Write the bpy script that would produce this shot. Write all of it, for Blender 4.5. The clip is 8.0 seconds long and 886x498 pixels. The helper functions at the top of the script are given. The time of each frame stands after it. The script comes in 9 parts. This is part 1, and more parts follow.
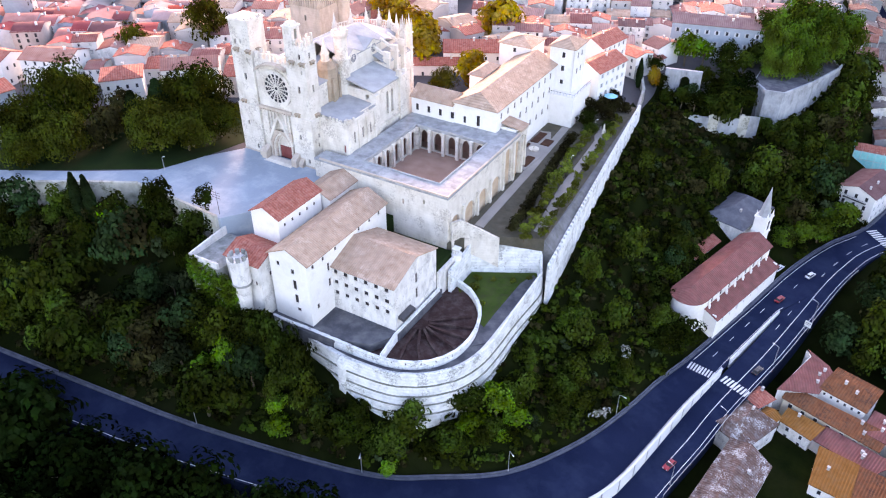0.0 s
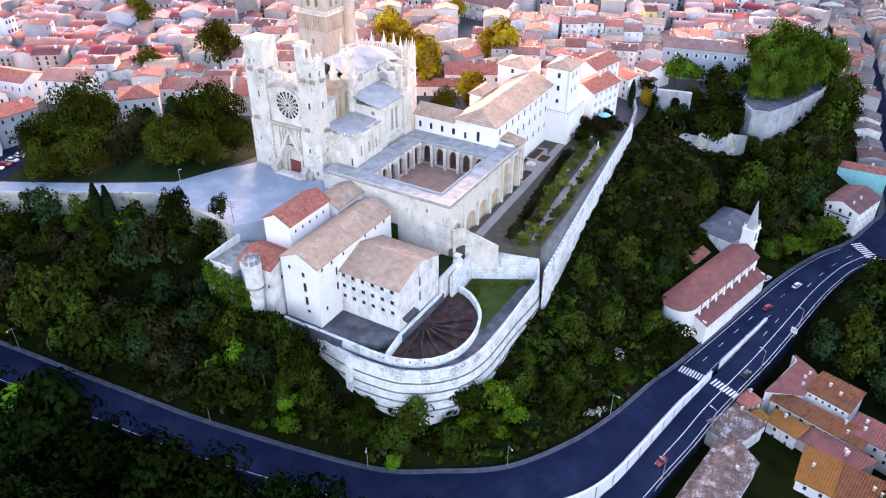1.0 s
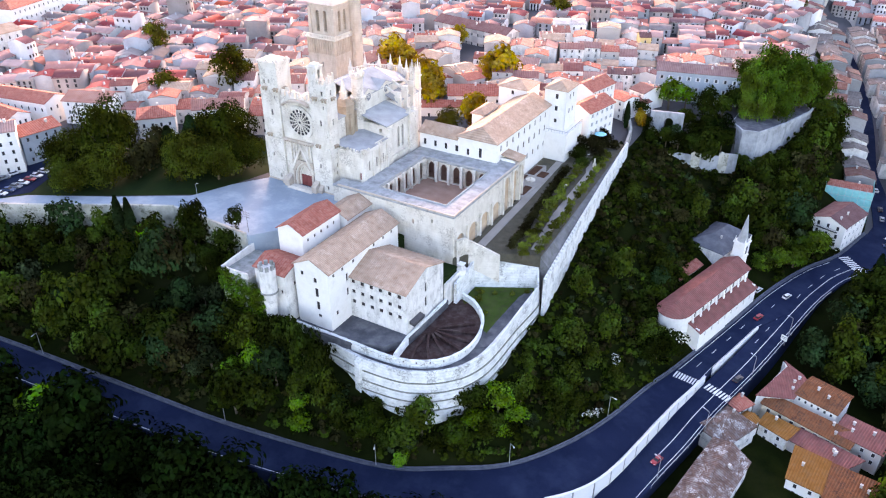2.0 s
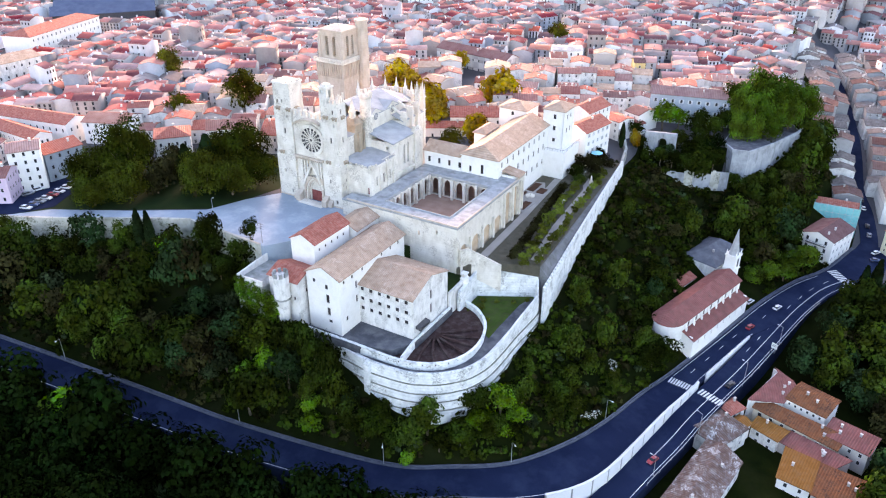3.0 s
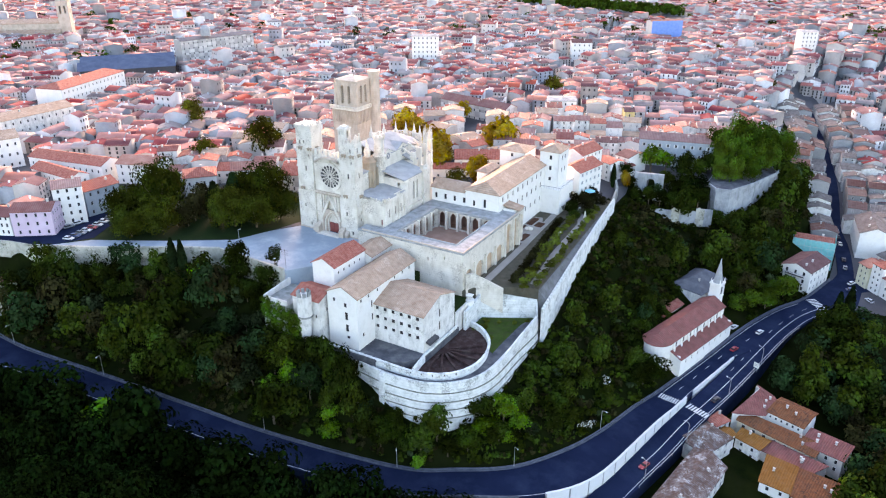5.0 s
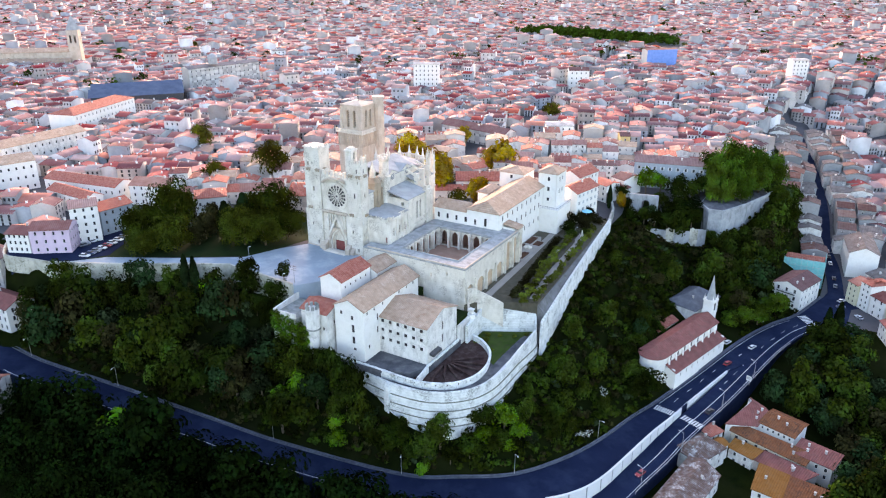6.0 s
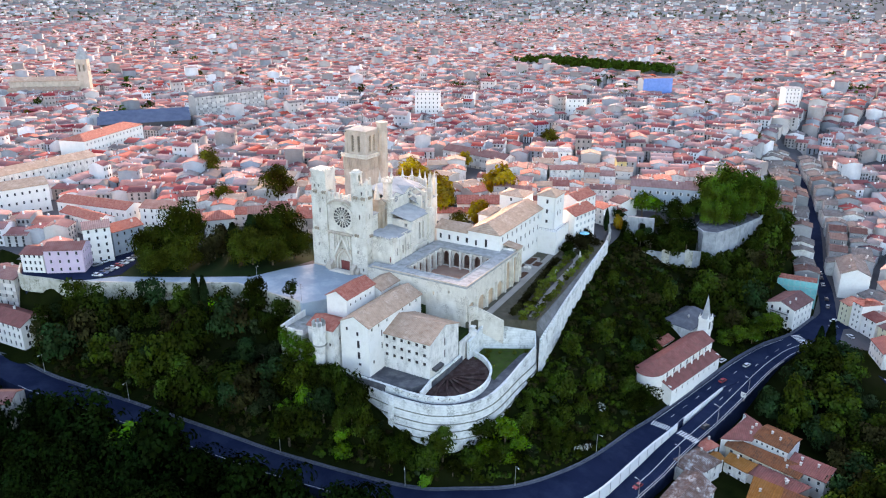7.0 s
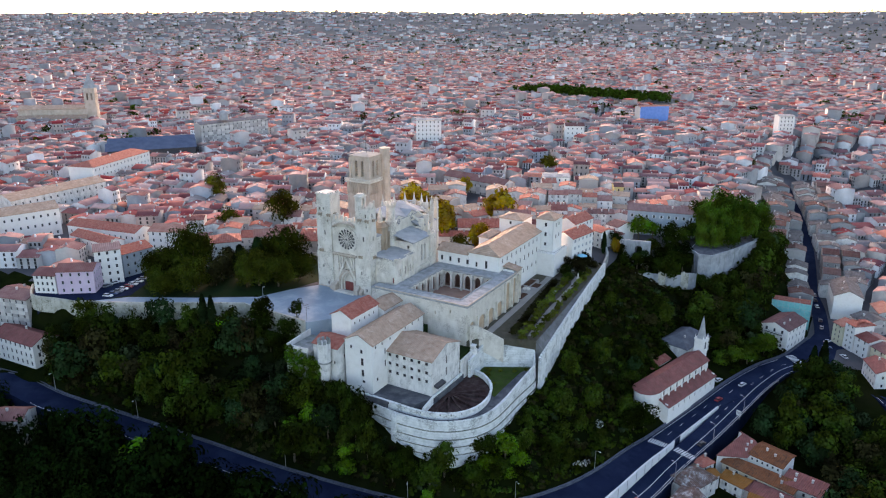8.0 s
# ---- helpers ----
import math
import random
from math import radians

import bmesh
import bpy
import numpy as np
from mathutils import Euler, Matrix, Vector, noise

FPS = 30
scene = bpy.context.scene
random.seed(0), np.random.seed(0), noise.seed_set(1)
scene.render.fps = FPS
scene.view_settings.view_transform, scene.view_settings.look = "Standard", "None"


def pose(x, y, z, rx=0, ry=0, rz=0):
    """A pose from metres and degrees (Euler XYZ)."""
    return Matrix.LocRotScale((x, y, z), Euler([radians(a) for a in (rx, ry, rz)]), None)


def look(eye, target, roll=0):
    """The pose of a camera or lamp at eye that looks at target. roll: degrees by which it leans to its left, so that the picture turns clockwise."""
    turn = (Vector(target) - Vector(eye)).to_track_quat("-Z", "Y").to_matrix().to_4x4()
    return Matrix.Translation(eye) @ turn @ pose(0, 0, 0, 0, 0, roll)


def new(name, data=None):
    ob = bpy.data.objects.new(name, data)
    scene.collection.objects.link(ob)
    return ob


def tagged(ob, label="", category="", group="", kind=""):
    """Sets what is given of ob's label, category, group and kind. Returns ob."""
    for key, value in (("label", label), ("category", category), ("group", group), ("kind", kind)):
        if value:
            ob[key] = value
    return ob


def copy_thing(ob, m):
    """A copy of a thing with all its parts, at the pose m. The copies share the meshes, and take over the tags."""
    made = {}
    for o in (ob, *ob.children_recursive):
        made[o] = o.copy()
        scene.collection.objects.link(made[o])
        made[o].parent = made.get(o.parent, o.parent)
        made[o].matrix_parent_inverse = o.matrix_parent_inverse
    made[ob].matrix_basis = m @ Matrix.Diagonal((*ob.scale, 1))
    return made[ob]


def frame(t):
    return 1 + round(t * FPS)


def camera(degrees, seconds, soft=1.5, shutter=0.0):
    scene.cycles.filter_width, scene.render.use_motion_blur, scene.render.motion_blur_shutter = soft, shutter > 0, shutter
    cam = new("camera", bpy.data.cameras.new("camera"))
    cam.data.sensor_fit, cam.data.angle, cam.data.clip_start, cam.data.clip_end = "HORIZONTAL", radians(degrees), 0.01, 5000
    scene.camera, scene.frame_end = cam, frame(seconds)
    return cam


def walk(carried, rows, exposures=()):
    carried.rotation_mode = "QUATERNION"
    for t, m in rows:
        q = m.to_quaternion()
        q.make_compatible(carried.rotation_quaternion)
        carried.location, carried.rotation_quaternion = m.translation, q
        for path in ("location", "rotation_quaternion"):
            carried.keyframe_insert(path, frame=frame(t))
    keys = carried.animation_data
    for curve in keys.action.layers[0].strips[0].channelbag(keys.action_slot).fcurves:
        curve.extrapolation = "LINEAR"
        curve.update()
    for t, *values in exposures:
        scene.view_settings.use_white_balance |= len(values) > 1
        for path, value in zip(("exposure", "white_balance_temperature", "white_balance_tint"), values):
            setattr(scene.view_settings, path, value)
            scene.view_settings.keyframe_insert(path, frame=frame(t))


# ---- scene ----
cam = camera(60.96, 8.0, soft=1.15)
PATH = [
    (0, 88.16, -152.43, 109.79, 30.501, -35.034, -0.065),
    (0.5, 91.20, -158.28, 110.47, 30.456, -33.957, -0.106),
    (1, 94.03, -164.15, 111.06, 30.448, -32.873, -0.126),
    (1.5, 96.76, -170.06, 111.59, 30.459, -31.784, -0.134),
    (3, 105.15, -188.34, 112.93, 30.434, -28.523, -0.075),
    (3.5, 107.95, -194.56, 113.41, 30.412, -27.458, -0.065),
    (4, 110.71, -200.78, 113.89, 30.380, -26.397, -0.048),
    (4.5, 113.50, -206.97, 114.32, 30.346, -25.348, -0.016),
    (6, 121.40, -223.99, 115.33, 30.283, -22.199, -0.005),
    (6.5, 123.61, -228.84, 115.57, 30.261, -21.136, -0.014),
    (7, 125.75, -233.34, 115.76, 30.259, -20.074, -0.013),
    (7.5, 127.87, -237.55, 115.92, 30.256, -19.013, -0.003),
    (8, 129.95, -241.68, 116.08, 30.259, -17.952, 0.004),
]
walk(cam, [(t, pose(x, y, z, 90 + pitch, roll, yaw)) for t, x, y, z, yaw, pitch, roll in PATH],
     exposures=[(0, 2.95, 7750, 35), (2, 2.9, 7750, 30), (4, 2.85, 7750, 24), (6, 2.65, 7600, 21), (7, 2.55, 7600, 20), (7.5, 2.3, 7500, 20), (8, 1.92, 7400, 20)])

# ---- light ----
SUN_TURN = radians(122)      # direction towards the low evening sun, counted from +x
SUN_HIGH = radians(14)
world = bpy.data.worlds.new("evening_sky")
scene.world = world
world.use_nodes = True
wn, wl = world.node_tree.nodes, world.node_tree.links
sky = wn.new("ShaderNodeTexSky")
sky.sky_type = 'NISHITA'
sky.sun_disc = False
sky.sun_elevation = SUN_HIGH
sky.sun_rotation = math.pi / 2 - SUN_TURN
sky.air_density, sky.dust_density, sky.ozone_density = 1.0, 1.5, 2.0
wl.new(sky.outputs[0], wn["Background"].inputs[0])
wn["Background"].inputs[1].default_value = 0.15
sun = new("sun", bpy.data.lights.new("sun", 'SUN'))
sun.data.energy, sun.data.angle, sun.data.color = 1.8, radians(20), (1.0, 0.70, 0.58)
sun.matrix_world = look((0, 0, 300), (-math.cos(SUN_TURN) * math.cos(SUN_HIGH), -math.sin(SUN_TURN) * math.cos(SUN_HIGH), 300 - math.sin(SUN_HIGH)))

# ---- materials ----
def surface(name, low, high, scale=0.3, fine=6.0, rough=0.85, bump=0.25, spread=0.0, metal=0.0, stain=None, stain_scale=0.12, coords="Position", stain_most=0.6, streak=False, specks=None):
    """Two scales of colour change, a fine grain with relief and, if wanted, large stains."""
    m = bpy.data.materials.new(name)
    m.use_nodes = True
    n, l = m.node_tree.nodes, m.node_tree.links
    b = n["Principled BSDF"]
    if coords == "Position":
        at = n.new("ShaderNodeNewGeometry").outputs["Position"]
    else:
        at = n.new("ShaderNodeTexCoord").outputs["Object"]
    big, small = n.new("ShaderNodeTexNoise"), n.new("ShaderNodeTexNoise")
    for tex, s, det in ((big, scale, 5), (small, fine, 3)):
        tex.inputs["Scale"].default_value, tex.inputs["Detail"].default_value = s, det
        l.new(at, tex.inputs["Vector"])
    mixed = n.new("ShaderNodeMath")
    mixed.operation = 'MULTIPLY_ADD'
    mixed.inputs[1].default_value = 0.45
    l.new(small.outputs[0], mixed.inputs[0])
    half = n.new("ShaderNodeMath")
    half.operation = 'MULTIPLY_ADD'
    half.inputs[1].default_value, half.inputs[2].default_value = 1.5, -0.47
    l.new(big.outputs[0], half.inputs[0])
    l.new(half.outputs[0], mixed.inputs[2])
    ramp = n.new("ShaderNodeMix")
    ramp.data_type = 'RGBA'
    ramp.clamp_factor = True
    l.new(mixed.outputs[0], ramp.inputs[0])
    ramp.inputs[6].default_value, ramp.inputs[7].default_value = (*low, 1), (*high, 1)
    colour = ramp.outputs[2]
    if stain:
        spot = n.new("ShaderNodeTexNoise")
        spot.inputs["Scale"].default_value, spot.inputs["Detail"].default_value = stain_scale, 8
        spot.inputs["Roughness"].default_value = 0.65
        if streak:
            long = n.new("ShaderNodeVectorMath")
            long.operation = 'MULTIPLY'
            long.inputs[1].default_value = (1, 1, 0.42)
            l.new(at, long.inputs[0])
            l.new(long.outputs[0], spot.inputs["Vector"])
        else:
            l.new(at, spot.inputs["Vector"])
        cut = n.new("ShaderNodeMapRange")
        cut.inputs[1].default_value, cut.inputs[2].default_value = 0.46, 0.72
        cut.inputs[4].default_value = stain_most
        l.new(spot.outputs[0], cut.inputs[0])
        over = n.new("ShaderNodeMix")
        over.data_type = 'RGBA'
        l.new(cut.outputs[0], over.inputs[0])
        l.new(colour, over.inputs[6])
        over.inputs[7].default_value = (*stain, 1)
        colour = over.outputs[2]
    if specks:
        dot, mask = n.new("ShaderNodeTexNoise"), n.new("ShaderNodeTexNoise")
        dot.inputs["Scale"].default_value, dot.inputs["Detail"].default_value = specks[1], 4
        dot.inputs["Roughness"].default_value = 0.7
        mask.inputs["Scale"].default_value = specks[1] * 0.13
        l.new(at, dot.inputs["Vector"]), l.new(at, mask.inputs["Vector"])
        both = n.new("ShaderNodeMath")
        both.operation = 'MULTIPLY'
        l.new(dot.outputs[0], both.inputs[0]), l.new(mask.outputs[0], both.inputs[1])
        cut2 = n.new("ShaderNodeMapRange")
        cut2.inputs[1].default_value, cut2.inputs[2].default_value = 0.29, 0.37
        cut2.inputs[4].default_value = specks[2]
        l.new(both.outputs[0], cut2.inputs[0])
        dirt = n.new("ShaderNodeMix")
        dirt.data_type = 'RGBA'
        l.new(cut2.outputs[0], dirt.inputs[0])
        l.new(colour, dirt.inputs[6])
        dirt.inputs[7].default_value = (*specks[0], 1)
        colour = dirt.outputs[2]
    if spread:
        info = n.new("ShaderNodeObjectInfo")
        isle = n.new("ShaderNodeNewGeometry")
        add = n.new("ShaderNodeMath")
        add.operation = 'ADD'
        l.new(info.outputs["Random"], add.inputs[0])
        l.new(isle.outputs["Random Per Island"], add.inputs[1])
        frac = n.new("ShaderNodeMath")
        frac.operation = 'FRACT'
        l.new(add.outputs[0], frac.inputs[0])
        hsv = n.new("ShaderNodeHueSaturation")
        for slot, mid, amount in (("Hue", 0.5, 0.03), ("Saturation", 1.0, 0.5), ("Value", 1.0, 1.0)):
            r = n.new("ShaderNodeMapRange")
            r.inputs[3].default_value, r.inputs[4].default_value = mid - amount * spread, mid + amount * spread
            if slot == "Saturation":
                w = n.new("ShaderNodeMath")
                w.operation = 'MULTIPLY'
                w.inputs[1].default_value = 7.31
                f2 = n.new("ShaderNodeMath")
                f2.operation = 'FRACT'
                l.new(frac.outputs[0], w.inputs[0])
                l.new(w.outputs[0], f2.inputs[0])
                l.new(f2.outputs[0], r.inputs[0])
            else:
                l.new(frac.outputs[0], r.inputs[0])
            l.new(r.outputs[0], hsv.inputs[slot])
        l.new(colour, hsv.inputs["Color"])
        colour = hsv.outputs[0]
    l.new(colour, b.inputs["Base Color"])
    b.inputs["Roughness"].default_value = rough
    b.inputs["Metallic"].default_value = metal
    b.inputs["Specular IOR Level"].default_value = 0.5 if rough < 0.7 else 0.12
    if bump:
        bp = n.new("ShaderNodeBump")
        bp.inputs["Strength"].default_value, bp.inputs["Distance"].default_value = bump, 0.1
        l.new(mixed.outputs[0], bp.inputs["Height"])
        l.new(bp.outputs[0], b.inputs["Normal"])
    return m


def with_rows(m, axis, pitch, depth, dark):
    """Adds rows (tile channels or stone courses) across one axis of the object's own coordinates."""
    n, l = m.node_tree.nodes, m.node_tree.links
    b = n["Principled BSDF"]
    tc = n.new("ShaderNodeTexCoord")
    sep = n.new("ShaderNodeSeparateXYZ")
    l.new(tc.outputs["Object"], sep.inputs[0])
    mul = n.new("ShaderNodeMath")
    mul.operation = 'MULTIPLY'
    mul.inputs[1].default_value = 2 * math.pi / pitch
    l.new(sep.outputs[axis], mul.inputs[0])
    sine = n.new("ShaderNodeMath")
    sine.operation = 'SINE'
    l.new(mul.outputs[0], sine.inputs[0])
    old = b.inputs["Base Color"].links[0].from_socket
    shade = n.new("ShaderNodeMapRange")
    shade.inputs[1].default_value, shade.inputs[2].default_value = -1, -0.2
    shade.inputs[3].default_value, shade.inputs[4].default_value = dark, 0
    l.new(sine.outputs[0], shade.inputs[0])
    mix = n.new("ShaderNodeMix")
    mix.data_type = 'RGBA'
    mix.blend_type = 'MULTIPLY'
    l.new(shade.outputs[0], mix.inputs[0])
    l.new(old, mix.inputs[6])
    mix.inputs[7].default_value = (0.45, 0.4, 0.38, 1)
    l.new(mix.outputs[2], b.inputs["Base Color"])
    bp = n.new("ShaderNodeBump")
    bp.inputs["Strength"].default_value, bp.inputs["Distance"].default_value = 0.8, depth
    l.new(sine.outputs[0], bp.inputs["Height"])
    if b.inputs["Normal"].links:
        l.new(b.inputs["Normal"].links[0].from_socket, bp.inputs["Normal"])
    l.new(bp.outputs[0], b.inputs["Normal"])
    return m


M = {}
M["limestone"] = with_rows(surface("limestone", (0.60, 0.55, 0.47), (0.80, 0.75, 0.67), 0.3, 2.0, 0.95, 0.3, stain=(0.40, 0.34, 0.26), stain_scale=0.3, coords="Object", stain_most=0.6, streak=True, specks=((0.28, 0.24, 0.19), 1.6, 0.5)), 2, 0.9, 0.008, 0.06)
M["brown_stone"] = with_rows(surface("brown_stone", (0.30, 0.23, 0.16), (0.50, 0.40, 0.30), 0.3, 2.0, 0.9, 0.4, stain=(0.2, 0.16, 0.12), stain_scale=0.4, coords="Object", streak=True), 2, 0.9, 0.005, 0.06)
M["buff_stone"] = with_rows(surface("buff_stone", (0.44, 0.36, 0.29), (0.62, 0.53, 0.44), 0.3, 2.0, 0.9, 0.4, stain=(0.30, 0.25, 0.2), stain_scale=0.4, coords="Object", streak=True), 2, 0.9, 0.005, 0.06)
M["ochre_stone"] = surface("ochre_stone", (0.46, 0.33, 0.22), (0.66, 0.50, 0.36), 0.3, 2.0, 0.9, 0.4, stain=(0.36, 0.24, 0.15), stain_scale=0.35)
M["rampart_stone"] = with_rows(surface("rampart_stone", (0.62, 0.64, 0.63), (0.85, 0.86, 0.84), 0.5, 1.8, 0.95, 0.8, stain=(0.30, 0.32, 0.30), stain_scale=0.4, coords="Object", stain_most=0.6, specks=((0.12, 0.13, 0.11), 1.8, 0.6)), 2, 1.1, 0.015, 0.14)
M["ledge_stone"] = surface("ledge_stone", (0.10, 0.11, 0.09), (0.34, 0.34, 0.31), 0.9, 2.5, 0.95, 0.5, stain=(0.05, 0.065, 0.03), stain_scale=0.7)
M["plaster"] = surface("plaster", (0.76, 0.73, 0.68), (0.88, 0.86, 0.82), 0.3, 2.5, 0.95, 0.1, stain=(0.56, 0.52, 0.46), stain_scale=0.3, stain_most=0.5)
M["grey_plaster"] = surface("grey_plaster", (0.62, 0.60, 0.56), (0.82, 0.80, 0.76), 0.4, 2.5, 0.95, 0.2, stain=(0.30, 0.29, 0.26), stain_scale=0.5, stain_most=0.6, streak=True, specks=((0.20, 0.19, 0.17), 2.8, 0.45))
M["tan_tile"] = with_rows(surface("tan_tile", (0.30, 0.19, 0.13), (0.60, 0.42, 0.31), 0.6, 2.2, 0.95, 0.4, stain=(0.26, 0.21, 0.16), stain_scale=1.2, coords="Object", specks=((0.62, 0.48, 0.38), 1.6, 0.5)), 0, 0.62, 0.05, 0.3)
M["red_tile"] = with_rows(surface("red_tile", (0.26, 0.07, 0.05), (0.50, 0.17, 0.125), 0.6, 2.2, 0.95, 0.4, stain=(0.46, 0.26, 0.21), stain_scale=1.2, coords="Object", stain_most=0.5), 0, 0.8, 0.08, 0.4)
M["church_tile"] = with_rows(surface("church_tile", (0.17, 0.06, 0.055), (0.31, 0.12, 0.105), 0.4, 2.2, 0.95, 0.4, stain=(0.16, 0.09, 0.075), stain_scale=0.5, coords="Object", stain_most=0.6), 0, 0.8, 0.08, 0.3)
M["lichen_tile"] = with_rows(surface("lichen_tile", (0.075, 0.048, 0.040), (0.19, 0.12, 0.10), 0.7, 2.4, 0.95, 0.4, stain=(0.27, 0.26, 0.26), stain_scale=0.6, coords="Object", stain_most=0.7, specks=((0.5, 0.5, 0.5), 2.2, 0.8)), 0, 0.8, 0.08, 0.35)
M["house_tile"] = with_rows(surface("house_tile", (0.20, 0.085, 0.075), (0.40, 0.19, 0.165), 0.3, 4.0, 0.95, 0.3, spread=0.5, stain=(0.27, 0.18, 0.155), stain_scale=0.3, coords="Object"), 0, 0.8, 0.08, 0.4)
M["far_tile"] = surface("far_tile", (0.22, 0.092, 0.085), (0.41, 0.20, 0.185), 0.2, 2.0, 0.95, 0.0, spread=0.6)
M["orange_tile"] = with_rows(surface("orange_tile", (0.13, 0.045, 0.022), (0.27, 0.105, 0.048), 0.6, 2.2, 0.95, 0.4, stain=(0.15, 0.085, 0.055), stain_scale=0.7, coords="Object", stain_most=0.7, specks=((0.05, 0.035, 0.03), 1.6, 0.7)), 0, 0.8, 0.08, 0.35)
M["grey_tile"] = with_rows(surface("grey_tile", (0.10, 0.085, 0.080), (0.22, 0.185, 0.17), 0.4, 2.2, 0.95, 0.4, stain=(0.24, 0.22, 0.21), stain_scale=0.4, coords="Object", stain_most=0.6), 0, 0.8, 0.08, 0.3)
# grey house wall with the valley's bluish shade put into its colour
M["shaded_wall"] = surface("shaded_wall", (0.20, 0.205, 0.21), (0.40, 0.40, 0.40), 0.3, 3.0, 0.95, 0.2, stain=(0.14, 0.14, 0.14), stain_scale=0.3, spread=0.3)
M["brown_tile"] = with_rows(surface("brown_tile", (0.11, 0.055, 0.048), (0.23, 0.125, 0.105), 0.4, 2.2, 0.95, 0.4, spread=0.4, stain=(0.17, 0.13, 0.12), stain_scale=0.4, coords="Object", stain_most=0.6), 0, 0.8, 0.08, 0.3)
M["pale_yellow"] = surface("pale_yellow", (0.56, 0.52, 0.36), (0.72, 0.68, 0.50), 0.3, 4.0, 0.9, 0.15)
M["ochre_tile"] = with_rows(surface("ochre_tile", (0.19, 0.075, 0.018), (0.34, 0.15, 0.04), 0.5, 2.2, 0.95, 0.4, stain=(0.17, 0.09, 0.05), stain_scale=0.5, coords="Object", stain_most=0.6), 0, 0.8, 0.08, 0.35)
M["cream_plaster"] = surface("cream_plaster", (0.50, 0.43, 0.32), (0.68, 0.60, 0.47), 0.3, 4.0, 0.9, 0.15, stain=(0.38, 0.33, 0.26), stain_scale=0.3)
M["house_wall"] = surface("house_wall", (0.40, 0.37, 0.34), (0.66, 0.63, 0.60), 0.2, 3.0, 0.9, 0.15, spread=0.3, stain=(0.45, 0.4, 0.35), stain_scale=0.2)
M["far_wall"] = surface("far_wall", (0.38, 0.38, 0.39), (0.68, 0.68, 0.68), 0.1, 1.0, 0.9, 0.0, spread=0.5)
M["far_tan"] = surface("far_tan", (0.32, 0.285, 0.265), (0.56, 0.51, 0.48), 0.1, 1.0, 0.9, 0.0, spread=0.4)
M["far_grey"] = surface("far_grey", (0.22, 0.235, 0.26), (0.42, 0.44, 0.47), 0.1, 1.0, 0.9, 0.0, spread=0.4)
M["far_red"] = surface("far_red", (0.22, 0.055, 0.055), (0.38, 0.115, 0.11), 0.2, 2.0, 0.95, 0.0, spread=0.5)
M["far_brown"] = surface("far_brown", (0.17, 0.135, 0.13), (0.33, 0.27, 0.255), 0.2, 2.0, 0.95, 0.0, spread=0.5)
M["far_plain"] = surface("far_plain", (0.08, 0.09, 0.094), (0.16, 0.17, 0.175), 0.004, 0.02, 1.0, 0.0)
M["far_plain"].node_tree.nodes["Principled BSDF"].inputs["Specular IOR Level"].default_value = 0.0
M["pink_plaster"] = surface("pink_plaster", (0.55, 0.42, 0.52), (0.68, 0.54, 0.64), 0.3, 4.0, 0.9, 0.15)
M["yellow_plaster"] = surface("yellow_plaster", (0.62, 0.46, 0.20), (0.75, 0.58, 0.28), 0.3, 4.0, 0.9, 0.15)
M["blue_plaster"] = surface("blue_plaster", (0.27, 0.32, 0.36), (0.40, 0.45, 0.50), 0.3, 4.0, 0.9, 0.15)
M["terrace"] = surface("terrace", (0.25, 0.26, 0.26), (0.44, 0.45, 0.445), 0.35, 2.0, 0.95, 0.2, stain=(0.15, 0.15, 0.15), stain_scale=0.3, stain_most=0.8)
M["dark_paving"] = surface("dark_paving", (0.05, 0.052, 0.062), (0.12, 0.122, 0.135), 0.25, 3.0, 0.95, 0.2, stain=(0.20, 0.20, 0.20), stain_scale=0.25)
M["worn_walk"] = surface("worn_walk", (0.10, 0.10, 0.105), (0.22, 0.22, 0.225), 0.3, 2.5, 0.95, 0.2, stain=(0.07, 0.075, 0.05), stain_scale=0.4)
M["lead"] = surface("lead", (0.27, 0.28, 0.28), (0.44, 0.45, 0.45), 0.3, 3.0, 0.95, 0.2, stain=(0.24, 0.24, 0.25), stain_scale=0.25)
M["square"] = surface("square", (0.22, 0.27, 0.31), (0.32, 0.38, 0.43), 0.08, 2.0, 1.0, 0.1, stain=(0.52, 0.55, 0.58), stain_scale=0.12)
M["old_wall"] = surface("old_wall", (0.16, 0.17, 0.16), (0.44, 0.44, 0.42), 0.35, 1.6, 0.95, 0.4, stain=(0.07, 0.08, 0.05), stain_scale=0.3, stain_most=0.8, streak=True)
M["promenade_stone"] = surface("promenade_stone", (0.34, 0.33, 0.28), (0.62, 0.60, 0.52), 0.3, 1.4, 0.95, 0.4, stain=(0.15, 0.15, 0.11), stain_scale=0.35, stain_most=0.75, specks=((0.10, 0.11, 0.07), 1.4, 0.7))
M["grey_rampart"] = surface("grey_rampart", (0.24, 0.26, 0.28), (0.46, 0.48, 0.50), 0.3, 1.6, 0.95, 0.4, stain=(0.12, 0.13, 0.13), stain_scale=0.3, stain_most=0.8, streak=True)
M["asphalt"] = surface("asphalt", (0.007, 0.012, 0.030), (0.014, 0.022, 0.052), 0.08, 3.0, 0.95, 0.1, stain=(0.024, 0.036, 0.070), stain_scale=0.10, stain_most=0.8)
M["asphalt"].node_tree.nodes["Principled BSDF"].inputs["Specular IOR Level"].default_value = 0.02
M["paint"] = surface("paint", (0.62, 0.62, 0.60), (0.80, 0.80, 0.78), 1.0, 6.0, 0.7, 0.0, stain=(0.4, 0.4, 0.4), stain_scale=1.2)
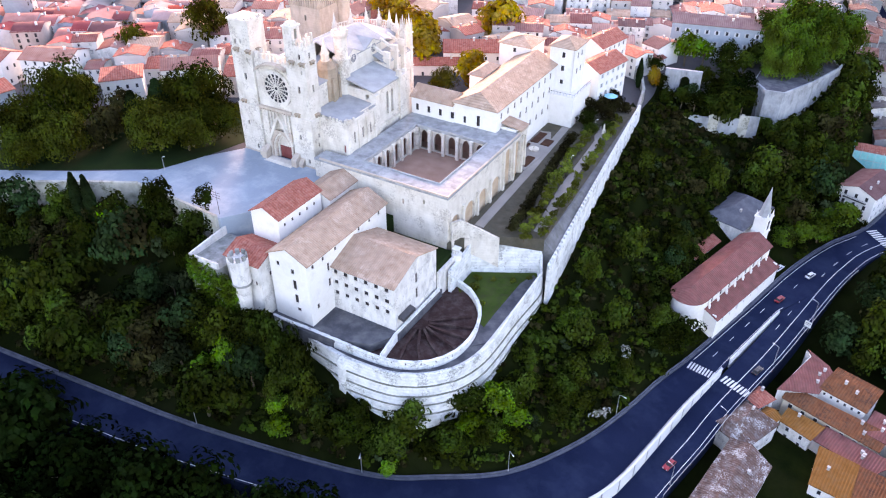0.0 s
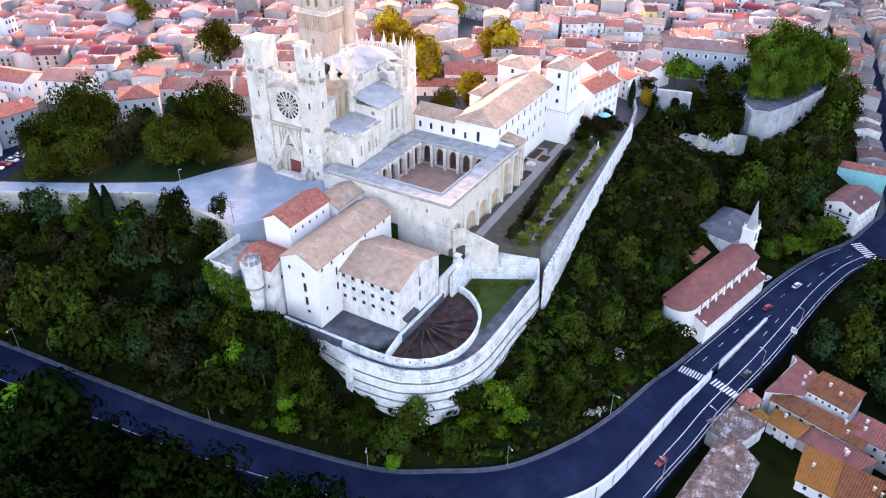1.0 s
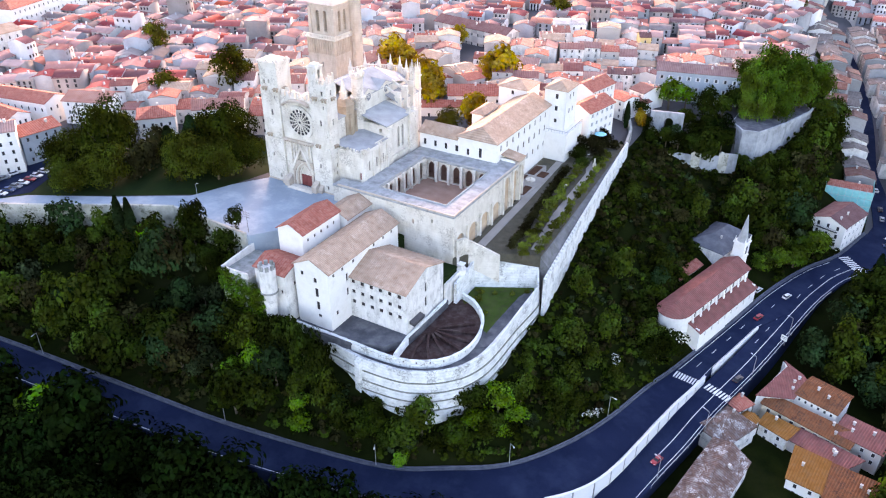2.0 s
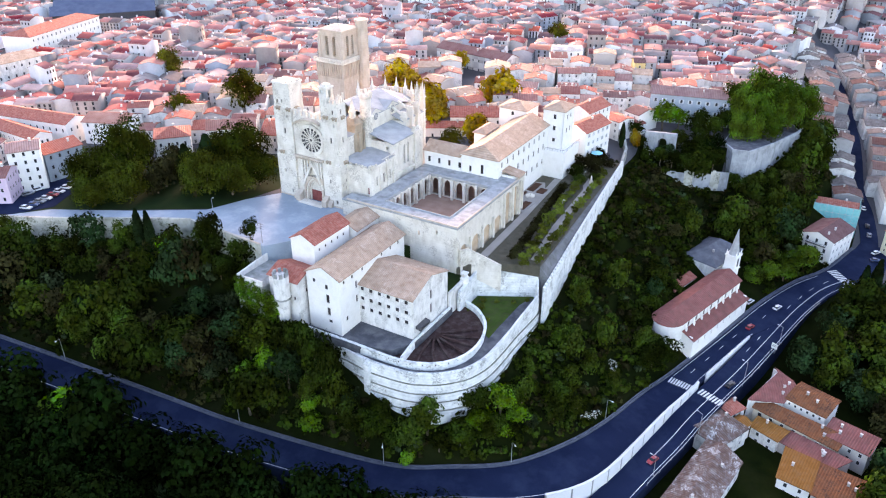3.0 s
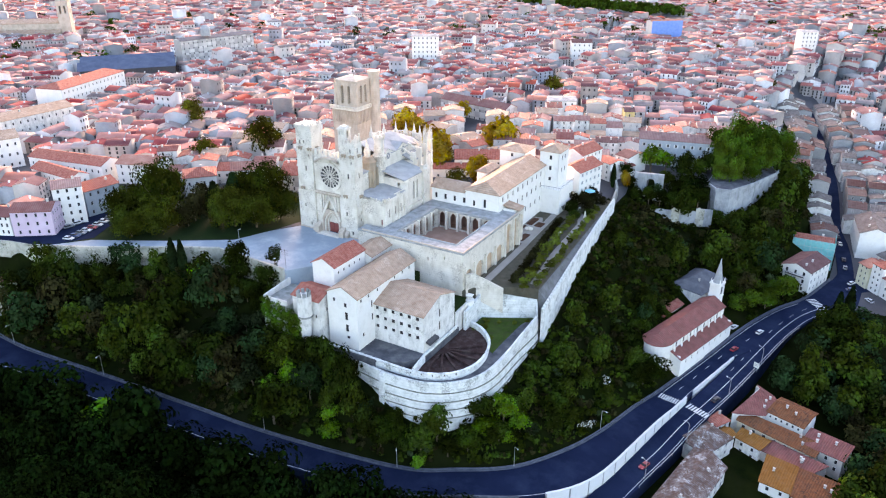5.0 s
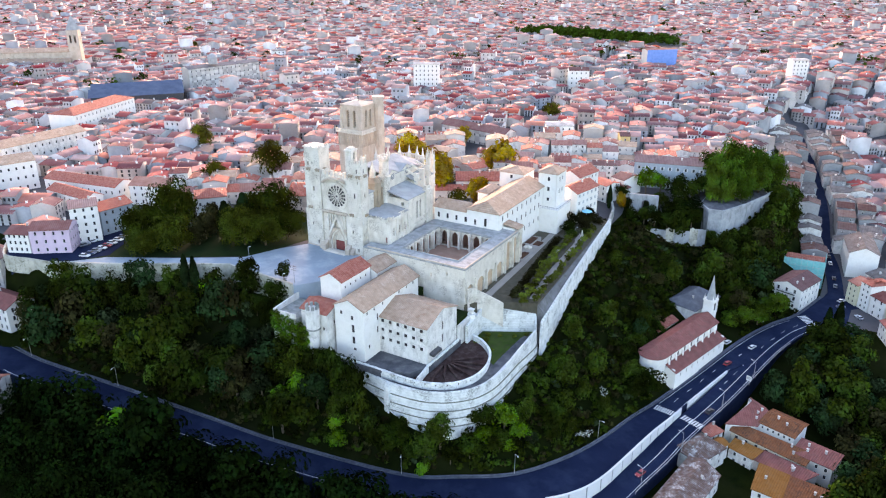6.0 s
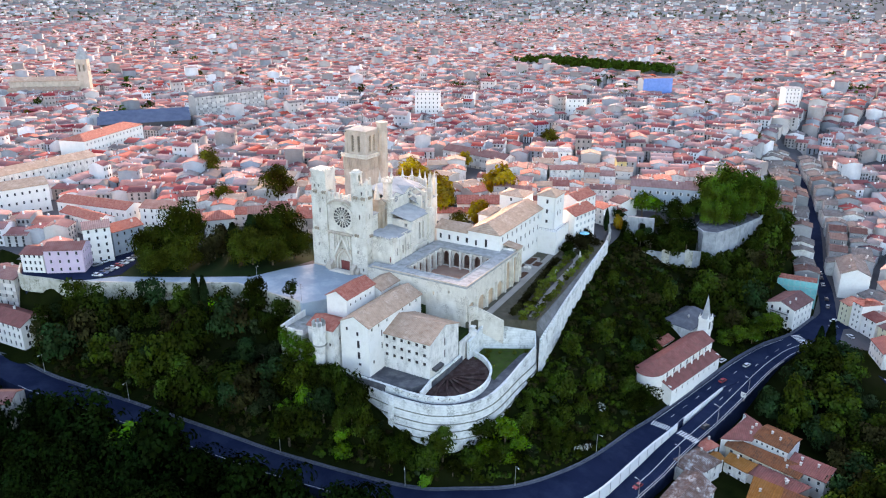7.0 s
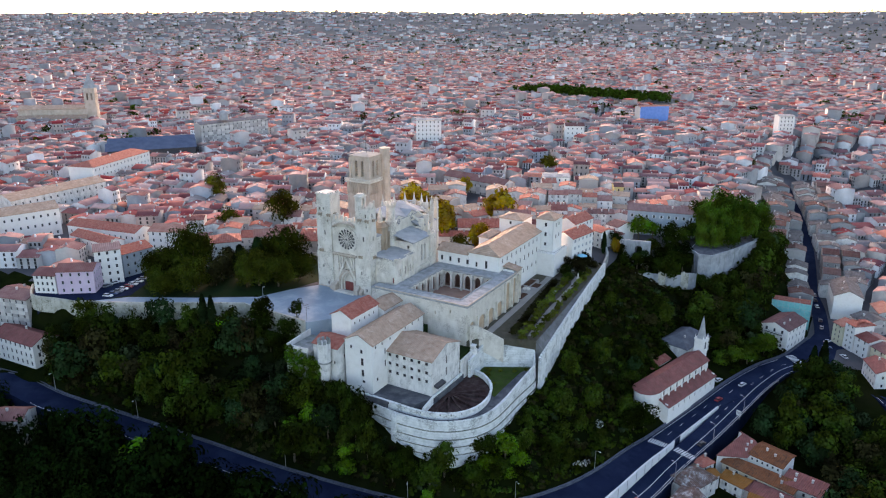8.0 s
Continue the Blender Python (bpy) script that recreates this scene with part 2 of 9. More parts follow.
M["concrete"] = surface("concrete", (0.56, 0.57, 0.58), (0.76, 0.77, 0.78), 0.2, 3.0, 0.85, 0.1, stain=(0.56, 0.56, 0.54), stain_scale=0.2)
M["kerb"] = surface("kerb", (0.055, 0.062, 0.085), (0.14, 0.15, 0.18), 0.5, 4.0, 0.95, 0.1)
# soil taken down to near-black, the deep shade under the canopy included
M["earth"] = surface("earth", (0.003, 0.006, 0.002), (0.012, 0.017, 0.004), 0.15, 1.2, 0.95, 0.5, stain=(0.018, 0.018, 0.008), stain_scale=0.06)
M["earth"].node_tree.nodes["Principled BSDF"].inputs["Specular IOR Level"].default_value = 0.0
M["town_floor"] = surface("town_floor", (0.05, 0.05, 0.055), (0.11, 0.105, 0.11), 0.05, 1.0, 0.95, 0.1)
# very dark green; on the lawn it includes the shade of the trees
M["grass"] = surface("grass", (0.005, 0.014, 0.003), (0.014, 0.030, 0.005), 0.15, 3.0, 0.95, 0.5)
M["brown_yard"] = surface("brown_yard", (0.028, 0.014, 0.013), (0.075, 0.042, 0.038), 0.3, 3.0, 0.95, 0.4, stain=(0.14, 0.11, 0.10), stain_scale=0.4)
M["gravel"] = surface("gravel", (0.24, 0.22, 0.20), (0.36, 0.33, 0.30), 0.2, 6.0, 0.95, 0.2)
M["court_floor"] = surface("court_floor", (0.28, 0.16, 0.115), (0.46, 0.29, 0.22), 0.2, 4.0, 0.95, 0.2)
M["dark_glass"] = surface("dark_glass", (0.012, 0.013, 0.016), (0.03, 0.032, 0.036), 1.0, 4.0, 0.4, 0.0)
M["dark_glass"].node_tree.nodes["Principled BSDF"].inputs["Specular IOR Level"].default_value = 0.25
M["grey_glass"] = surface("grey_glass", (0.10, 0.11, 0.13), (0.2, 0.21, 0.24), 1.0, 4.0, 0.4, 0.0)
M["wood_dark"] = surface("wood_dark", (0.06, 0.035, 0.025), (0.13, 0.07, 0.05), 1.0, 8.0, 0.6, 0.2)
M["red_door"] = surface("red_door", (0.16, 0.03, 0.03), (0.26, 0.06, 0.05), 1.0, 8.0, 0.6, 0.1)
M["shutter"] = surface("shutter", (0.45, 0.46, 0.46), (0.62, 0.63, 0.62), 1.0, 6.0, 0.6, 0.0, spread=0.3)
M["metal_grey"] = surface("metal_grey", (0.35, 0.36, 0.37), (0.5, 0.51, 0.52), 1.0, 6.0, 0.45, 0.0, metal=0.6)
M["metal_dark"] = surface("metal_dark", (0.03, 0.03, 0.035), (0.07, 0.07, 0.075), 1.0, 6.0, 0.5, 0.0)
M["teal_net"] = surface("teal_net", (0.10, 0.40, 0.40), (0.22, 0.58, 0.58), 0.8, 5.0, 0.7, 0.1)
M["bark"] = surface("bark", (0.06, 0.045, 0.03), (0.14, 0.11, 0.08), 1.0, 6.0, 0.95, 0.4)


def leafy(name, low, high):
    m = surface(name, low, high, 0.25, 2.0, 0.75, 0.0, spread=0.16)
    n, l = m.node_tree.nodes, m.node_tree.links
    b = n["Principled BSDF"]
    # whole trees and patches differ in tone, from brownish to fresh green
    patch, info, geo = n.new("ShaderNodeTexNoise"), n.new("ShaderNodeObjectInfo"), n.new("ShaderNodeNewGeometry")
    patch.inputs["Scale"].default_value, patch.inputs["Detail"].default_value = 0.13, 1
    l.new(geo.outputs["Position"], patch.inputs["Vector"])
    tone = n.new("ShaderNodeHueSaturation")
    for slot, src, a0, a1, b0, b1 in (("Hue", patch.outputs[0], 0.3, 0.7, 0.462, 0.515), ("Value", info.outputs["Random"], 0, 1, 0.55, 1.4)):
        r = n.new("ShaderNodeMapRange")
        for k, v in ((1, a0), (2, a1), (3, b0), (4, b1)):
            r.inputs[k].default_value = v
        l.new(src, r.inputs[0])
        l.new(r.outputs[0], tone.inputs[slot])
    l.new(b.inputs["Base Color"].links[0].from_socket, tone.inputs["Color"])
    more, size = n.new("ShaderNodeHueSaturation"), n.new("ShaderNodeMapRange")
    size.inputs[1].default_value, size.inputs[2].default_value, size.inputs[3].default_value, size.inputs[4].default_value = 0.35, 0.68, 0.6, 1.6
    l.new(patch.outputs[0], size.inputs[0])
    l.new(size.outputs[0], more.inputs["Value"])
    l.new(tone.outputs[0], more.inputs["Color"])
    l.new(more.outputs[0], b.inputs["Base Color"])
    b.inputs["Specular IOR Level"].default_value = 0.0
    return m


M["leaf_dark"] = leafy("leaf_dark", (0.0052, 0.0092, 0.0018), (0.0162, 0.0257, 0.0037))
M["leaf_mid"] = leafy("leaf_mid", (0.0097, 0.0181, 0.0026), (0.0318, 0.0535, 0.0070))
M["leaf_light"] = leafy("leaf_light", (0.0292, 0.0810, 0.0050), (0.0745, 0.1771, 0.0121))
M["leaf_plane"] = leafy("leaf_plane", (0.0110, 0.0160, 0.0024), (0.0500, 0.0640, 0.0080))
M["leaf_olive"] = leafy("leaf_olive", (0.0240, 0.0230, 0.0030), (0.0950, 0.0880, 0.0090))
M["leaf_shrub"] = leafy("leaf_shrub", (0.0420, 0.0560, 0.0070), (0.1000, 0.1260, 0.0190))
M["leaf_park"] = leafy("leaf_park", (0.0190, 0.0440, 0.0050), (0.0620, 0.1150, 0.0120))
M["slate"] = surface("slate", (0.07, 0.075, 0.09), (0.15, 0.155, 0.175), 0.4, 2.0, 0.9, 0.2)
M["court_grass"] = surface("court_grass", (0.025, 0.055, 0.008), (0.065, 0.10, 0.02), 0.3, 2.0, 0.95, 0.5, stain=(0.06, 0.05, 0.03), stain_scale=0.4)
# reddish brown, darkened to hold the shade inside the arcades
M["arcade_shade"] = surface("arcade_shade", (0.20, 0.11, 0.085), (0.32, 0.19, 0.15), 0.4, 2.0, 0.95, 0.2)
# leaf colour darkened to imitate lens vignetting, not a darker species
M["leaf_dimmed"] = leafy("leaf_dimmed", (0.0013, 0.0040, 0.0012), (0.0058, 0.0128, 0.0024))
M["garden_soil"] = surface("garden_soil", (0.055, 0.050, 0.034), (0.12, 0.11, 0.085), 0.4, 2.0, 0.95, 0.4, stain=(0.09, 0.07, 0.045), stain_scale=0.3)
M["leaf_gold"] = leafy("leaf_gold", (0.1700, 0.1150, 0.0080), (0.3400, 0.2350, 0.0180))
M["leaf_grey"] = leafy("leaf_grey", (0.0120, 0.0203, 0.0075), (0.0300, 0.0465, 0.0195))
M["leaf_brown"] = leafy("leaf_brown", (0.0110, 0.0110, 0.0037), (0.0313, 0.0294, 0.0101))
M["leaf_deep"] = leafy("leaf_deep", (0.0048, 0.0123, 0.0048), (0.0152, 0.0324, 0.0104))
M["leaf_cypress"] = leafy("leaf_cypress", (0.0032, 0.0080, 0.0030), (0.0112, 0.0220, 0.0070))
M["blossom"] = surface("blossom", (0.45, 0.45, 0.4), (0.7, 0.7, 0.62), 1.0, 3.0, 0.8, 0.0)

# ---- building tools ----
def thing(name, label, category, m=None, group="", kind=""):
    ob = new(name)
    ob.empty_display_size = 0.5
    if m is not None:
        ob.matrix_world = m
    return tagged(ob, label, category, group, kind)


def mesh_of(name, bm, *mats):
    bmesh.ops.recalc_face_normals(bm, faces=bm.faces)
    me = bpy.data.meshes.new(name)
    bm.to_mesh(me)
    bm.free()
    for m in mats:
        me.materials.append(M[m] if isinstance(m, str) else m)
    return me


def part(name, bm, material, parent=None, label="", at=None):
    me = bm if isinstance(bm, bpy.types.Mesh) else mesh_of(name, bm, material)
    ob = new(name, me)
    ob.parent = parent
    if at is not None:
        ob.matrix_basis = at
    if label:
        ob["label"] = label
    return ob


def structure(name, bm, material, label, category):
    return tagged(part(name, bm, material), label, category, kind="structure")


def quad(bm, *pts):
    return bm.faces.new([bm.verts.new(p) for p in pts])


def box(bm, x0, x1, y0, y1, z0, z1, taper=0.0):
    """A box; taper draws the top in on all sides."""
    t = taper
    a = [bm.verts.new(p) for p in ((x0, y0, z0), (x1, y0, z0), (x1, y1, z0), (x0, y1, z0))]
    b = [bm.verts.new(p) for p in ((x0 + t, y0 + t, z1), (x1 - t, y0 + t, z1), (x1 - t, y1 - t, z1), (x0 + t, y1 - t, z1))]
    bm.faces.new(a[::-1]), bm.faces.new(b)
    for i in range(4):
        bm.faces.new((a[i], a[(i + 1) % 4], b[(i + 1) % 4], b[i]))


def prism(bm, ring, z0, z1, grow=0.0, at=None):
    """A polygon drawn upwards; grow widens the foot about the middle (a batter)."""
    cx = sum(p[0] for p in ring) / len(ring)
    cy = sum(p[1] for p in ring) / len(ring)
    foot = []
    for x, y in ring:
        d = math.hypot(x - cx, y - cy) or 1
        foot.append((x + (x - cx) / d * grow, y + (y - cy) / d * grow))
    z1s = z1 if isinstance(z1, (list, tuple)) else [z1] * len(ring)
    a = [bm.verts.new((*p, z0)) for p in foot]
    b = [bm.verts.new((*p, z)) for p, z in zip(ring, z1s)]
    bm.faces.new(a[::-1]), bm.faces.new(b)
    for i in range(len(ring)):
        j = (i + 1) % len(ring)
        bm.faces.new((a[i], a[j], b[j], b[i]))


def round_ring(cx, cy, r, n=24, a0=0.0, a1=360.0):
    full = abs(a1 - a0) >= 360
    return [(cx + r * math.cos(radians(a0 + (a1 - a0) * i / (n if full else n - 1))),
             cy + r * math.sin(radians(a0 + (a1 - a0) * i / (n if full else n - 1)))) for i in range(n)]


def drum(bm, cx, cy, r0, r1, z0, z1, n=20):
    a = [bm.verts.new((*p, z0)) for p in round_ring(cx, cy, r0, n)]
    b = [bm.verts.new((*p, z1)) for p in round_ring(cx, cy, max(r1, 0.02), n)]
    bm.faces.new(a[::-1]), bm.faces.new(b)
    for i in range(n):
        j = (i + 1) % n
        bm.faces.new((a[i], a[j], b[j], b[i]))


def ribbon(bm, line, half, z_down, side=None):
    """A solid band along (x, y, z) points: half its width to each side (or widths (left, right)), its foot z_down lower."""
    lo, hi = half if isinstance(half, tuple) else (half, half)
    rows = []
    for i, p in enumerate(line):
        a, b = line[max(i - 1, 0)], line[min(i + 1, len(line) - 1)]
        d = math.hypot(b[0] - a[0], b[1] - a[1])
        nx, ny = -(b[1] - a[1]) / d, (b[0] - a[0]) / d
        l, r = (p[0] + nx * lo, p[1] + ny * lo), (p[0] - nx * hi, p[1] - ny * hi)
        rows.append([bm.verts.new((*l, p[2])), bm.verts.new((*r, p[2])), bm.verts.new((*r, p[2] - z_down)), bm.verts.new((*l, p[2] - z_down))])
    for a, b in zip(rows, rows[1:]):
        for i in range(4):
            j = (i + 1) % 4
            bm.faces.new((a[i], a[j], b[j], b[i]))
    bm.faces.new(rows[0]), bm.faces.new(rows[-1][::-1])


def smooth_line(pts, step=3.0):
    """A Catmull-Rom line through the points, cut into even steps."""
    out = []
    P = [Vector(p) for p in pts]
    P = [P[0] * 2 - P[1], *P, P[-1] * 2 - P[-2]]
    for a, b, c, d in zip(P, P[1:], P[2:], P[3:]):
        n = max(1, int((c - b).length / step))
        for k in range(n):
            t = k / n
            out.append(tuple(0.5 * (2 * b + (c - a) * t + (2 * a - 5 * b + 4 * c - d) * t * t + (3 * b - a - 3 * c + d) * t ** 3)))
    return out + [tuple(P[-2])]


def arc_of(u0, u1, spring, style, n=8):
    """The line of an arch head from u0 to u1: round or pointed."""
    w, mid = u1 - u0, (u0 + u1) / 2
    pts = []
    for i in range(n + 1):
        k = i / n
        if style == "round":
            a = math.pi * (1 - k)
            pts.append((mid + w / 2 * math.cos(a), spring + w / 2 * math.sin(a)))
        else:
            r = w * 0.9
            if k <= 0.5:
                c = u0 + r
                a0, a1 = math.pi, math.pi - math.acos((c - mid) / r)
                a = a0 + (a1 - a0) * k * 2
            else:
                c = u1 - r
                a0, a1 = math.acos((mid - c) / r), 0
                a = a0 + (a1 - a0) * (k * 2 - 1)
            pts.append((c + r * math.cos(a), spring + r * math.sin(a)))
    return pts


def wall(bm, p0, p1, z0, z1, th, ops=()):
    """A wall from p0 to p1, its outer face on the right-hand side, with real openings (u0, u1, z0, z1[, 'round' or 'pointed']),
    u metres along it; for arches z1 is the crown."""
    p0, p1 = Vector(p0).to_2d(), Vector(p1).to_2d()
    L = (p1 - p0).length
    u = (p1 - p0) / L
    inw = Vector((-u.y, u.x)) * th
    rect = [(o[0], o[1], max(o[2], z0), min(o[3], z1 - 0.01)) for o in ops]
    us = sorted({0.0, L, *[v for r in rect for v in r[:2]]})
    zs = sorted({z0, z1, *[v for r in rect for v in r[2:]]})

    def at(uu, zz, deep):
        q = p0 + u * uu + (inw if deep else Vector((0, 0)))
        return (q.x, q.y, zz)

    def solid(i, j):
        if not (0 <= i < len(us) - 1 and 0 <= j < len(zs) - 1):
            return False
        cu, cz = (us[i] + us[i + 1]) / 2, (zs[j] + zs[j + 1]) / 2
        return not any(r[0] < cu < r[1] and r[2] < cz < r[3] for r in rect)

    for i in range(len(us) - 1):
        for j in range(len(zs) - 1):
            if not solid(i, j):
                continue
            a, b, c, d = us[i], us[i + 1], zs[j], zs[j + 1]
            quad(bm, at(a, c, 0), at(b, c, 0), at(b, d, 0), at(a, d, 0))
            quad(bm, at(b, c, 1), at(a, c, 1), at(a, d, 1), at(b, d, 1))
            if not solid(i - 1, j):
                quad(bm, at(a, c, 1), at(a, c, 0), at(a, d, 0), at(a, d, 1))
            if not solid(i + 1, j):
                quad(bm, at(b, c, 0), at(b, c, 1), at(b, d, 1), at(b, d, 0))
            if not solid(i, j - 1):
                quad(bm, at(a, c, 1), at(b, c, 1), at(b, c, 0), at(a, c, 0))
            if not solid(i, j + 1):
                quad(bm, at(a, d, 0), at(b, d, 0), at(b, d, 1), at(a, d, 1))
    for o in ops:
        if len(o) > 4:
            w = o[1] - o[0]
            rise = w / 2 if o[4] == "round" else math.sqrt(max((0.9 * w) ** 2 - (0.4 * w) ** 2, 0))
            top = min(o[3], z1 - 0.01)
            pts = arc_of(o[0], o[1], top - rise, o[4])
            for (a, b), (c, d) in zip(pts, pts[1:]):
                b, d = min(b, top), min(d, top)
                if c - a > 1e-4:
                    quad(bm, at(a, b, 0), at(c, d, 0), at(c, top, 0), at(a, top, 0))
                    quad(bm, at(c, d, 1), at(a, b, 1), at(a, top, 1), at(c, top, 1))
                    quad(bm, at(a, b, 1), at(c, d, 1), at(c, d, 0), at(a, b, 0))


def box_walls(bm, x0, x1, y0, y1, z0, z1, th=0.6, south=(), east=(), north=(), west=()):
    """Four walls with openings: south faces -y, east +x, north +y, west -x."""
    wall(bm, (x0, y0), (x1, y0), z0, z1, th, south)
    wall(bm, (x1, y0 + th), (x1, y1 - th), z0, z1, th, east)
    wall(bm, (x1, y1), (x0, y1), z0, z1, th, north)
    wall(bm, (x0, y1 - th), (x0, y0 + th), z0, z1, th, west)


def slab(bm, pts, thick):
    """A roof plane of some thickness through 3D corner points."""
    up = [bm.verts.new(p) for p in pts]
    dn = [bm.verts.new((p[0], p[1], p[2] - thick)) for p in pts]
    bm.faces.new(up), bm.faces.new(dn[::-1])
    for i in range(len(pts)):
        j = (i + 1) % len(pts)
        bm.faces.new((up[i], dn[i], dn[j], up[j]))


def gable(bm, w, d, ze, rise, over=0.5, thick=0.25):
    """A gable roof over w (along the ridge, x) by d, about the origin."""
    x, y = w / 2 + over * 0.6, d / 2 + over
    z0 = ze - rise * over / (d / 2)
    slab(bm, ((-x, -y, z0), (x, -y, z0), (x, 0, ze + rise), (-x, 0, ze + rise)), thick)
    slab(bm, ((-x, 0, ze + rise), (x, 0, ze + rise), (x, y, z0), (-x, y, z0)), thick)


def gable_ends(bm, w, d, ze, rise, th=0.4, only=(-1, 1)):
    for s in only:
        x = s * w / 2
        a = [bm.verts.new(p) for p in ((x, -d / 2, ze), (x, d / 2, ze), (x, 0, ze + rise - 0.27))]
        b = [bm.verts.new((v.co.x - s * th, v.co.y, v.co.z)) for v in a]
        bm.faces.new(a), bm.faces.new(b[::-1])
        for i in range(3):
            bm.faces.new((a[i], b[i], b[(i + 1) % 3], a[(i + 1) % 3]))


def hip(bm, w, d, ze, rise, over=0.5, thick=0.25, ends=(1, 1)):
    """A hipped roof over w (x) by d; ends says how far each end is hipped (0: gable)."""
    x, y = w / 2 + over, d / 2 + over
    r0, r1 = -x + ends[0] * y, x - ends[1] * y
    z1 = ze + rise
    slab(bm, ((-x, -y, ze), (x, -y, ze), (r1, 0, z1), (r0, 0, z1)), thick)
    slab(bm, ((x, y, ze), (-x, y, ze), (r0, 0, z1), (r1, 0, z1)), thick)
    if ends[1]:
        slab(bm, ((x, -y, ze), (x, y, ze), (r1, 0, z1)), thick)
    if ends[0]:
        slab(bm, ((-x, y, ze), (-x, -y, ze), (r0, 0, z1)), thick)


WINDOWS = {}


def window_mesh(w, h, kind):
    """Shared meshes for a window: its frame (or shutters) and its pane, about the middle of the sill, facing -y."""
    key = (round(w, 2), round(h, 2), kind)
    if key not in WINDOWS:
        f = bmesh.new()
        t = 0.05
        for a, b, c, d in ((-w / 2, -w / 2 + t, 0, h), (w / 2 - t, w / 2, 0, h), (-w / 2 + t, w / 2 - t, h - t, h), (-w / 2 + t, w / 2 - t, 0, t), (-t / 2, t / 2, t, h - t)):
            box(f, a, b, -0.05, 0.05, c, d)
        if kind == "shutters":
            for s in (-1, 1):
                box(f, min(s * w / 2, s * w), max(s * w / 2, s * w), -0.1, -0.03, 0, h)
        p = bmesh.new()
        box(p, -w / 2 + 0.02, w / 2 - 0.02, 0.0, 0.03, 0.02, h - 0.02)
        WINDOWS[key] = (mesh_of("window", f, "wood_dark"), mesh_of("pane", p, "dark_glass"))
    return WINDOWS[key]


def window(parent, x, y, z, turn, w=1.0, h=1.5, kind="plain"):
    """A window in a wall: turn 0 faces -y, 90 faces +x."""
    f, p = window_mesh(w, h, kind)
    ob = part("window", f, None, parent, at=pose(x, y, z, 0, 0, turn))
    part("pane", p, None, ob)
    return ob


PLAIN = {}


def framed(w, h, proud, wing=0.0):
    """One connected piece: a frame ring (with a shutter wing on each side, if any) round a sunk pane."""
    bm = bmesh.new()
    t = 0.1

    def ring(a, c, z0, z1, y):
        return [bm.verts.new(p) for p in ((-a, y, z0), (c, y, z0), (c, y, z1), (-a, y, z1))]

    o = w / 2 + wing
    loops = [ring(o, o, 0, h, 0.05), ring(o, o, 0, h, -0.05 if not wing else -proud), ring(w / 2 - t, w / 2 - t, t, h - t, -0.05 if not wing else -proud), ring(w / 2 - t, w / 2 - t, t, h - t, 0.0)]
    for p, q in zip(loops, loops[1:]):
        for i in range(4):
            j = (i + 1) % 4
            bm.faces.new((p[i], p[j], q[j], q[i]))
    n = len(bm.faces)
    bm.faces.new(loops[-1])
    bmesh.ops.recalc_face_normals(bm, faces=bm.faces)
    me = mesh_of("window", bm, "shutter", "dark_glass")
    me.polygons[n].material_index = 1
    return me


def plain_window(parent, x, y, z, turn, w=1.0, h=1.5, kind="plain"):
    """A window of a house farther off: frame and pane in one piece."""
    key = (round(w, 1), round(h, 1), kind)
    if key not in PLAIN:
        me = framed(w, h, 0.24 + 0.04 * (kind == "shutters"), w * 0.45 if kind == "shutters" else 0.0)
        PLAIN[key] = me
    return part("window", PLAIN[key], None, parent, at=pose(x, y, z, 0, 0, turn))


def row(n, a, b):
    return [a + (b - a) * (i + 0.5) / n for i in range(n)]

# ---- ground ----
# Foot of the walls that hold the hilltop (x, y, height outside), and the road below it.
HILL = [(-20000, -6800, -12), (-260, -75, -3.4), (-204, -54, -3.4), (-186, -60, -3.4), (-174, -68.5, -3.4), (-162, -66, -3.4), (-149, -62, -9), (-86, -27, -9), (-58, -28, -9), (-50, -40, -20), (-36, -42, -23),
        (-18, -40, -25.5), (-5, -40, -31), (6, -38, -33.5), (16, -30, -34), (21, -20, -33), (22, 12, -30), (20.5, 50, -21), (15, 113, -14),
        (18, 152, -14), (40, 158, -18), (57, 156, -24), (61, 158, -24), (74, 197, -10.8), (76, 240, -9), (68, 290, -8), (52, 340, -7), (40, 400, -5), (90, 520, -3), (2600, 1900, -12), (20000, 13000, -12), (20000, 20000, -12), (-20000, 20000, -12)]
ROAD_IN = [(-20000, -7200, -16), (-900, -330, -16), (-260, -128, -23), (-176, -92, -28), (-132, -86.5, -31.5), (-100, -80.5, -35), (-62, -74, -39), (-34, -67, -44), (6, -54.5, -49.6), (24, -45, -50),
           (38.5, -34, -50.6), (49, -17.5, -51.4), (56, -0.4, -52), (62, 21, -52.4), (67, 35.5, -52.5), (76.8, 68, -52), (85.6, 97, -50.9), (95, 119, -49.7), (105.5, 135.5, -48.5), (113.5, 160, -47.5), (111, 196, -45),
           (105, 217, -42), (100, 255, -37.5), (95, 283, -33.5), (84, 330, -27), (66, 395, -19), (64, 440, -14), (130, 560, -12.5), (2600, 2200, -12), (20000, 15000, -12)]
ROAD_POLY = np.array([(p[0], p[1]) for p in ROAD_IN] + [(20000, 20000), (-20000, 20000)])
PIT = np.array([(-62, -56), (-57, -34), (-45, -18), (-44, 3), (-44, 44), (-10, 70), (-6, 112), (30, 112), (34, -60)], float)  # hidden under the terraces
HILL_NP, ROAD_NP = np.array(HILL, float), np.array(ROAD_IN, float)


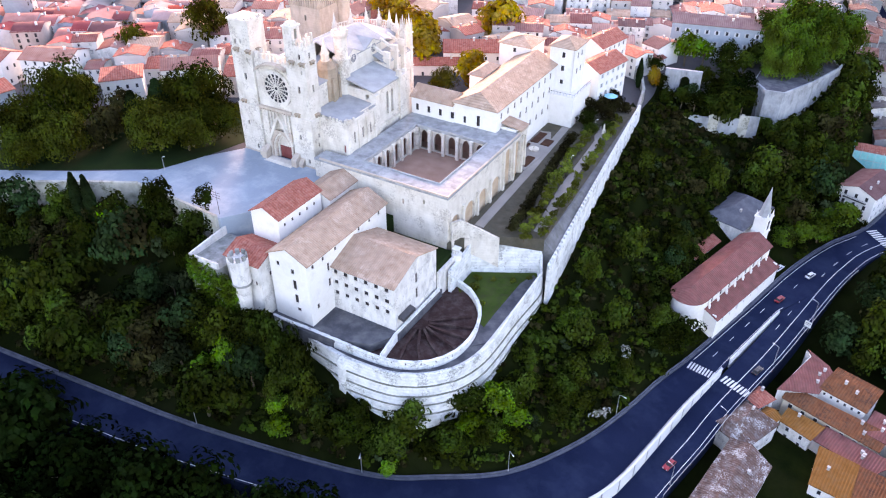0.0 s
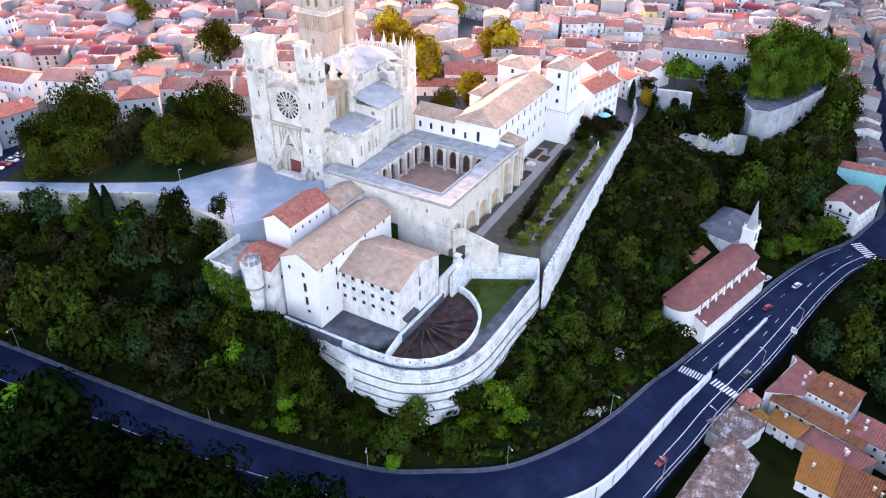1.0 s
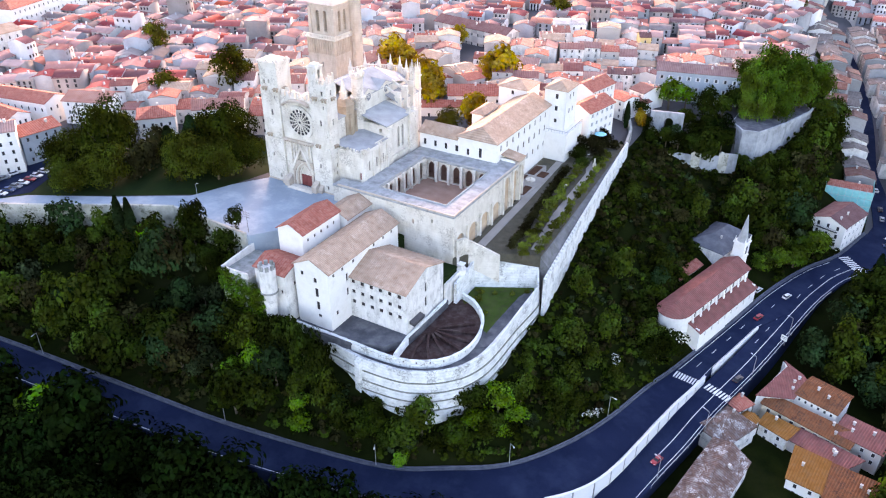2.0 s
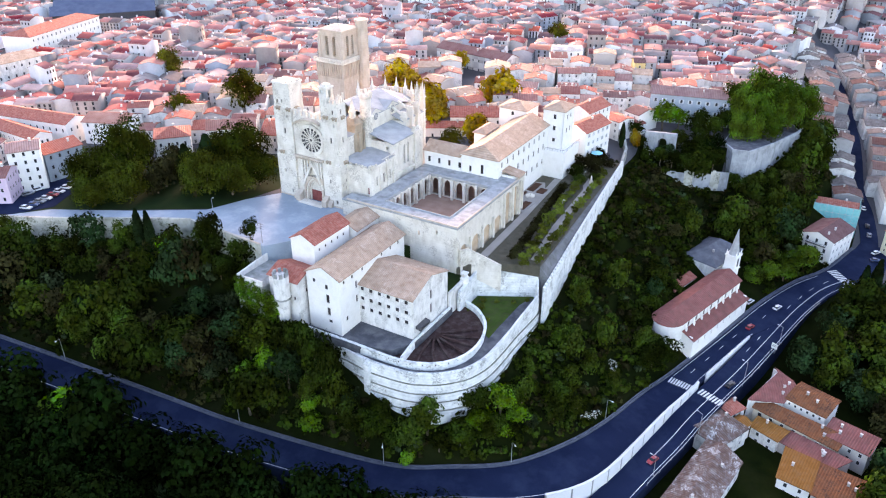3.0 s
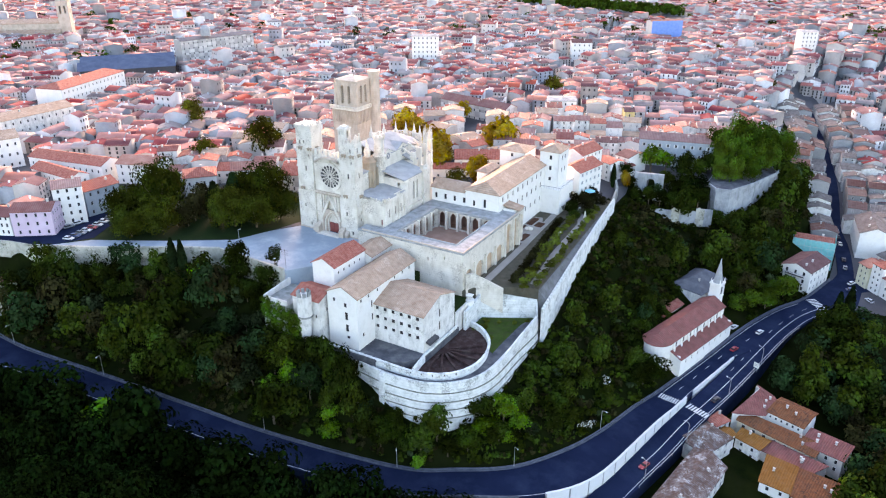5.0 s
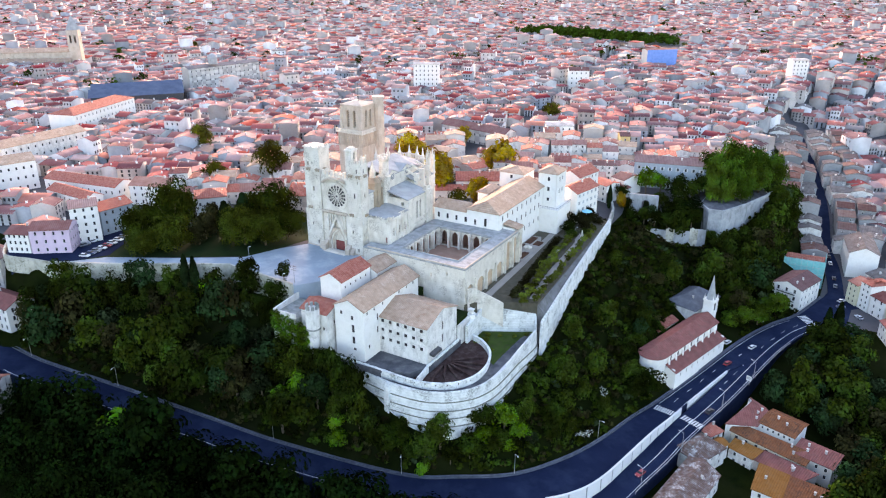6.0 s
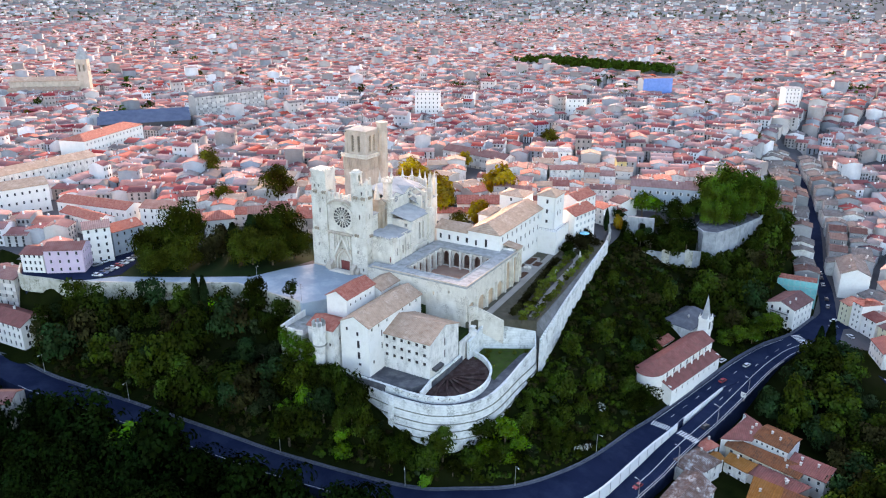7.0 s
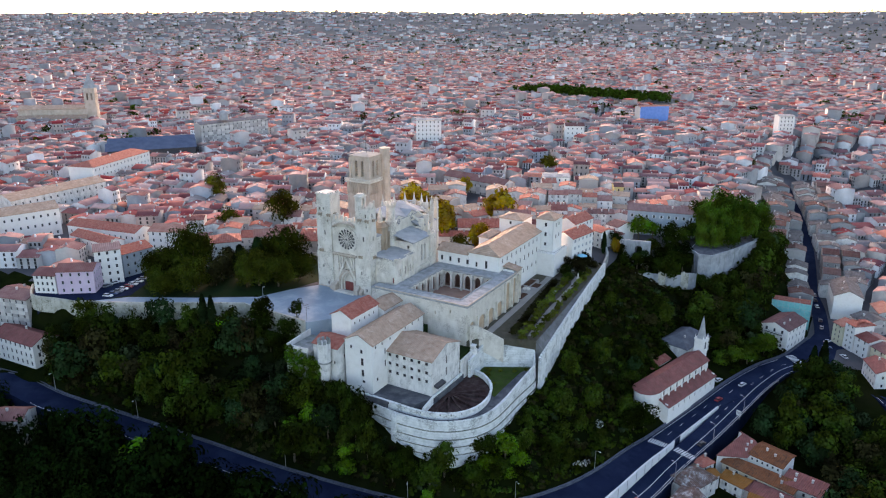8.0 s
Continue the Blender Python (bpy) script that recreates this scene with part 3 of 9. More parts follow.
def near_line(x, y, line, closed):
    """Distance from points to a line and the height of the line there."""
    best, height = np.full(x.shape, 1e9), np.zeros(x.shape)
    n = len(line)
    for i in range(n if closed else n - 1):
        a, b = line[i], line[(i + 1) % n]
        dx, dy = b[0] - a[0], b[1] - a[1]
        t = np.clip(((x - a[0]) * dx + (y - a[1]) * dy) / (dx * dx + dy * dy), 0, 1)
        d = np.hypot(x - a[0] - t * dx, y - a[1] - t * dy)
        m = d < best
        best[m], height[m] = d[m], (a[2] + t * (b[2] - a[2]))[m]
    return best, height


def inside(x, y, poly):
    hit = np.zeros(x.shape, bool)
    for i in range(len(poly)):
        (ax, ay), (bx, by) = poly[i][:2], poly[i - 1][:2]
        cross = ((ay > y) != (by > y)) & (x < (bx - ax) * (y - ay) / (by - ay + 1e-12) + ax)
        hit ^= cross
    return hit


def sstep(a, b, v):
    t = np.clip((v - a) / (b - a), 0, 1)
    return t * t * (3 - 2 * t)


def ground_height(x, y):
    """The lie of the land: the town's plateau, the slope under the walls, the road's shelf and the lower ground beyond it."""
    x, y = np.asarray(x, float), np.asarray(y, float)
    du, zu = near_line(x, y, HILL_NP, True)
    dl, zl = near_line(x, y, ROAD_NP, False)
    on_hill, above = inside(x, y, HILL_NP[:, :2]), inside(x, y, ROAD_POLY)
    k = du / np.maximum(du + dl, 1e-6)
    slope = zu + (zl - 0.6 - zu) * (0.65 * k + 0.35 * sstep(0, 1, k))
    slope = slope + 0.5 * np.sin(x * 0.31 + y * 0.17) * np.sin(y * 0.23 - x * 0.11) * np.minimum(1, np.minimum(du, dl) / 8)
    valley = sstep(60, 125, y) * sstep(60, 100, x)
    beyond = zl - 0.6 - (10 * sstep(7, 14, dl) + 3 * sstep(20, 90, dl)) * (1 - valley) + 0.03 * np.minimum(dl, 900) * valley
    town = -3 - 8.0 * sstep(-40, 0, x) * sstep(20, 90, y) * (1 - sstep(150, 420, y)) + 2.5 * np.sin(x * 0.006) * np.sin(y * 0.008) * sstep(200, 500, np.hypot(x, y))
    town = town + 88 * sstep(2500, 4700, np.hypot(x, y)) * (0.85 + 0.15 * np.sin(x * 0.0013 + 1.0) * np.sin(y * 0.0017))
    hill = np.where(inside(x, y, PIT), -42.0, town)
    shelf = sstep(-198, -192, x) * (1 - sstep(-158, -150, x)) * sstep(-98, -92, y) * (1 - sstep(-72, -68, y))
    slope = slope + (-28.2 - slope) * shelf
    return np.where(on_hill, hill, np.where(above, slope, beyond))


def spaced(lo, hi, step, far):
    core = list(np.arange(lo, hi + 0.1, step))
    out, s = [], step
    while core[-1] + sum(out) < far:
        s *= 1.14
        out.append(s)
    up = list(core[-1] + np.cumsum(out))
    dn = list(core[0] - np.cumsum(out))[::-1]
    return np.array(dn + core + up)


gx, gy = spaced(-190, 190, 3.0, 17000), spaced(-130, 300, 3.0, 17000)
GX, GY = np.meshgrid(gx, gy)
GZ = ground_height(GX, GY)
nx, ny = len(gx), len(gy)
idx = np.arange(nx * ny).reshape(ny, nx)
faces = np.stack([idx[:-1, :-1], idx[:-1, 1:], idx[1:, 1:], idx[1:, :-1]], -1).reshape(-1, 4)


def mesh_np(name, verts, faces, mats, face_mat=None):
    """A mesh straight from arrays of vertices and of faces with equal corner counts."""
    me = bpy.data.meshes.new(name)
    k = faces.shape[1]
    me.vertices.add(len(verts))
    me.vertices.foreach_set("co", np.ascontiguousarray(verts, np.float32).ravel())
    me.loops.add(faces.size)
    me.loops.foreach_set("vertex_index", np.ascontiguousarray(faces, np.int32).ravel())
    me.polygons.add(len(faces))
    me.polygons.foreach_set("loop_start", np.arange(0, faces.size, k, dtype=np.int32))
    for m in mats:
        me.materials.append(M[m])
    if face_mat is not None:
        me.polygons.foreach_set("material_index", np.ascontiguousarray(face_mat, np.int32))
    me.update(calc_edges=True)
    me.validate()
    return me


mid_x, mid_y = (GX[:-1, :-1] + GX[1:, 1:]).ravel() / 2, (GY[:-1, :-1] + GY[1:, 1:]).ravel() / 2
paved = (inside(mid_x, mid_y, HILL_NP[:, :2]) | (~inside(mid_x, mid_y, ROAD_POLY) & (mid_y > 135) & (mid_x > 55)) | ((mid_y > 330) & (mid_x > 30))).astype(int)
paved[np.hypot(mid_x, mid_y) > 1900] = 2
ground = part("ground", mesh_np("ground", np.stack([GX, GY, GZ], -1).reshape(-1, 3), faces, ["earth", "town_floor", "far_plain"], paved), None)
ground.data.polygons.foreach_set("use_smooth", np.ones(len(ground.data.polygons), bool))
tagged(ground, "overgrown hillside with canopy shade in its dark green, and town ground", "ground", kind="structure")


def height_at(x, y):
    return float(ground_height(np.array([x]), np.array([y]))[0])


# ---- roads ----
def offset(line, d):
    out = []
    for i, p in enumerate(line):
        a, b = line[max(i - 1, 0)], line[min(i + 1, len(line) - 1)]
        n = math.hypot(b[0] - a[0], b[1] - a[1])
        out.append((p[0] + (b[1] - a[1]) / n * d, p[1] - (b[0] - a[0]) / n * d, p[2]))
    return out


inner = smooth_line(ROAD_IN[2:20], 3.0)
# Outer edge of the avenue where a wall holds it above the lower road, and the barrier after it.
OUTER = smooth_line([(30, -55.2, 0), (43.8, -47.2, 0), (53, -39.8, 0), (59.8, -31.8, 0), (62.9, -24.5, 0), (65.5, -14.6, 0), (68.5, 0.6, 0), (71.6, 15.2, 0), (75.3, 28.8, 0), (76.7, 35.5, 0), (79.7, 47, 0), (84.4, 63.9, 0), (88.9, 80, 0)], 2.0)


def reach(p, q):
    """How far it is from p, towards q one metre off, to the outer edge; None where there is none."""
    dx, dy = q[0] - p[0], q[1] - p[1]
    for a, b in zip(OUTER, OUTER[1:]):
        ex, ey = b[0] - a[0], b[1] - a[1]
        det = ex * dy - ey * dx
        if abs(det) < 1e-9:
            continue
        u = (dx * (p[1] - a[1]) - dy * (p[0] - a[0])) / -det
        k = (ex * (p[1] - a[1]) - ey * (p[0] - a[0])) / -det
        if 0 <= u <= 1 and 7 < k < 20:
            return k
    return None


def strip(bm, left, right, down):
    """A solid band between two lines with equal counts of points."""
    rows = [[bm.verts.new(l), bm.verts.new(r), bm.verts.new((r[0], r[1], r[2] - down)), bm.verts.new((l[0], l[1], l[2] - down))] for l, r in zip(left, right)]
    for a, b in zip(rows, rows[1:]):
        for i in range(4):
            j = (i + 1) % 4
            bm.faces.new((a[i], a[j], b[j], b[i]))
    bm.faces.new(rows[0]), bm.faces.new(rows[-1][::-1])


spans = [reach(p, q) or 11.8 for p, q in zip(inner, offset(inner, 1.0))]
spans = [sum(spans[max(i - 2, 0):i + 3]) / len(spans[max(i - 2, 0):i + 3]) for i in range(len(spans))]


def across(share, inset=0.0):
    """The line a share of the way from the inner to the outer edge of the avenue."""
    return [(p[0] + (q[0] - p[0]) * (w * share + inset), p[1] + (q[1] - p[1]) * (w * share + inset), p[2]) for p, q, w in zip(inner, offset(inner, 1.0), spans)]


bm = bmesh.new()
strip(bm, across(0, 0.6), across(1, -0.05), 14)
structure("road", bm, "asphalt", "dark asphalt avenue winding under the ramparts", "road")
bm = bmesh.new()
ribbon(bm, [(x, y, z + 0.14) for x, y, z in offset(inner, 0.1)], 0.35, 1.5)
structure("pavement", bm, "kerb", "narrow grey pavement along the foot of the slope", "pavement")
bm = bmesh.new()
ribbon(bm, [(x, y, z + 0.6) for x, y, z in offset(inner, -0.5)], 0.15, 2.2)
structure("roadside_wall", bm, "kerb", "low weathered stone wall between slope and road", "wall")
bm = bmesh.new()
ribbon(bm, [(x, y, z + 0.75) for x, y, z in across(1, 0.1) if -14 < x < 48 and y < -44], 0.22, 1.6)
structure("outer_parapet", bm, "kerb", "pale parapet on the outer edge of the avenue", "wall")

bm = bmesh.new()
prism(bm, [(104.5, 128), (107, 138), (114.4, 160), (116, 168), (126, 166), (140, 146), (160, 120), (152, 108), (138, 122), (122, 128), (112, 122)], -60, [-49.0, -48.45, -47.55, -47.1, -47.1, -47.9, -48.6, -48.9, -48.6, -48.55, -49.0])
structure("junction", bm, "asphalt", "dark asphalt road junction below the town", "road")
bm = bmesh.new()
ribbon(bm, smooth_line([(119.5, 150, -47.9), (119.5, 168, -46.9), (115.0, 197, -44.8), (109.0, 218, -41.9), (104.0, 255, -37.4), (99.0, 283, -33.4), (88, 330, -26.9), (70, 395, -18.9)], 4.0), 3.6, 4)
structure("street", bm, "asphalt", "narrow valley street between old houses", "road")
# Lower road on the valley side and the white wall that holds the avenue above it.
LOW = smooth_line([(57, -49, -55.6), (62, -41, -56), (66, -32, -56), (69, -19, -56), (71.5, -8, -56), (74.9, 6, -56), (78, 20, -55.2), (82.5, 36, -54), (86.8, 51, -53), (91.8, 72, -52.1), (97.3, 95, -50.8), (101.6, 108.5, -49.9), (106.3, 119.5, -49), (115, 131.5, -48.5),
                   (126, 134, -48.4), (138, 128, -48.5), (148, 116, -49), (160, 98, -50)], 3.0)
low_mid = LOW
bm = bmesh.new()
ribbon(bm, low_mid, 4.6, 10)
structure("road_2", bm, "asphalt", "dark asphalt lower road beside the white retaining wall", "road")
bm = bmesh.new()
ribbon(bm, [(x, y, z + 0.12) for x, y, z in offset(low_mid, 4.9)], 0.3, 1.5)
structure("pavement_2", bm, "asphalt", "grey pavement on the outer side of the lower road", "pavement")
retaining = thing("retaining_wall", "bright white concrete retaining wall with vertical joints", "wall")
face = [(x, y, z + 0.85) for x, y, z in across(1, 0.2) if x > 50 and y < 37 and y > -42]
for a, b in zip(face[::2], face[2::2]):
    bm = bmesh.new()
    p, q = Vector(a).lerp(Vector(b), 0.025), Vector(a).lerp(Vector(b), 0.975)
    ribbon(bm, [tuple(p), tuple(q)], 0.28, 9.5)
    part("panel", bm, "concrete", retaining)
    bm = bmesh.new()
    box(bm, a[0] - 0.1, a[0] + 0.42, a[1] - 0.16, a[1] + 0.1, a[2] - 7, a[2] + 0.06)
    part("joint", bm, "metal_grey", retaining, "grey vertical joint strip")
bm = bmesh.new()
ribbon(bm, [(x, y, z + 0.12) for x, y, z in face], 0.36, 0.14)
part("coping", bm, "concrete", retaining)
barrier = [(x, y, z + 0.75) for x, y, z in across(1, 0.1) if x > 70 and 38 < y < 72]
bm = bmesh.new()
ribbon(bm, barrier, 0.25, 6.5)
structure("road_barrier", bm, "concrete", "low white concrete barrier between the two roads", "barrier")


def dashes(line, d, on, off, width, name, label, start=0.0):
    """Painted marks along a line at an offset: on metres long, off metres between; off 0 makes one unbroken line."""
    path = offset(line, d)
    bm = bmesh.new()
    if off == 0:
        ribbon(bm, [(x, y, z + 0.012) for x, y, z in path], width / 2, 0.01)
    else:
        acc = -start
        for a, b in zip(path, path[1:]):
            seg = math.hypot(b[0] - a[0], b[1] - a[1])
            pos = 0.0
            while pos < seg:
                phase = acc % (on + off)
                if phase < on:
                    take = min(on - phase, seg - pos)
                    p, q = [tuple(Vector(a).lerp(Vector(b), s / seg)) for s in (pos, pos + take)]
                    ribbon(bm, [(p[0], p[1], p[2] + 0.012), (q[0], q[1], q[2] + 0.012)], width / 2, 0.01)
                else:
                    take = min(on + off - phase, seg - pos)
                pos += take + 1e-4
                acc += take + 1e-4
    return structure(name, bm, "paint", label, "road marking")


dashes([p for p in across(0, 1.3) if 67 < p[0] < 104], 0, 0, 0, 0.16, "edge_line", "worn white edge line on asphalt")
dashes([p for p in across(1, -0.7) if -140 < p[0] < 88 and p[1] < 80], 0, 0, 0, 0.13, "edge_line", "worn white edge line on asphalt")
dashes([p for p in across(0.5) if p[0] > 70 and p[1] < 100], 0, 3, 7, 0.15, "lane_line", "broken white lane line on asphalt")
dashes([p for p in low_mid if -5 < p[1] < 132 and p[0] < 116], 0.4, 0, 0, 0.2, "edge_line", "white centre line of the lower road")
dashes([p for p in low_mid if p[1] > 60 and p[0] < 116], -2.2, 3, 6, 0.15, "lane_line", "broken white lane line of the lower road")
dashes(low_mid, 4.1, 0, 0, 0.16, "edge_line", "white edge line of the lower road")
# hatched islands where the two roads meet
for name, tri in (("island_marking", [(93.2, 92, 0), (97.4, 112.6, 0), (106, 128.7, 0), (100.2, 113.6, 0)]), ("island_marking", [(108, 119, 0), (116, 127.6, 0), (122, 129.6, 0), (115.4, 126.4, 0)])):
    bm = bmesh.new()
    for k in range(9):
        t0, t1 = k / 9, (k + 0.62) / 9
        left, right = [Vector(tri[0]).lerp(Vector(tri[1]), t) if t < 0.62 else Vector(tri[1]).lerp(Vector(tri[2]), (t - 0.62) / 0.38) for t in (t0, t1)], [Vector(tri[0]).lerp(Vector(tri[3]), t) if t < 0.62 else Vector(tri[3]).lerp(Vector(tri[2]), (t - 0.62) / 0.38) for t in (t0, t1)]
        quad(bm, *[(v.x, v.y, float(np.interp(v.y, [68, 97, 119, 135], [-52, -50.9, -49.7, -48.5])) + 0.06) for v in (left[0], right[0], right[1], left[1])])
    structure(name, bm, "paint", "white hatched island painted on the asphalt", "road marking")


def stripes(p, q, n, length, name="crossing"):
    """A zebra crossing: n bars between two points, each along the road."""
    ob = thing(name, "white zebra crossing painted on the asphalt", "crossing")
    p, q = Vector(p), Vector(q)
    d = (q - p).normalized()
    s = Vector((-d.y, d.x, 0))
    for k in range(n):
        c = p.lerp(q, (k + 0.5) / n)
        w = (q - p).length / n * 0.28
        bm = bmesh.new()
        quad(bm, *[tuple(c + d * a * w + s * b * length / 2) for a, b in ((-1, -1), (1, -1), (1, 1), (-1, 1))])
        part("bar", bm, "paint", ob)
    return ob


stripes((67.4, 32.2, -52.43), (75.6, 31.0, -52.43), 9, 3.4)
stripes((77.8, 33.4, -54.02), (86.2, 30.2, -54.12), 8, 3.4)
stripes((107.4, 135.4, -48.3), (115.2, 126.6, -48.4), 9, 4.4)
stripes((131.0, 127.4, -48.3), (138.4, 136.0, -48.0), 9, 4.0)

# ---- hilltop terraces and ramparts ----
def wall_line(name, pts, half, down, label, category="wall", material="rampart_stone", step=3.0, curved=True):
    bm = bmesh.new()
    ribbon(bm, smooth_line(pts, step) if curved else pts, half, down)
    return structure(name, bm, material, label, category)


# parvis and the promenade along its parapet
bm = bmesh.new()
prism(bm, [(-151, -65), (-120, -49), (-89, -31), (-54, -32.5), (-42, -16), (-42, 4), (-76, 4), (-84, -8), (-90, -22), (-112, -36), (-138, -50)], -14, -2.9)
structure("parvis", bm, "square", "pale grey paved square before the cathedral", "square")
wall_line("parapet_wall", [(-151, -65.3, -1.9), (-135, -57.6, -1.9), (-120, -49.6, -1.9), (-104, -40, -1.9), (-88, -31.4, -1.9)], 0.45, 10, "weathered pale stone retaining wall of the promenade", material="promenade_stone")
wall_line("parapet_wall", [(-187, -62, -2.3), (-175, -69.8, -2.3), (-162, -67.4, -2.2), (-151, -65.4, -2.1)], 0.35, 7, "low pale stone wall along the street before the houses", material="promenade_stone")
wall_line("parapet_wall", [(-88, -31.2, -2.2), (-70, -32, -2.2), (-55, -32.8, -2.2)], 0.4, 9, "low pale stone parapet beside the square", material="promenade_stone")
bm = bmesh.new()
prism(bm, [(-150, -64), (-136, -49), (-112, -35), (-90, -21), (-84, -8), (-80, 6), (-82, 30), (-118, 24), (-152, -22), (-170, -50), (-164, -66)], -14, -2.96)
structure("lawn", bm, "grass", "grass under the plane trees, tree shade in its colour", "lawn")
bm = bmesh.new()
prism(bm, [(-187, -61), (-175, -69), (-162, -66.8), (-150, -64.6), (-139, -48), (-150, -24), (-158, -8), (-164, -20), (-160, -44), (-168, -58), (-180, -56)], -14, -2.9)
structure("parking", bm, "asphalt", "asphalt street with parking in front of the houses", "road")

# bastion
front = [(-21, -41.4), (-14.9, -41.6), (-9, -42.5), (-4, -42.8), (4.2, -42.2), (9.3, -41), (13.6, -38.8), (17.6, -35.6), (20.8, -31.9), (22.9, -27.2), (24, -22.2), (24.3, -14.7), (24.2, -4), (24.6, 12), (22.3, 17.2)]
back = [(3, 17), (3, -3), (-20, -8), (-24, -36)]
bastion = thing("bastion", "round white stone bastion with weathered ledges", "rampart")
bm = bmesh.new()
prism(bm, front + back, -27.5, -24.7)
part("terrace", bm, "dark_paving", bastion)


def tier(z0, z1, out0, out1):
    """One battered tier of the bastion's outer face."""
    bm = bmesh.new()
    line = smooth_line([(x, y, 0) for x, y in front], 2.5)
    lo, hi = offset(line, out0), offset(line, out1)
    a = [bm.verts.new((x, y, z0)) for x, y, _ in lo]
    b = [bm.verts.new((x, y, z1)) for x, y, _ in hi]
    c = [bm.verts.new((x, y, z1)) for x, y, _ in offset(line, out1 - 1.6)]
    for i in range(len(line) - 1):
        bm.faces.new((a[i], a[i + 1], b[i + 1], b[i]))
        bm.faces.new((b[i], b[i + 1], c[i + 1], c[i]))
    return part("tier", bm, "rampart_stone", bastion)


tier(-48, -36.5, 2.2, 1.5)
tier(-36.6, -33.6, 1.35, 1.1)
tier(-33.7, -30.8, 0.95, 0.75)
tier(-30.9, -27.6, 0.6, 0.45)
tier(-27.8, -24.4, 0.3, 0.2)
for z, o in ((-36.45, 1.55), (-33.55, 1.15), (-30.75, 0.8), (-27.55, 0.5)):
    bm = bmesh.new()
    ribbon(bm, offset(smooth_line([(x, y, z) for x, y in front], 2.5), o), 0.2, 0.22)
    part("ledge", bm, "ledge_stone", bastion, "dark weathered ledge")
wall_line("bastion_parapet", [(x, y, -23.7) for x, y in front[:-2]], 0.22, 1.4, "low pale parapet round the bastion terrace")
bm = bmesh.new()
box(bm, -6.9, -4.9, -44.6, -42.2, -36, -24.2, 0.12)
box(bm, -6.5, -5.3, -44.2, -42.6, -24.2, -23.4, 0.1)
structure("buttress", bm, "rampart_stone", "pale stone buttress on the bastion wall", "buttress")

# ring wall and the upper yard
ring = [(-30, -41.3, -20.8), (-24, -41.4, -20.8)] + smooth_line([(-19, -41.0, -21.0), (-8.9, -40.3, -21.6), (0.7, -39.9, -22), (8, -38.6, -22), (14.8, -34.5, -22), (18.8, -27.6, -22), (19.2, -18.3, -22), (15.9, -9.5, -22), (9.4, -3.4, -22), (4.6, -1.6, -22)], 2.7)
ring_wall = thing("ring_wall", "white plastered ring wall with small slots", "wall")
for a, b in zip(ring, ring[1:]):
    L = math.hypot(b[0] - a[0], b[1] - a[1])
    bm = bmesh.new()
    wall(bm, a[:2], b[:2], -27.6, a[2], 0.5, [(L * f - 0.22, L * f + 0.22, a[2] - 1.5, a[2] - 0.6) for f in ((0.5,) if L < 4 else (0.3, 0.7))])
    part("panel", bm, "rampart_stone", ring_wall)
bm = bmesh.new()
ribbon(bm, [(x, y, z + 0.12) for x, y, z in ring], 0.42, 0.14)
part("coping", bm, "rampart_stone", ring_wall)
bm = bmesh.new()
prism(bm, [(x * 0.985 - 0.1, y * 0.985 - 0.3) for x, y, _ in ring] + [(1, -5), (-30, -5)], -30, -24.0)
structure("prison_yard", bm, "brown_yard", "dark brown overgrown exercise yard", "yard")
bm = bmesh.new()
prism(bm, [(-32, -41), (-20, -41.9), (-12, -40.9), (-6, -38.7), (-1, -37.4), (3, -30), (3, -8), (-30, -6)], -30, -21.6)
structure("house_terrace", bm, "dark_paving", "grey paved strip along the old prison", "terrace")
yard = thing("yard_walls", "ruined radial brown walls of exercise yards", "ruined wall")
for a in (-74, -54, -34, -14, 4, 22, 40):
    bm = bmesh.new()
    c, s = math.cos(radians(a)), math.sin(radians(a))
    ribbon(bm, [(4.2 + 2.5 * c, -22 + 2.5 * s, -22.9), (3 + 9 * c, -22 + 9 * s, -23.1), (3 + 15.4 * c, -22 + 15.4 * s, -23.3)], 0.35, 1.4)
    part("radial_wall", bm, "brown_yard", yard)
bm = bmesh.new()
ribbon(bm, [(3.4, -39.2, -21.3), (2.4, -31, -20.9), (2.6, -9, -20.6)], 0.3, 5)
structure("yard_divider", bm, "rampart_stone", "pale wall between strip and yard", "wall")

# low court and its walls
bm = bmesh.new()
prism(bm, [(4.5, -6), (17, -12), (23.6, -16), (23.9, 12), (21.6, 16.4), (4.5, 7.2)], -34, -24.6)
structure("court", bm, "court_grass", "sunken green court inside the rampart", "court")
bm = bmesh.new()
prism(bm, [(19.6, -22), (23.6, -18), (23.9, 12), (21, 15), (19.4, 9), (19.2, -8)], -30, -24.5)
structure("walkway", bm, "dark_paving", "grey paved walk along the rampart", "terrace")
wall_line("court_wall", [(3.9, -5.4, -16.6), (3.9, 1.5, -15.8), (3.9, 7.2, -14.0), (12, 11.7, -15.0), (22, 17.2, -16.8)], 0.5, 16, "tall pale wall of the sunken court", curved=False)
wall_line("court_parapet", [(22, 17, -17.6), (24.5, 12, -20.6), (24.2, -4, -22.2), (24.3, -14, -23.2)], 0.3, 10, "sloping white parapet of the rampart", curved=False)

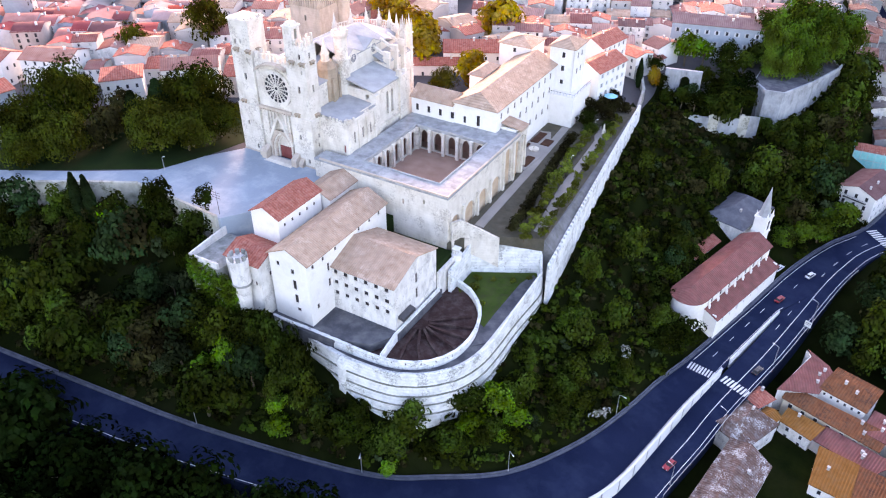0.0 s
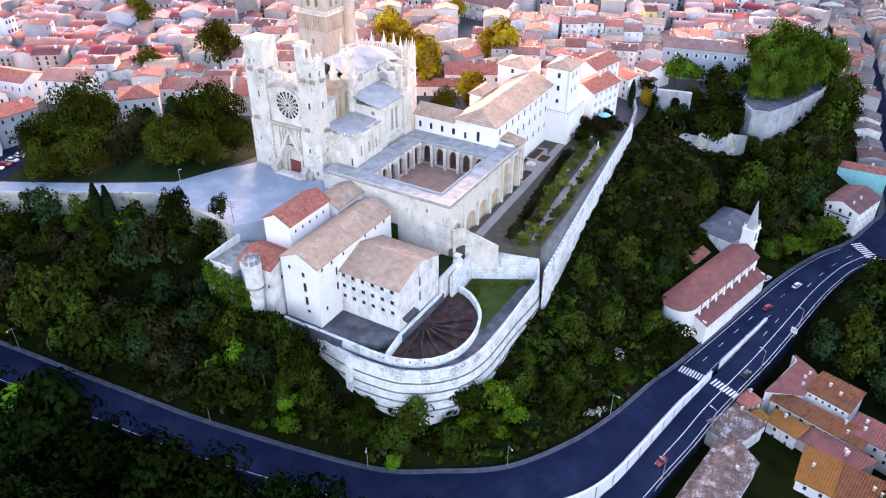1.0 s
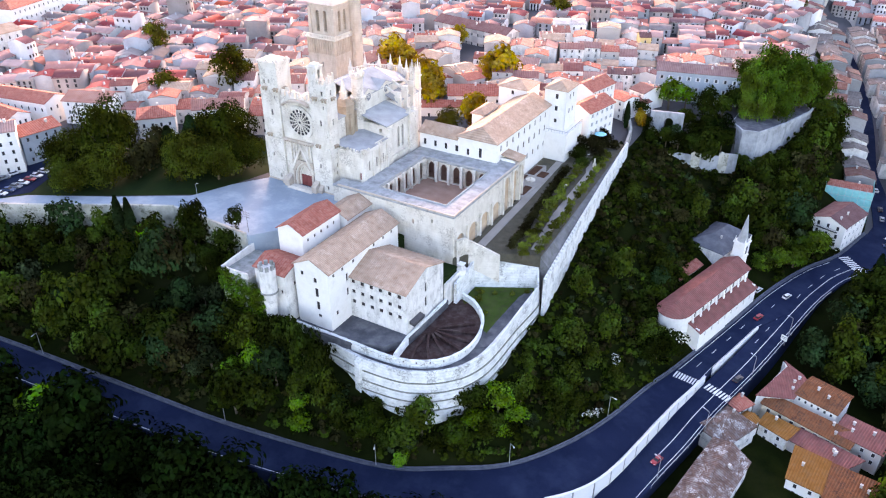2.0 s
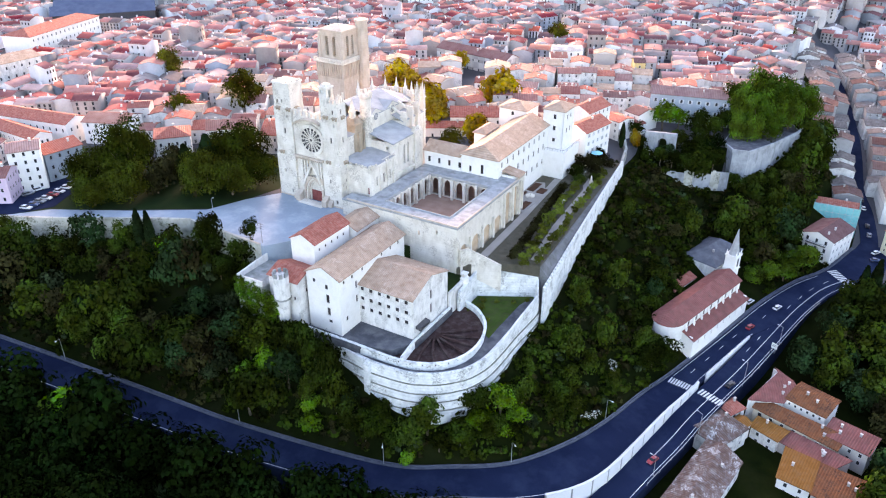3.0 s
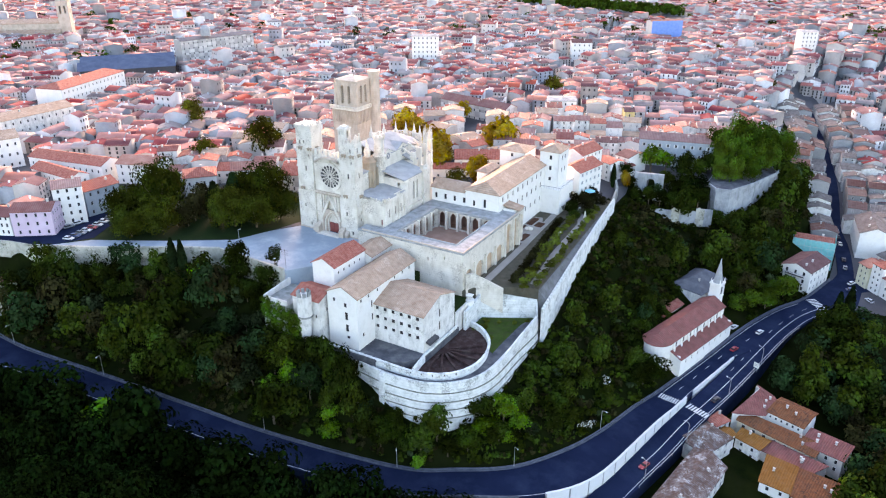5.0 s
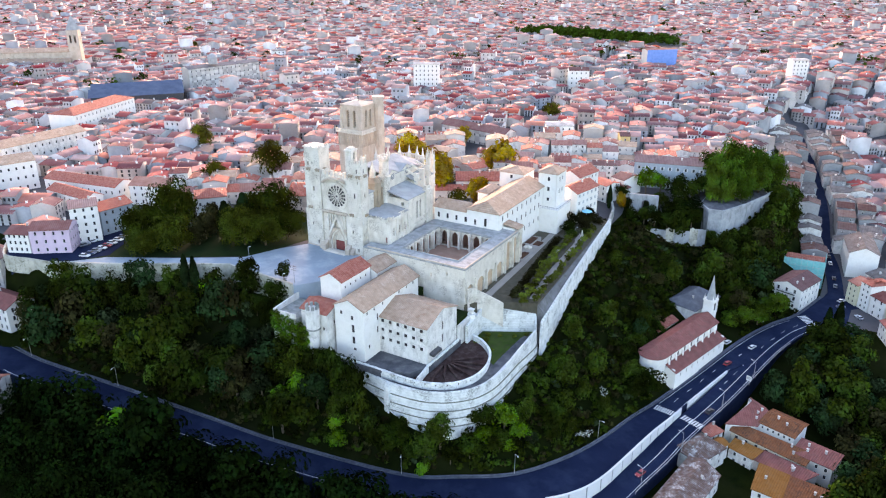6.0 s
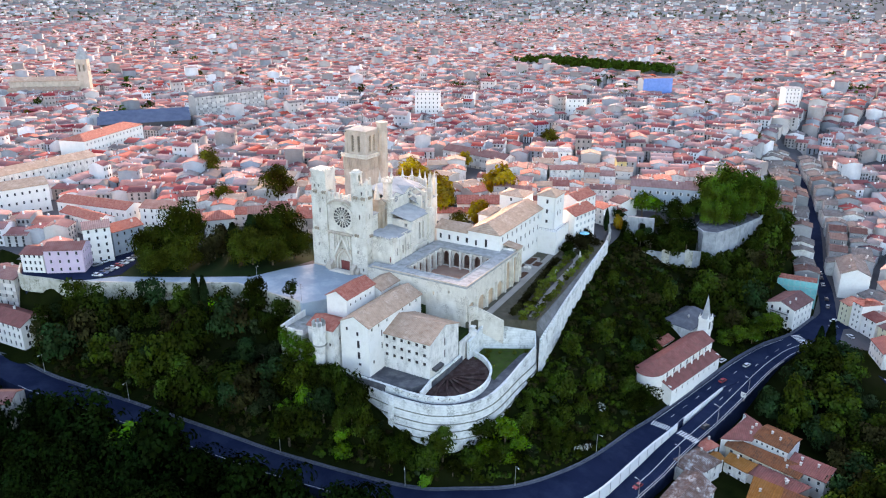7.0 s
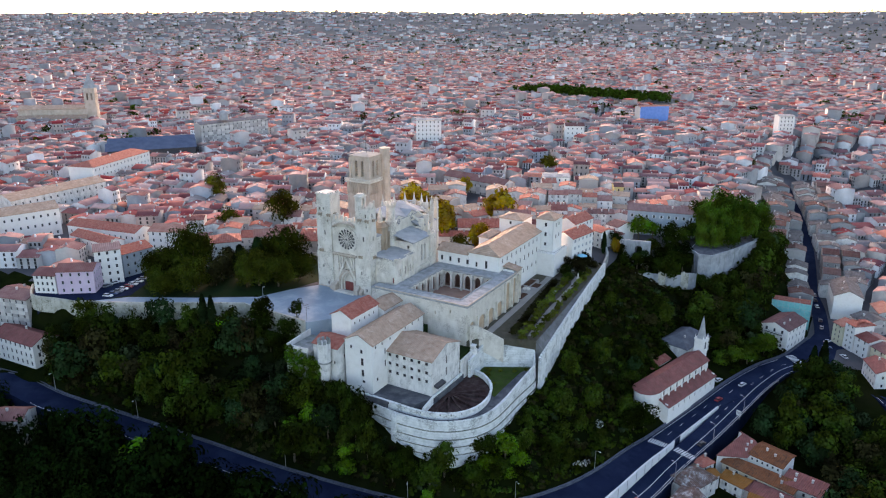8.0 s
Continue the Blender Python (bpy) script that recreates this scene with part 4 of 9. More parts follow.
# garden terrace and the long rampart
bm = bmesh.new()
prism(bm, [(0.05, -0.5), (0.05, 45.1), (-6.7, 45.1), (-6.7, 88), (-6, 113), (17.4, 113), (22.4, 17), (4, 7.4)], -40, [-11.4, -11, -11, -10.4, -10.2, -10.2, -12.4, -11.8])
structure("garden", bm, "garden_soil", "green terrace garden along the rampart", "garden")
bm = bmesh.new()
ribbon(bm, [(19.6, 19, -12.1), (16.4, 45, -11.5), (13.6, 80, -10.7), (12.5, 94, -10.3)], 1.5, 0.6)
structure("garden_path", bm, "gravel", "grey gravel path between the shrub rows", "path")
bm = bmesh.new()
prism(bm, [(22.4, 17.2), (26.0, 17.6), (23.8, 45), (20.8, 80), (17.9, 113), (17.3, 113)], -40, [-13.2, -17.3, -13.8, -11.4, -10.1, -10.3])
structure("rampart_walk", bm, "worn_walk", "grey worn walk behind the battlements", "terrace")
bm = bmesh.new()
ribbon(bm, [(3.6, 12, -11.35), (2.6, 45, -10.95), (0.6, 84, -10.4)], 1.4, 0.6)
structure("palace_path", bm, "gravel", "pale path along the foot of the cloister", "path")
bm = bmesh.new()
ribbon(bm, [(26.3, 12.5, -17.6), (24.2, 45, -13.2), (21.2, 80, -10.8), (18.3, 113.5, -9.2)], 0.5, 22)
structure("long_rampart", bm, "rampart_stone", "long pale stone rampart with broken battlements", "rampart")
merlons = thing("battlements", "small worn merlons on the garden rampart", "battlements")
bm = bmesh.new()
box(bm, -0.35, 0.35, -0.55, 0.55, -0.1, 0.75, 0.06)
me = mesh_of("merlon", bm, "rampart_stone")
for k in range(52):
    t = (k + 0.5) / 52
    y = 13 + 100 * t
    x = np.interp(y, [12.5, 45, 80, 113.5], [26.3, 24.2, 21.2, 18.3])
    z = np.interp(y, [12.5, 45, 80, 113.5], [-17.6, -13.2, -10.8, -9.2])
    part("merlon", me, None, merlons, at=pose(x, y, z, 0, 0, 4 + random.uniform(-3, 3)))

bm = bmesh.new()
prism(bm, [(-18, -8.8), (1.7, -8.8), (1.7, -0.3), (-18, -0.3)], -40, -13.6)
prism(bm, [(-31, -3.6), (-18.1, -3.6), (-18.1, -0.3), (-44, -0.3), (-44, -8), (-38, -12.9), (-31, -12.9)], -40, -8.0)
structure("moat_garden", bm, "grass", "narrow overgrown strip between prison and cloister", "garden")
wall_line("moat_wall", [(2.1, -8.9, -15.6), (2.3, -4.5, -15.2), (2.6, -1.2, -14.6)], 0.35, 12, "grey stained wall between prison and court", curved=False, material="grey_plaster")
# far bastion and the walls beneath it
bm = bmesh.new()
prism(bm, [(56.5, 153), (63, 153.5), (71, 170), (79, 195), (70, 215), (50, 212), (50, 162)], -42, -9.9, grow=0.8)
structure("far_bastion", bm, "grey_rampart", "angular pale stone bastion carrying tall trees", "rampart")
bm = bmesh.new()
prism(bm, [(50.4, 162.2), (56.8, 153.5), (62.7, 154), (70.4, 170.2), (78.2, 195), (69.6, 214.4), (50.4, 211.4)], -12, -9.85)
structure("bastion_earth", bm, "dark_paving", "dark grey floor under the bastion trees", "terrace")
wall_line("bastion_parapet", [(49.6, 162, -9.1), (56.4, 152.8, -9.1), (63.3, 153.3, -8.9), (71.2, 170, -8.6), (78.2, 190, -8.2), (79.6, 197, -6.8)], 0.35, 1.6, "pale parapet of the far bastion", curved=False, material="grey_rampart")
low_wall = thing("terrace_wall", "crumbling pale terrace wall with worn merlons in the greenery", "wall")
steps = [(18.6, 117.5, -16.8), (21, 122.5, -17.2), (23.2, 127.5, -17.6)] + [(25.5 + 32 * k / 9, 132 + 14.5 * k / 9, -18.2 - 0.06 * k + (0.2, -0.3, 0.1, -0.4, 0.3, 0.0, -0.35, 0.9, 0.8, 0.7)[k]) for k in range(10)]
for k, (p, q) in enumerate(zip(steps, steps[1:])):
    bm = bmesh.new()
    ribbon(bm, [p, (q[0], q[1], p[2] - 0.25)], 0.45, 9)
    if k % 3 == 1:
        box(bm, p[0] + 0.6, p[0] + 1.8, p[1] + 0.1, p[1] + 0.9, p[2] - 0.4, p[2] + 0.5, 0.1)
    part("panel", bm, "promenade_stone" if k % 3 == 1 else "grey_rampart", low_wall)
wall_line("retaining_wall", [(17.6, 113.4, -9.6), (15, 128, -8.6), (11, 136, -6), (5, 144, -5)], 0.5, 16, "tall rough stone retaining wall below the houses", curved=False, material="old_wall")
bm = bmesh.new()
wall(bm, (18.5, 143), (32.5, 146), -22, -4.4, 1.2, [(6.2, 10.0, -22, -7.0, "round")])
structure("arched_wall", bm, "grey_rampart", "grey stone terrace wall with one dark round arch", "wall")
# parterre with a small round basin below the palace
bm = bmesh.new()
prism(bm, [(-6.4, 48), (1.2, 48), (2.6, 66), (-2.5, 78), (-6.4, 78)], -14, -10.55)
structure("parterre", bm, "gravel", "small gravel parterre below the palace wall", "garden")
bed_m = surface("bed_soil", (0.05, 0.022, 0.014), (0.11, 0.055, 0.035), 0.5, 3.0, 0.95, 0.4)
basin = thing("fountain", "small round pale stone basin in the parterre", "fountain", pose(-2.2, 62.6, -10.5))
bm = bmesh.new()
drum(bm, 0, 0, 1.7, 1.8, -0.3, 0.5, 20)
part("bowl", bm, "limestone", basin)
bm = bmesh.new()
drum(bm, 0, 0, 0.3, 0.2, 0.5, 1.4, 10)
part("spout", bm, "limestone", basin)
for x0, x1, y0, y1 in ((-6.0, -3.0, 50, 57.5), (-2.0, 0.9, 50, 57.5), (-6.0, -4.8, 59, 66), (-6.0, -3.0, 67.5, 76), (-2.0, 1.4, 67, 72)):
    bm = bmesh.new()
    box(bm, x0, x1, y0, y1, -11, -10.3, 0.12)
    structure("flower_bed", bm, bed_m, "low brown clipped flower bed", "flower bed")

# ---- old prison on the bastion ----
def block(name, label, category, x0, x1, y0, y1, z0, ze, rise, wall_mat, roof_mat, ridge="x", south=(), east=(), north=(), west=(), hip_ends=None, over=0.6, group="", chimneys=()):
    """A building over a rectangle: walls with real openings and panes, gabled or hipped tile roof; parts lie about its own middle."""
    w, d = (x1 - x0, y1 - y0) if ridge == "x" else (y1 - y0, x1 - x0)
    turn = 0 if ridge == "x" else 90
    ob = thing(name, label, category, pose((x0 + x1) / 2, (y0 + y1) / 2, 0, 0, 0, turn), group)
    sides = {"x": (south, east, north, west), "y": (east, north, west, south)}[ridge]
    bm = bmesh.new()
    box_walls(bm, -w / 2, w / 2, -d / 2, d / 2, z0, ze, 0.5, *sides)
    gable_ends(bm, w, d, ze, rise, only=[s for s, h in zip((-1, 1), hip_ends or (0, 0)) if not h])
    part("wall", bm, wall_mat, ob)
    bm = bmesh.new()
    if hip_ends:
        hip(bm, w, d, ze, rise, over, ends=hip_ends)
    else:
        gable(bm, w, d, ze, rise, over)
    part("roof", bm, roof_mat, ob)
    for k, ops in enumerate(sides):
        for o in ops:
            u, wd, hg = (o[0] + o[1]) / 2, o[1] - o[0], o[3] - o[2]
            L = w if k % 2 == 0 else d - 1.0
            s = u - L / 2
            x, y = ((s, -d / 2 + 0.28), (w / 2 - 0.28, s), (-s, d / 2 - 0.28), (-w / 2 + 0.28, -s))[k]
            window(ob, x, y, o[2], 90 * k, wd, hg)
    for cx, cy, ch in chimneys:
        bm = bmesh.new()
        top = ze + rise * (1 - abs(cy) / (d / 2))
        box(bm, cx - 0.5, cx + 0.5, cy - 0.4, cy + 0.4, top - 0.8, top + ch)
        box(bm, cx - 0.6, cx + 0.6, cy - 0.5, cy + 0.5, top + ch, top + ch + 0.15)
        part("chimney", bm, "plaster", ob)
    return ob


def openings(n, a, b, w, z, h):
    return [(u - w / 2, u + w / 2, z, z + h) for u in row(n, a, b)]


def storeys(zs, n, a, b, w, h):
    return [o for z in zs for o in openings(n, a, b, w, z, h)]


# cell block: small square windows in three rows
block("prison_wing", "white and grey plastered prison wing with tan tile roof", "building", -19.4, 1.6, -29.6, -8.9, -23, -7.3, 3.6, "grey_plaster", "tan_tile", "x",
      south=storeys((-9.7, -13.2, -16.7), 6, 0.8, 20.2, 1.25, 1.3), east=[(9.5, 10.5, -12.5, -9.2), (9.5, 10.5, -17.5, -14.2)])
# tall wing
block("prison_tower_wing", "tall white plastered prison wing with long tan tile roof", "building", -30.5, -18.2, -39.2, -3.7, -23.5, -1.6, 3.0, "plaster", "tan_tile", "y",
      south=[(1.8, 2.8, -5.0, -3.6), (6.4, 7.5, -6.2, -4.6), (6.6, 7.8, -11.0, -8.0), (6.7, 7.9, -15.4, -12.6), (7.0, 8.3, -18.0, -16.9)],
      east=[(2, 2.9, -4.2, -3.0), (6.2, 7.1, -4.2, -3.0), (8.0, 8.9, -8.6, -6.0), (8.0, 8.9, -13.6, -11.0), (11.5, 12.4, -4.2, -3.0), (2.6, 3.6, -17.5, -16.0), (27, 27.9, -4, -2.8), (22, 22.9, -4, -2.8), (31.5, 32.4, -4, -2.8)])
# red-roofed house and its lower wing
block("guard_house", "white plastered guard house with bright red tile roof", "building", -42.4, -33.1, -31.7, -13.8, -16, 3.2, 2.4, "plaster", "red_tile", "y",
      east=storeys((-0.5,), 5, 1, 16.5, 0.8, 1.1) + storeys((-5.5,), 4, 1, 16.5, 0.8, 1.1))
block("low_house", "low house with dull red tile roof beside the turret", "building", -43.0, -31.4, -42.5, -32.2, -24, -4.6, 2.0, "grey_plaster", "red_tile", "x", east=[(3, 3.9, -10, -8.6)], south=[(9.5, 10.3, -11.5, -10.2)])
block("rear_house", "long low building with brown tile roof behind the guard house", "building", -40, -30.8, -13, 2, -14, 0.4, 2.2, "plaster", "tan_tile", "y")
bm = bmesh.new()
box(bm, -54, -43.2, -45.5, -31, -26, -8.4)
structure("lower_platform", bm, "old_wall", "grey roofless walled platform beside the low house", "platform")
wall_line("platform_wall", [(-43.4, -45.2, -6.6), (-53.6, -45.2, -6.8), (-53.6, -30, -5.6), (-46, -20, -2.6)], 0.3, 8, "grey rendered wall round the platform", curved=False, material="grey_plaster")

turret = thing("turret", "round white stone corner turret with battlements", "turret", pose(-36.2, -44.4, 0))
bm = bmesh.new()
drum(bm, 0, 0, 1.2, 2.3, -25, -10, 24)
drum(bm, 0, 0, 2.5, 2.5, -10.2, -2.6, 24)
part("shaft", bm, "grey_plaster", turret)
bm = bmesh.new()
drum(bm, 0, 0, 2.75, 2.75, -10.5, -10.0, 24)
part("ledge", bm, "old_wall", turret)
for k in range(8):
    bm = bmesh.new()
    box(bm, -0.55, 0.55, -0.25, 0.25, -2.6, -1.2)
    part("merlon", bm, "old_wall", turret, at=pose(2.2 * math.cos(k * math.pi / 4), 2.2 * math.sin(k * math.pi / 4), 0, 0, 0, k * 45 + 90))

sentry = thing("sentry_box", "small round white sentry box on the corner of the court", "turret", pose(2.9, 0.2, 0.9))
bm = bmesh.new()
drum(bm, 0, 0, 0.4, 1.5, -21, -17.5, 16)
drum(bm, 0, 0, 1.5, 1.5, -17.5, -15.4, 16)
drum(bm, 0, 0, 1.65, 1.65, -15.4, -15.1, 16)
part("shell", bm, "plaster", sentry)
bm = bmesh.new()
for a in range(0, 360, 90):
    x, y = 0.75 * math.cos(radians(a + 45)), 0.75 * math.sin(radians(a + 45))
    box(bm, x - 0.2, x + 0.2, y - 0.2, y + 0.2, -15.1, -13.6)
box(bm, -1.05, 1.05, -1.05, 1.05, -13.6, -13.3)
part("lantern", bm, "plaster", sentry)

# ---- cathedral ----
church = thing("cathedral", "fortified pale limestone gothic cathedral with rose window", "cathedral")
FY = 3.0


def stone(name, bm, label="", mat="limestone"):
    return part(name, bm, mat, church, label)


def ragged(bm, x0, x1, y, z, n, h, t=0.8, seed=1, keep=0.8, axis="x"):
    """A worn row of merlons of uneven height along one side, each a part of its own where no mesh is given."""
    q = random.Random(seed)
    for i in range(n):
        if q.random() > keep:
            continue
        a, b = x0 + (x1 - x0) * (i + 0.12) / n, x0 + (x1 - x0) * (i + q.uniform(0.6, 0.82)) / n
        top = z + h * q.uniform(0.45, 1.05)
        to = bm or bmesh.new()
        if axis == "x":
            box(to, a, b, y - t / 2, y + t / 2, z - 0.2, top, 0.06)
        else:
            box(to, y - t / 2, y + t / 2, a, b, z - 0.2, top, 0.06)
        if bm is None:
            stone("merlon", to)


def slit(x, y, z, turn, w=0.6, h=1.8):
    return window(church, x, y, z, turn, w, h)


def drip(x, y, z, turn, w=1.2):
    """A small roofed block that throws the rain off a set-back of a tower."""
    bm = bmesh.new()
    for u in (-w / 2, w / 2):
        box(bm, u - 0.2, u + 0.2, -0.55, 0.3, -1.0, 0.0)
    slab(bm, ((-w / 2 - 0.4, -0.8, -0.05), (w / 2 + 0.4, -0.8, -0.05), (w / 2 + 0.4, 0.3, 0.25), (-w / 2 - 0.4, 0.3, 0.25)), 0.22)
    return part("drip_block", bm, "brown_stone", church, "darker weathered stone block", at=pose(x, y, z, 0, 0, turn))


# two square front towers in three stages, each set back a little
S1, S2 = 13.2, 30.4
for x0, x1, y1 in ((-77.0, -68.6, 10.5), (-56.0, -48.4, 8.6)):
    L = x1 - x0
    low_s = [(L / 2 + u - 0.35, L / 2 + u + 0.35, z, z + 1.5) for u, z in ((-1.0, 6.0), (1.5, -1.6))]
    low_e = [(1.8, 2.5, 6.4, 8.0), (1.4, 2.0, 3.6, 5.0)]
    bm = bmesh.new()
    box_walls(bm, x0, x1, FY, y1, -4.2, S1, 1.0, south=low_s, east=low_e)
    slab(bm, ((x0 - 0.05, FY - 0.05, S1), (x1 + 0.05, FY - 0.05, S1), (x1 - 1.0, FY + 1.2, S1 + 0.5), (x0 + 1.0, FY + 1.2, S1 + 0.5)), 0.2)
    stone("tower_base", bm)
    for o in low_s:
        slit(x0 + (o[0] + o[1]) / 2, FY + 0.5, o[2], 0, 0.7, 1.5)
    for o in low_e:
        slit(x1 - 0.5, FY + 1.0 + (o[0] + o[1]) / 2, o[2], 90, 0.7, 1.6)
    a, b = x0 + 0.3, x1 - 0.3
    mid_s = [(L / 2 - 0.4, L / 2 + 0.4, 21.0, 23.1), (L / 2 + 1.4, L / 2 + 1.9, 27.0, 28.2)]
    mid_e = [(1.3, 2.0, 21.2, 23.4)]
    bm = bmesh.new()
    box_walls(bm, a, b, FY + 0.3, y1 - 0.2, S1, S2, 1.0, south=mid_s, east=mid_e)
    stone("tower_shaft", bm)
    for o in mid_s:
        slit(a + (o[0] + o[1]) / 2, FY + 0.8, o[2], 0, o[1] - o[0], o[3] - o[2])
    slit(b - 0.5, FY + 1.3 + 1.65, 21.2, 90, 0.7, 2.2)
    for z in (S1 + 1.1, S2 + 0.2):
        drip(x0 + 2.6, FY + 0.25, z, 0)
        drip(x1 - 0.25, FY + 3.2, z, 90, 1.0)
    drip(x1 - 1.2, FY + 0.25, S2 + 0.2, 0)
    bm = bmesh.new()
    box(bm, x0 - 0.4, x1 + 0.4, FY - 0.4, y1, -4.2, -2.4, 0.3)
    stone("plinth", bm, "worn brownish tower foot", "buff_stone")
# left crown: a plain high block with a broad worn slab
bm = bmesh.new()
box_walls(bm, -76.5, -69.0, FY + 0.5, 10.2, S2, 39.0, 0.9, south=[(1.2, 2.0, 31.6, 33.2), (3.4, 3.9, 32.0, 33.4)])
stone("tower_crown", bm)
bm = bmesh.new()
box(bm, -76.9, -68.7, FY + 0.1, 10.5, 38.9, 39.4, 0.08)
ragged(bm, -76.4, -69.2, FY + 0.8, 39.4, 5, 0.7, 0.7, 31, 0.7)
ragged(bm, FY + 1.0, 10.0, -69.2, 39.4, 5, 0.8, 0.7, 33, 0.7, "y")
stone("tower_cap", bm, "worn pale slab roof of the tower")
for x, z, h in ((-74.8, 31.6, 1.6), (-72.75, 32.0, 1.4)):
    slit(x, FY + 1.0, z, 0, 0.7, h)
# right crown: a watch turret on one corner and a ruined parapet beside it
bm = bmesh.new()
box_walls(bm, -55.8, -52.6, FY + 0.4, 7.0, S2, 40.0, 0.6, south=[(0.7, 1.0, 38.0, 39.4), (2.0, 2.3, 38.0, 39.4)], east=[(0.6, 1.8, 36.6, 39.4)])
box(bm, -56.1, -52.3, FY + 0.1, 7.3, 40.0, 40.5, 0.05)
box(bm, -55.6, -52.8, FY + 0.6, 6.8, 40.5, 41.3, 0.4)
stone("watch_turret", bm)
bm = bmesh.new()
box_walls(bm, -52.6, -48.7, FY + 0.4, 8.4, S2, 35.2, 0.7, south=[(1.6, 2.3, 31.4, 33.0)], east=[(1.2, 1.9, 31.4, 33.2)])
wall(bm, (-52.6, 8.4), (-55.8, 8.4), S2, 35.0, 0.7)
wall(bm, (-55.8, 7.7), (-55.8, 7.0), S2, 35.0, 0.7)
box(bm, -55.1, -49.4, FY + 1.0, 7.8, 33.6, 34.0)
ragged(None, -52.4, -48.8, FY + 0.75, 35.2, 3, 2.6, 0.7, 3, 0.9)
ragged(None, FY + 1.0, 8.2, -49.05, 35.2, 4, 3.4, 0.7, 6, 0.9, "y")
ragged(None, -55.6, -49.0, 8.05, 35.0, 5, 3.4, 0.7, 8, 0.8)
stone("ruined_parapet", bm, "broken crenellated parapet of the tower")
slit(-50.65, FY + 0.8, 31.4, 0, 0.7, 1.6)
slit(-49.1, FY + 0.4 + 0.7 + 1.55, 31.4, 90, 0.7, 1.8)

# front between the towers: rose under a segmental hood, worn battlements
rx, rz, rr = -61.0, 20.5, 5.0
bm = bmesh.new()
wall(bm, (-68.7, FY + 0.9), (-55.9, FY + 0.9), -4, 28.6, 1.4, [(7.7 - 3.9, 7.7 + 3.9, -4, 7.4, "pointed")])
ragged(bm, -68.4, -56.0, FY + 1.3, 28.6, 6, 2.3, 0.9, 12, 0.95)
ragged(bm, -68.4, -56.0, FY + 3.2, 28.0, 5, 2.6, 0.6, 17, 0.8)
stone("front_wall", bm)
bm = bmesh.new()
box(bm, -68.5, -56.1, FY + 2.3, 10.4, 27.6, 28.0)
part("front_walk", bm, "lead", church, "grey walk behind the front battlements")
bm = bmesh.new()
n = 40
for i in range(n):
    a, b = 2 * math.pi * i / n, 2 * math.pi * (i + 1) / n
    for r0, r1, y0, y1 in ((rr, rr + 0.75, FY + 0.25, FY + 0.95), (rr - 0.5, rr, FY + 0.4, FY + 0.95)):
        p = [(rx + r * math.cos(t), y, rz + r * math.sin(t)) for t in (a, b) for r in (r0, r1) for y in (y0, y1)]
        quad(bm, p[0], p[2], p[6], p[4]), quad(bm, p[2], p[3], p[7], p[6]), quad(bm, p[1], p[0], p[4], p[5])
stone("rose_ring", bm)
bm = bmesh.new()
for i in range(16):
    a = 2 * math.pi * i / 16
    c, s = math.cos(a), math.sin(a)
    p = [(rx + r * c - k * 0.13 * s, y, rz + r * s + k * 0.13 * c) for r in (0.8, 4.6) for k in (-1, 1) for y in (FY + 0.5, FY + 0.8)]
    quad(bm, p[0], p[2], p[6], p[4]), quad(bm, p[0], p[4], p[5], p[1]), quad(bm, p[2], p[3], p[7], p[6])
    m = a + math.pi / 16
    for rad, r in ((3.95, 0.56), (2.3, 0.3)):
        for k in range(10):
            t0, t1 = 2 * math.pi * k / 10, 2 * math.pi * (k + 1) / 10
            q = [(rx + rad * math.cos(m) + f * math.cos(t), FY + 0.55, rz + rad * math.sin(m) + f * math.sin(t)) for t in (t0, t1) for f in (r, r + 0.16)]
            quad(bm, q[0], q[1], q[3], q[2])
for k in range(16):
    t0, t1 = 2 * math.pi * k / 16, 2 * math.pi * (k + 1) / 16
    q = [(rx + f * math.cos(t), FY + 0.5, rz + f * math.sin(t)) for t in (t0, t1) for f in (0.5, 0.95)]
    quad(bm, q[0], q[1], q[3], q[2])
stone("rose_tracery", bm, "stone spokes of the rose window")
bm = bmesh.new()
bm.faces.new([bm.verts.new((rx + (rr - 0.1) * math.cos(2 * math.pi * i / 40), FY + 0.78, rz + (rr - 0.1) * math.sin(2 * math.pi * i / 40))) for i in range(40)])
part("rose_glass", bm, "dark_glass", church, "dark stained glass of the rose")
bm = bmesh.new()
hood = [(rx + 10.2 * math.cos(radians(a)), 17.5 + 10.2 * math.sin(radians(a))) for a in range(64, 136, 6)]
for (a, b), (c, d) in zip(hood, hood[1:]):
    p = [(u, y, v + k) for u, v in ((a, b), (c, d)) for k in (0, 0.75) for y in (FY - 0.7, FY + 0.95)]
    for f in ((0, 2, 6, 4), (0, 4, 5, 1), (2, 3, 7, 6)):
        quad(bm, *[p[k] for k in f])
stone("rose_hood", bm, "projecting stone hood over the rose", "buff_stone")
bm = bmesh.new()
box(bm, -68.5, -56.0, FY - 0.1, FY + 0.95, S1, S1 + 0.7)
for k in range(14):
    x = -68.2 + 11.9 * k / 13
    box(bm, x - 0.2, x + 0.2, FY + 0.1, FY + 0.95, S1 - 0.6, S1)
stone("cornice", bm, "carved cornice on small corbels", "buff_stone")
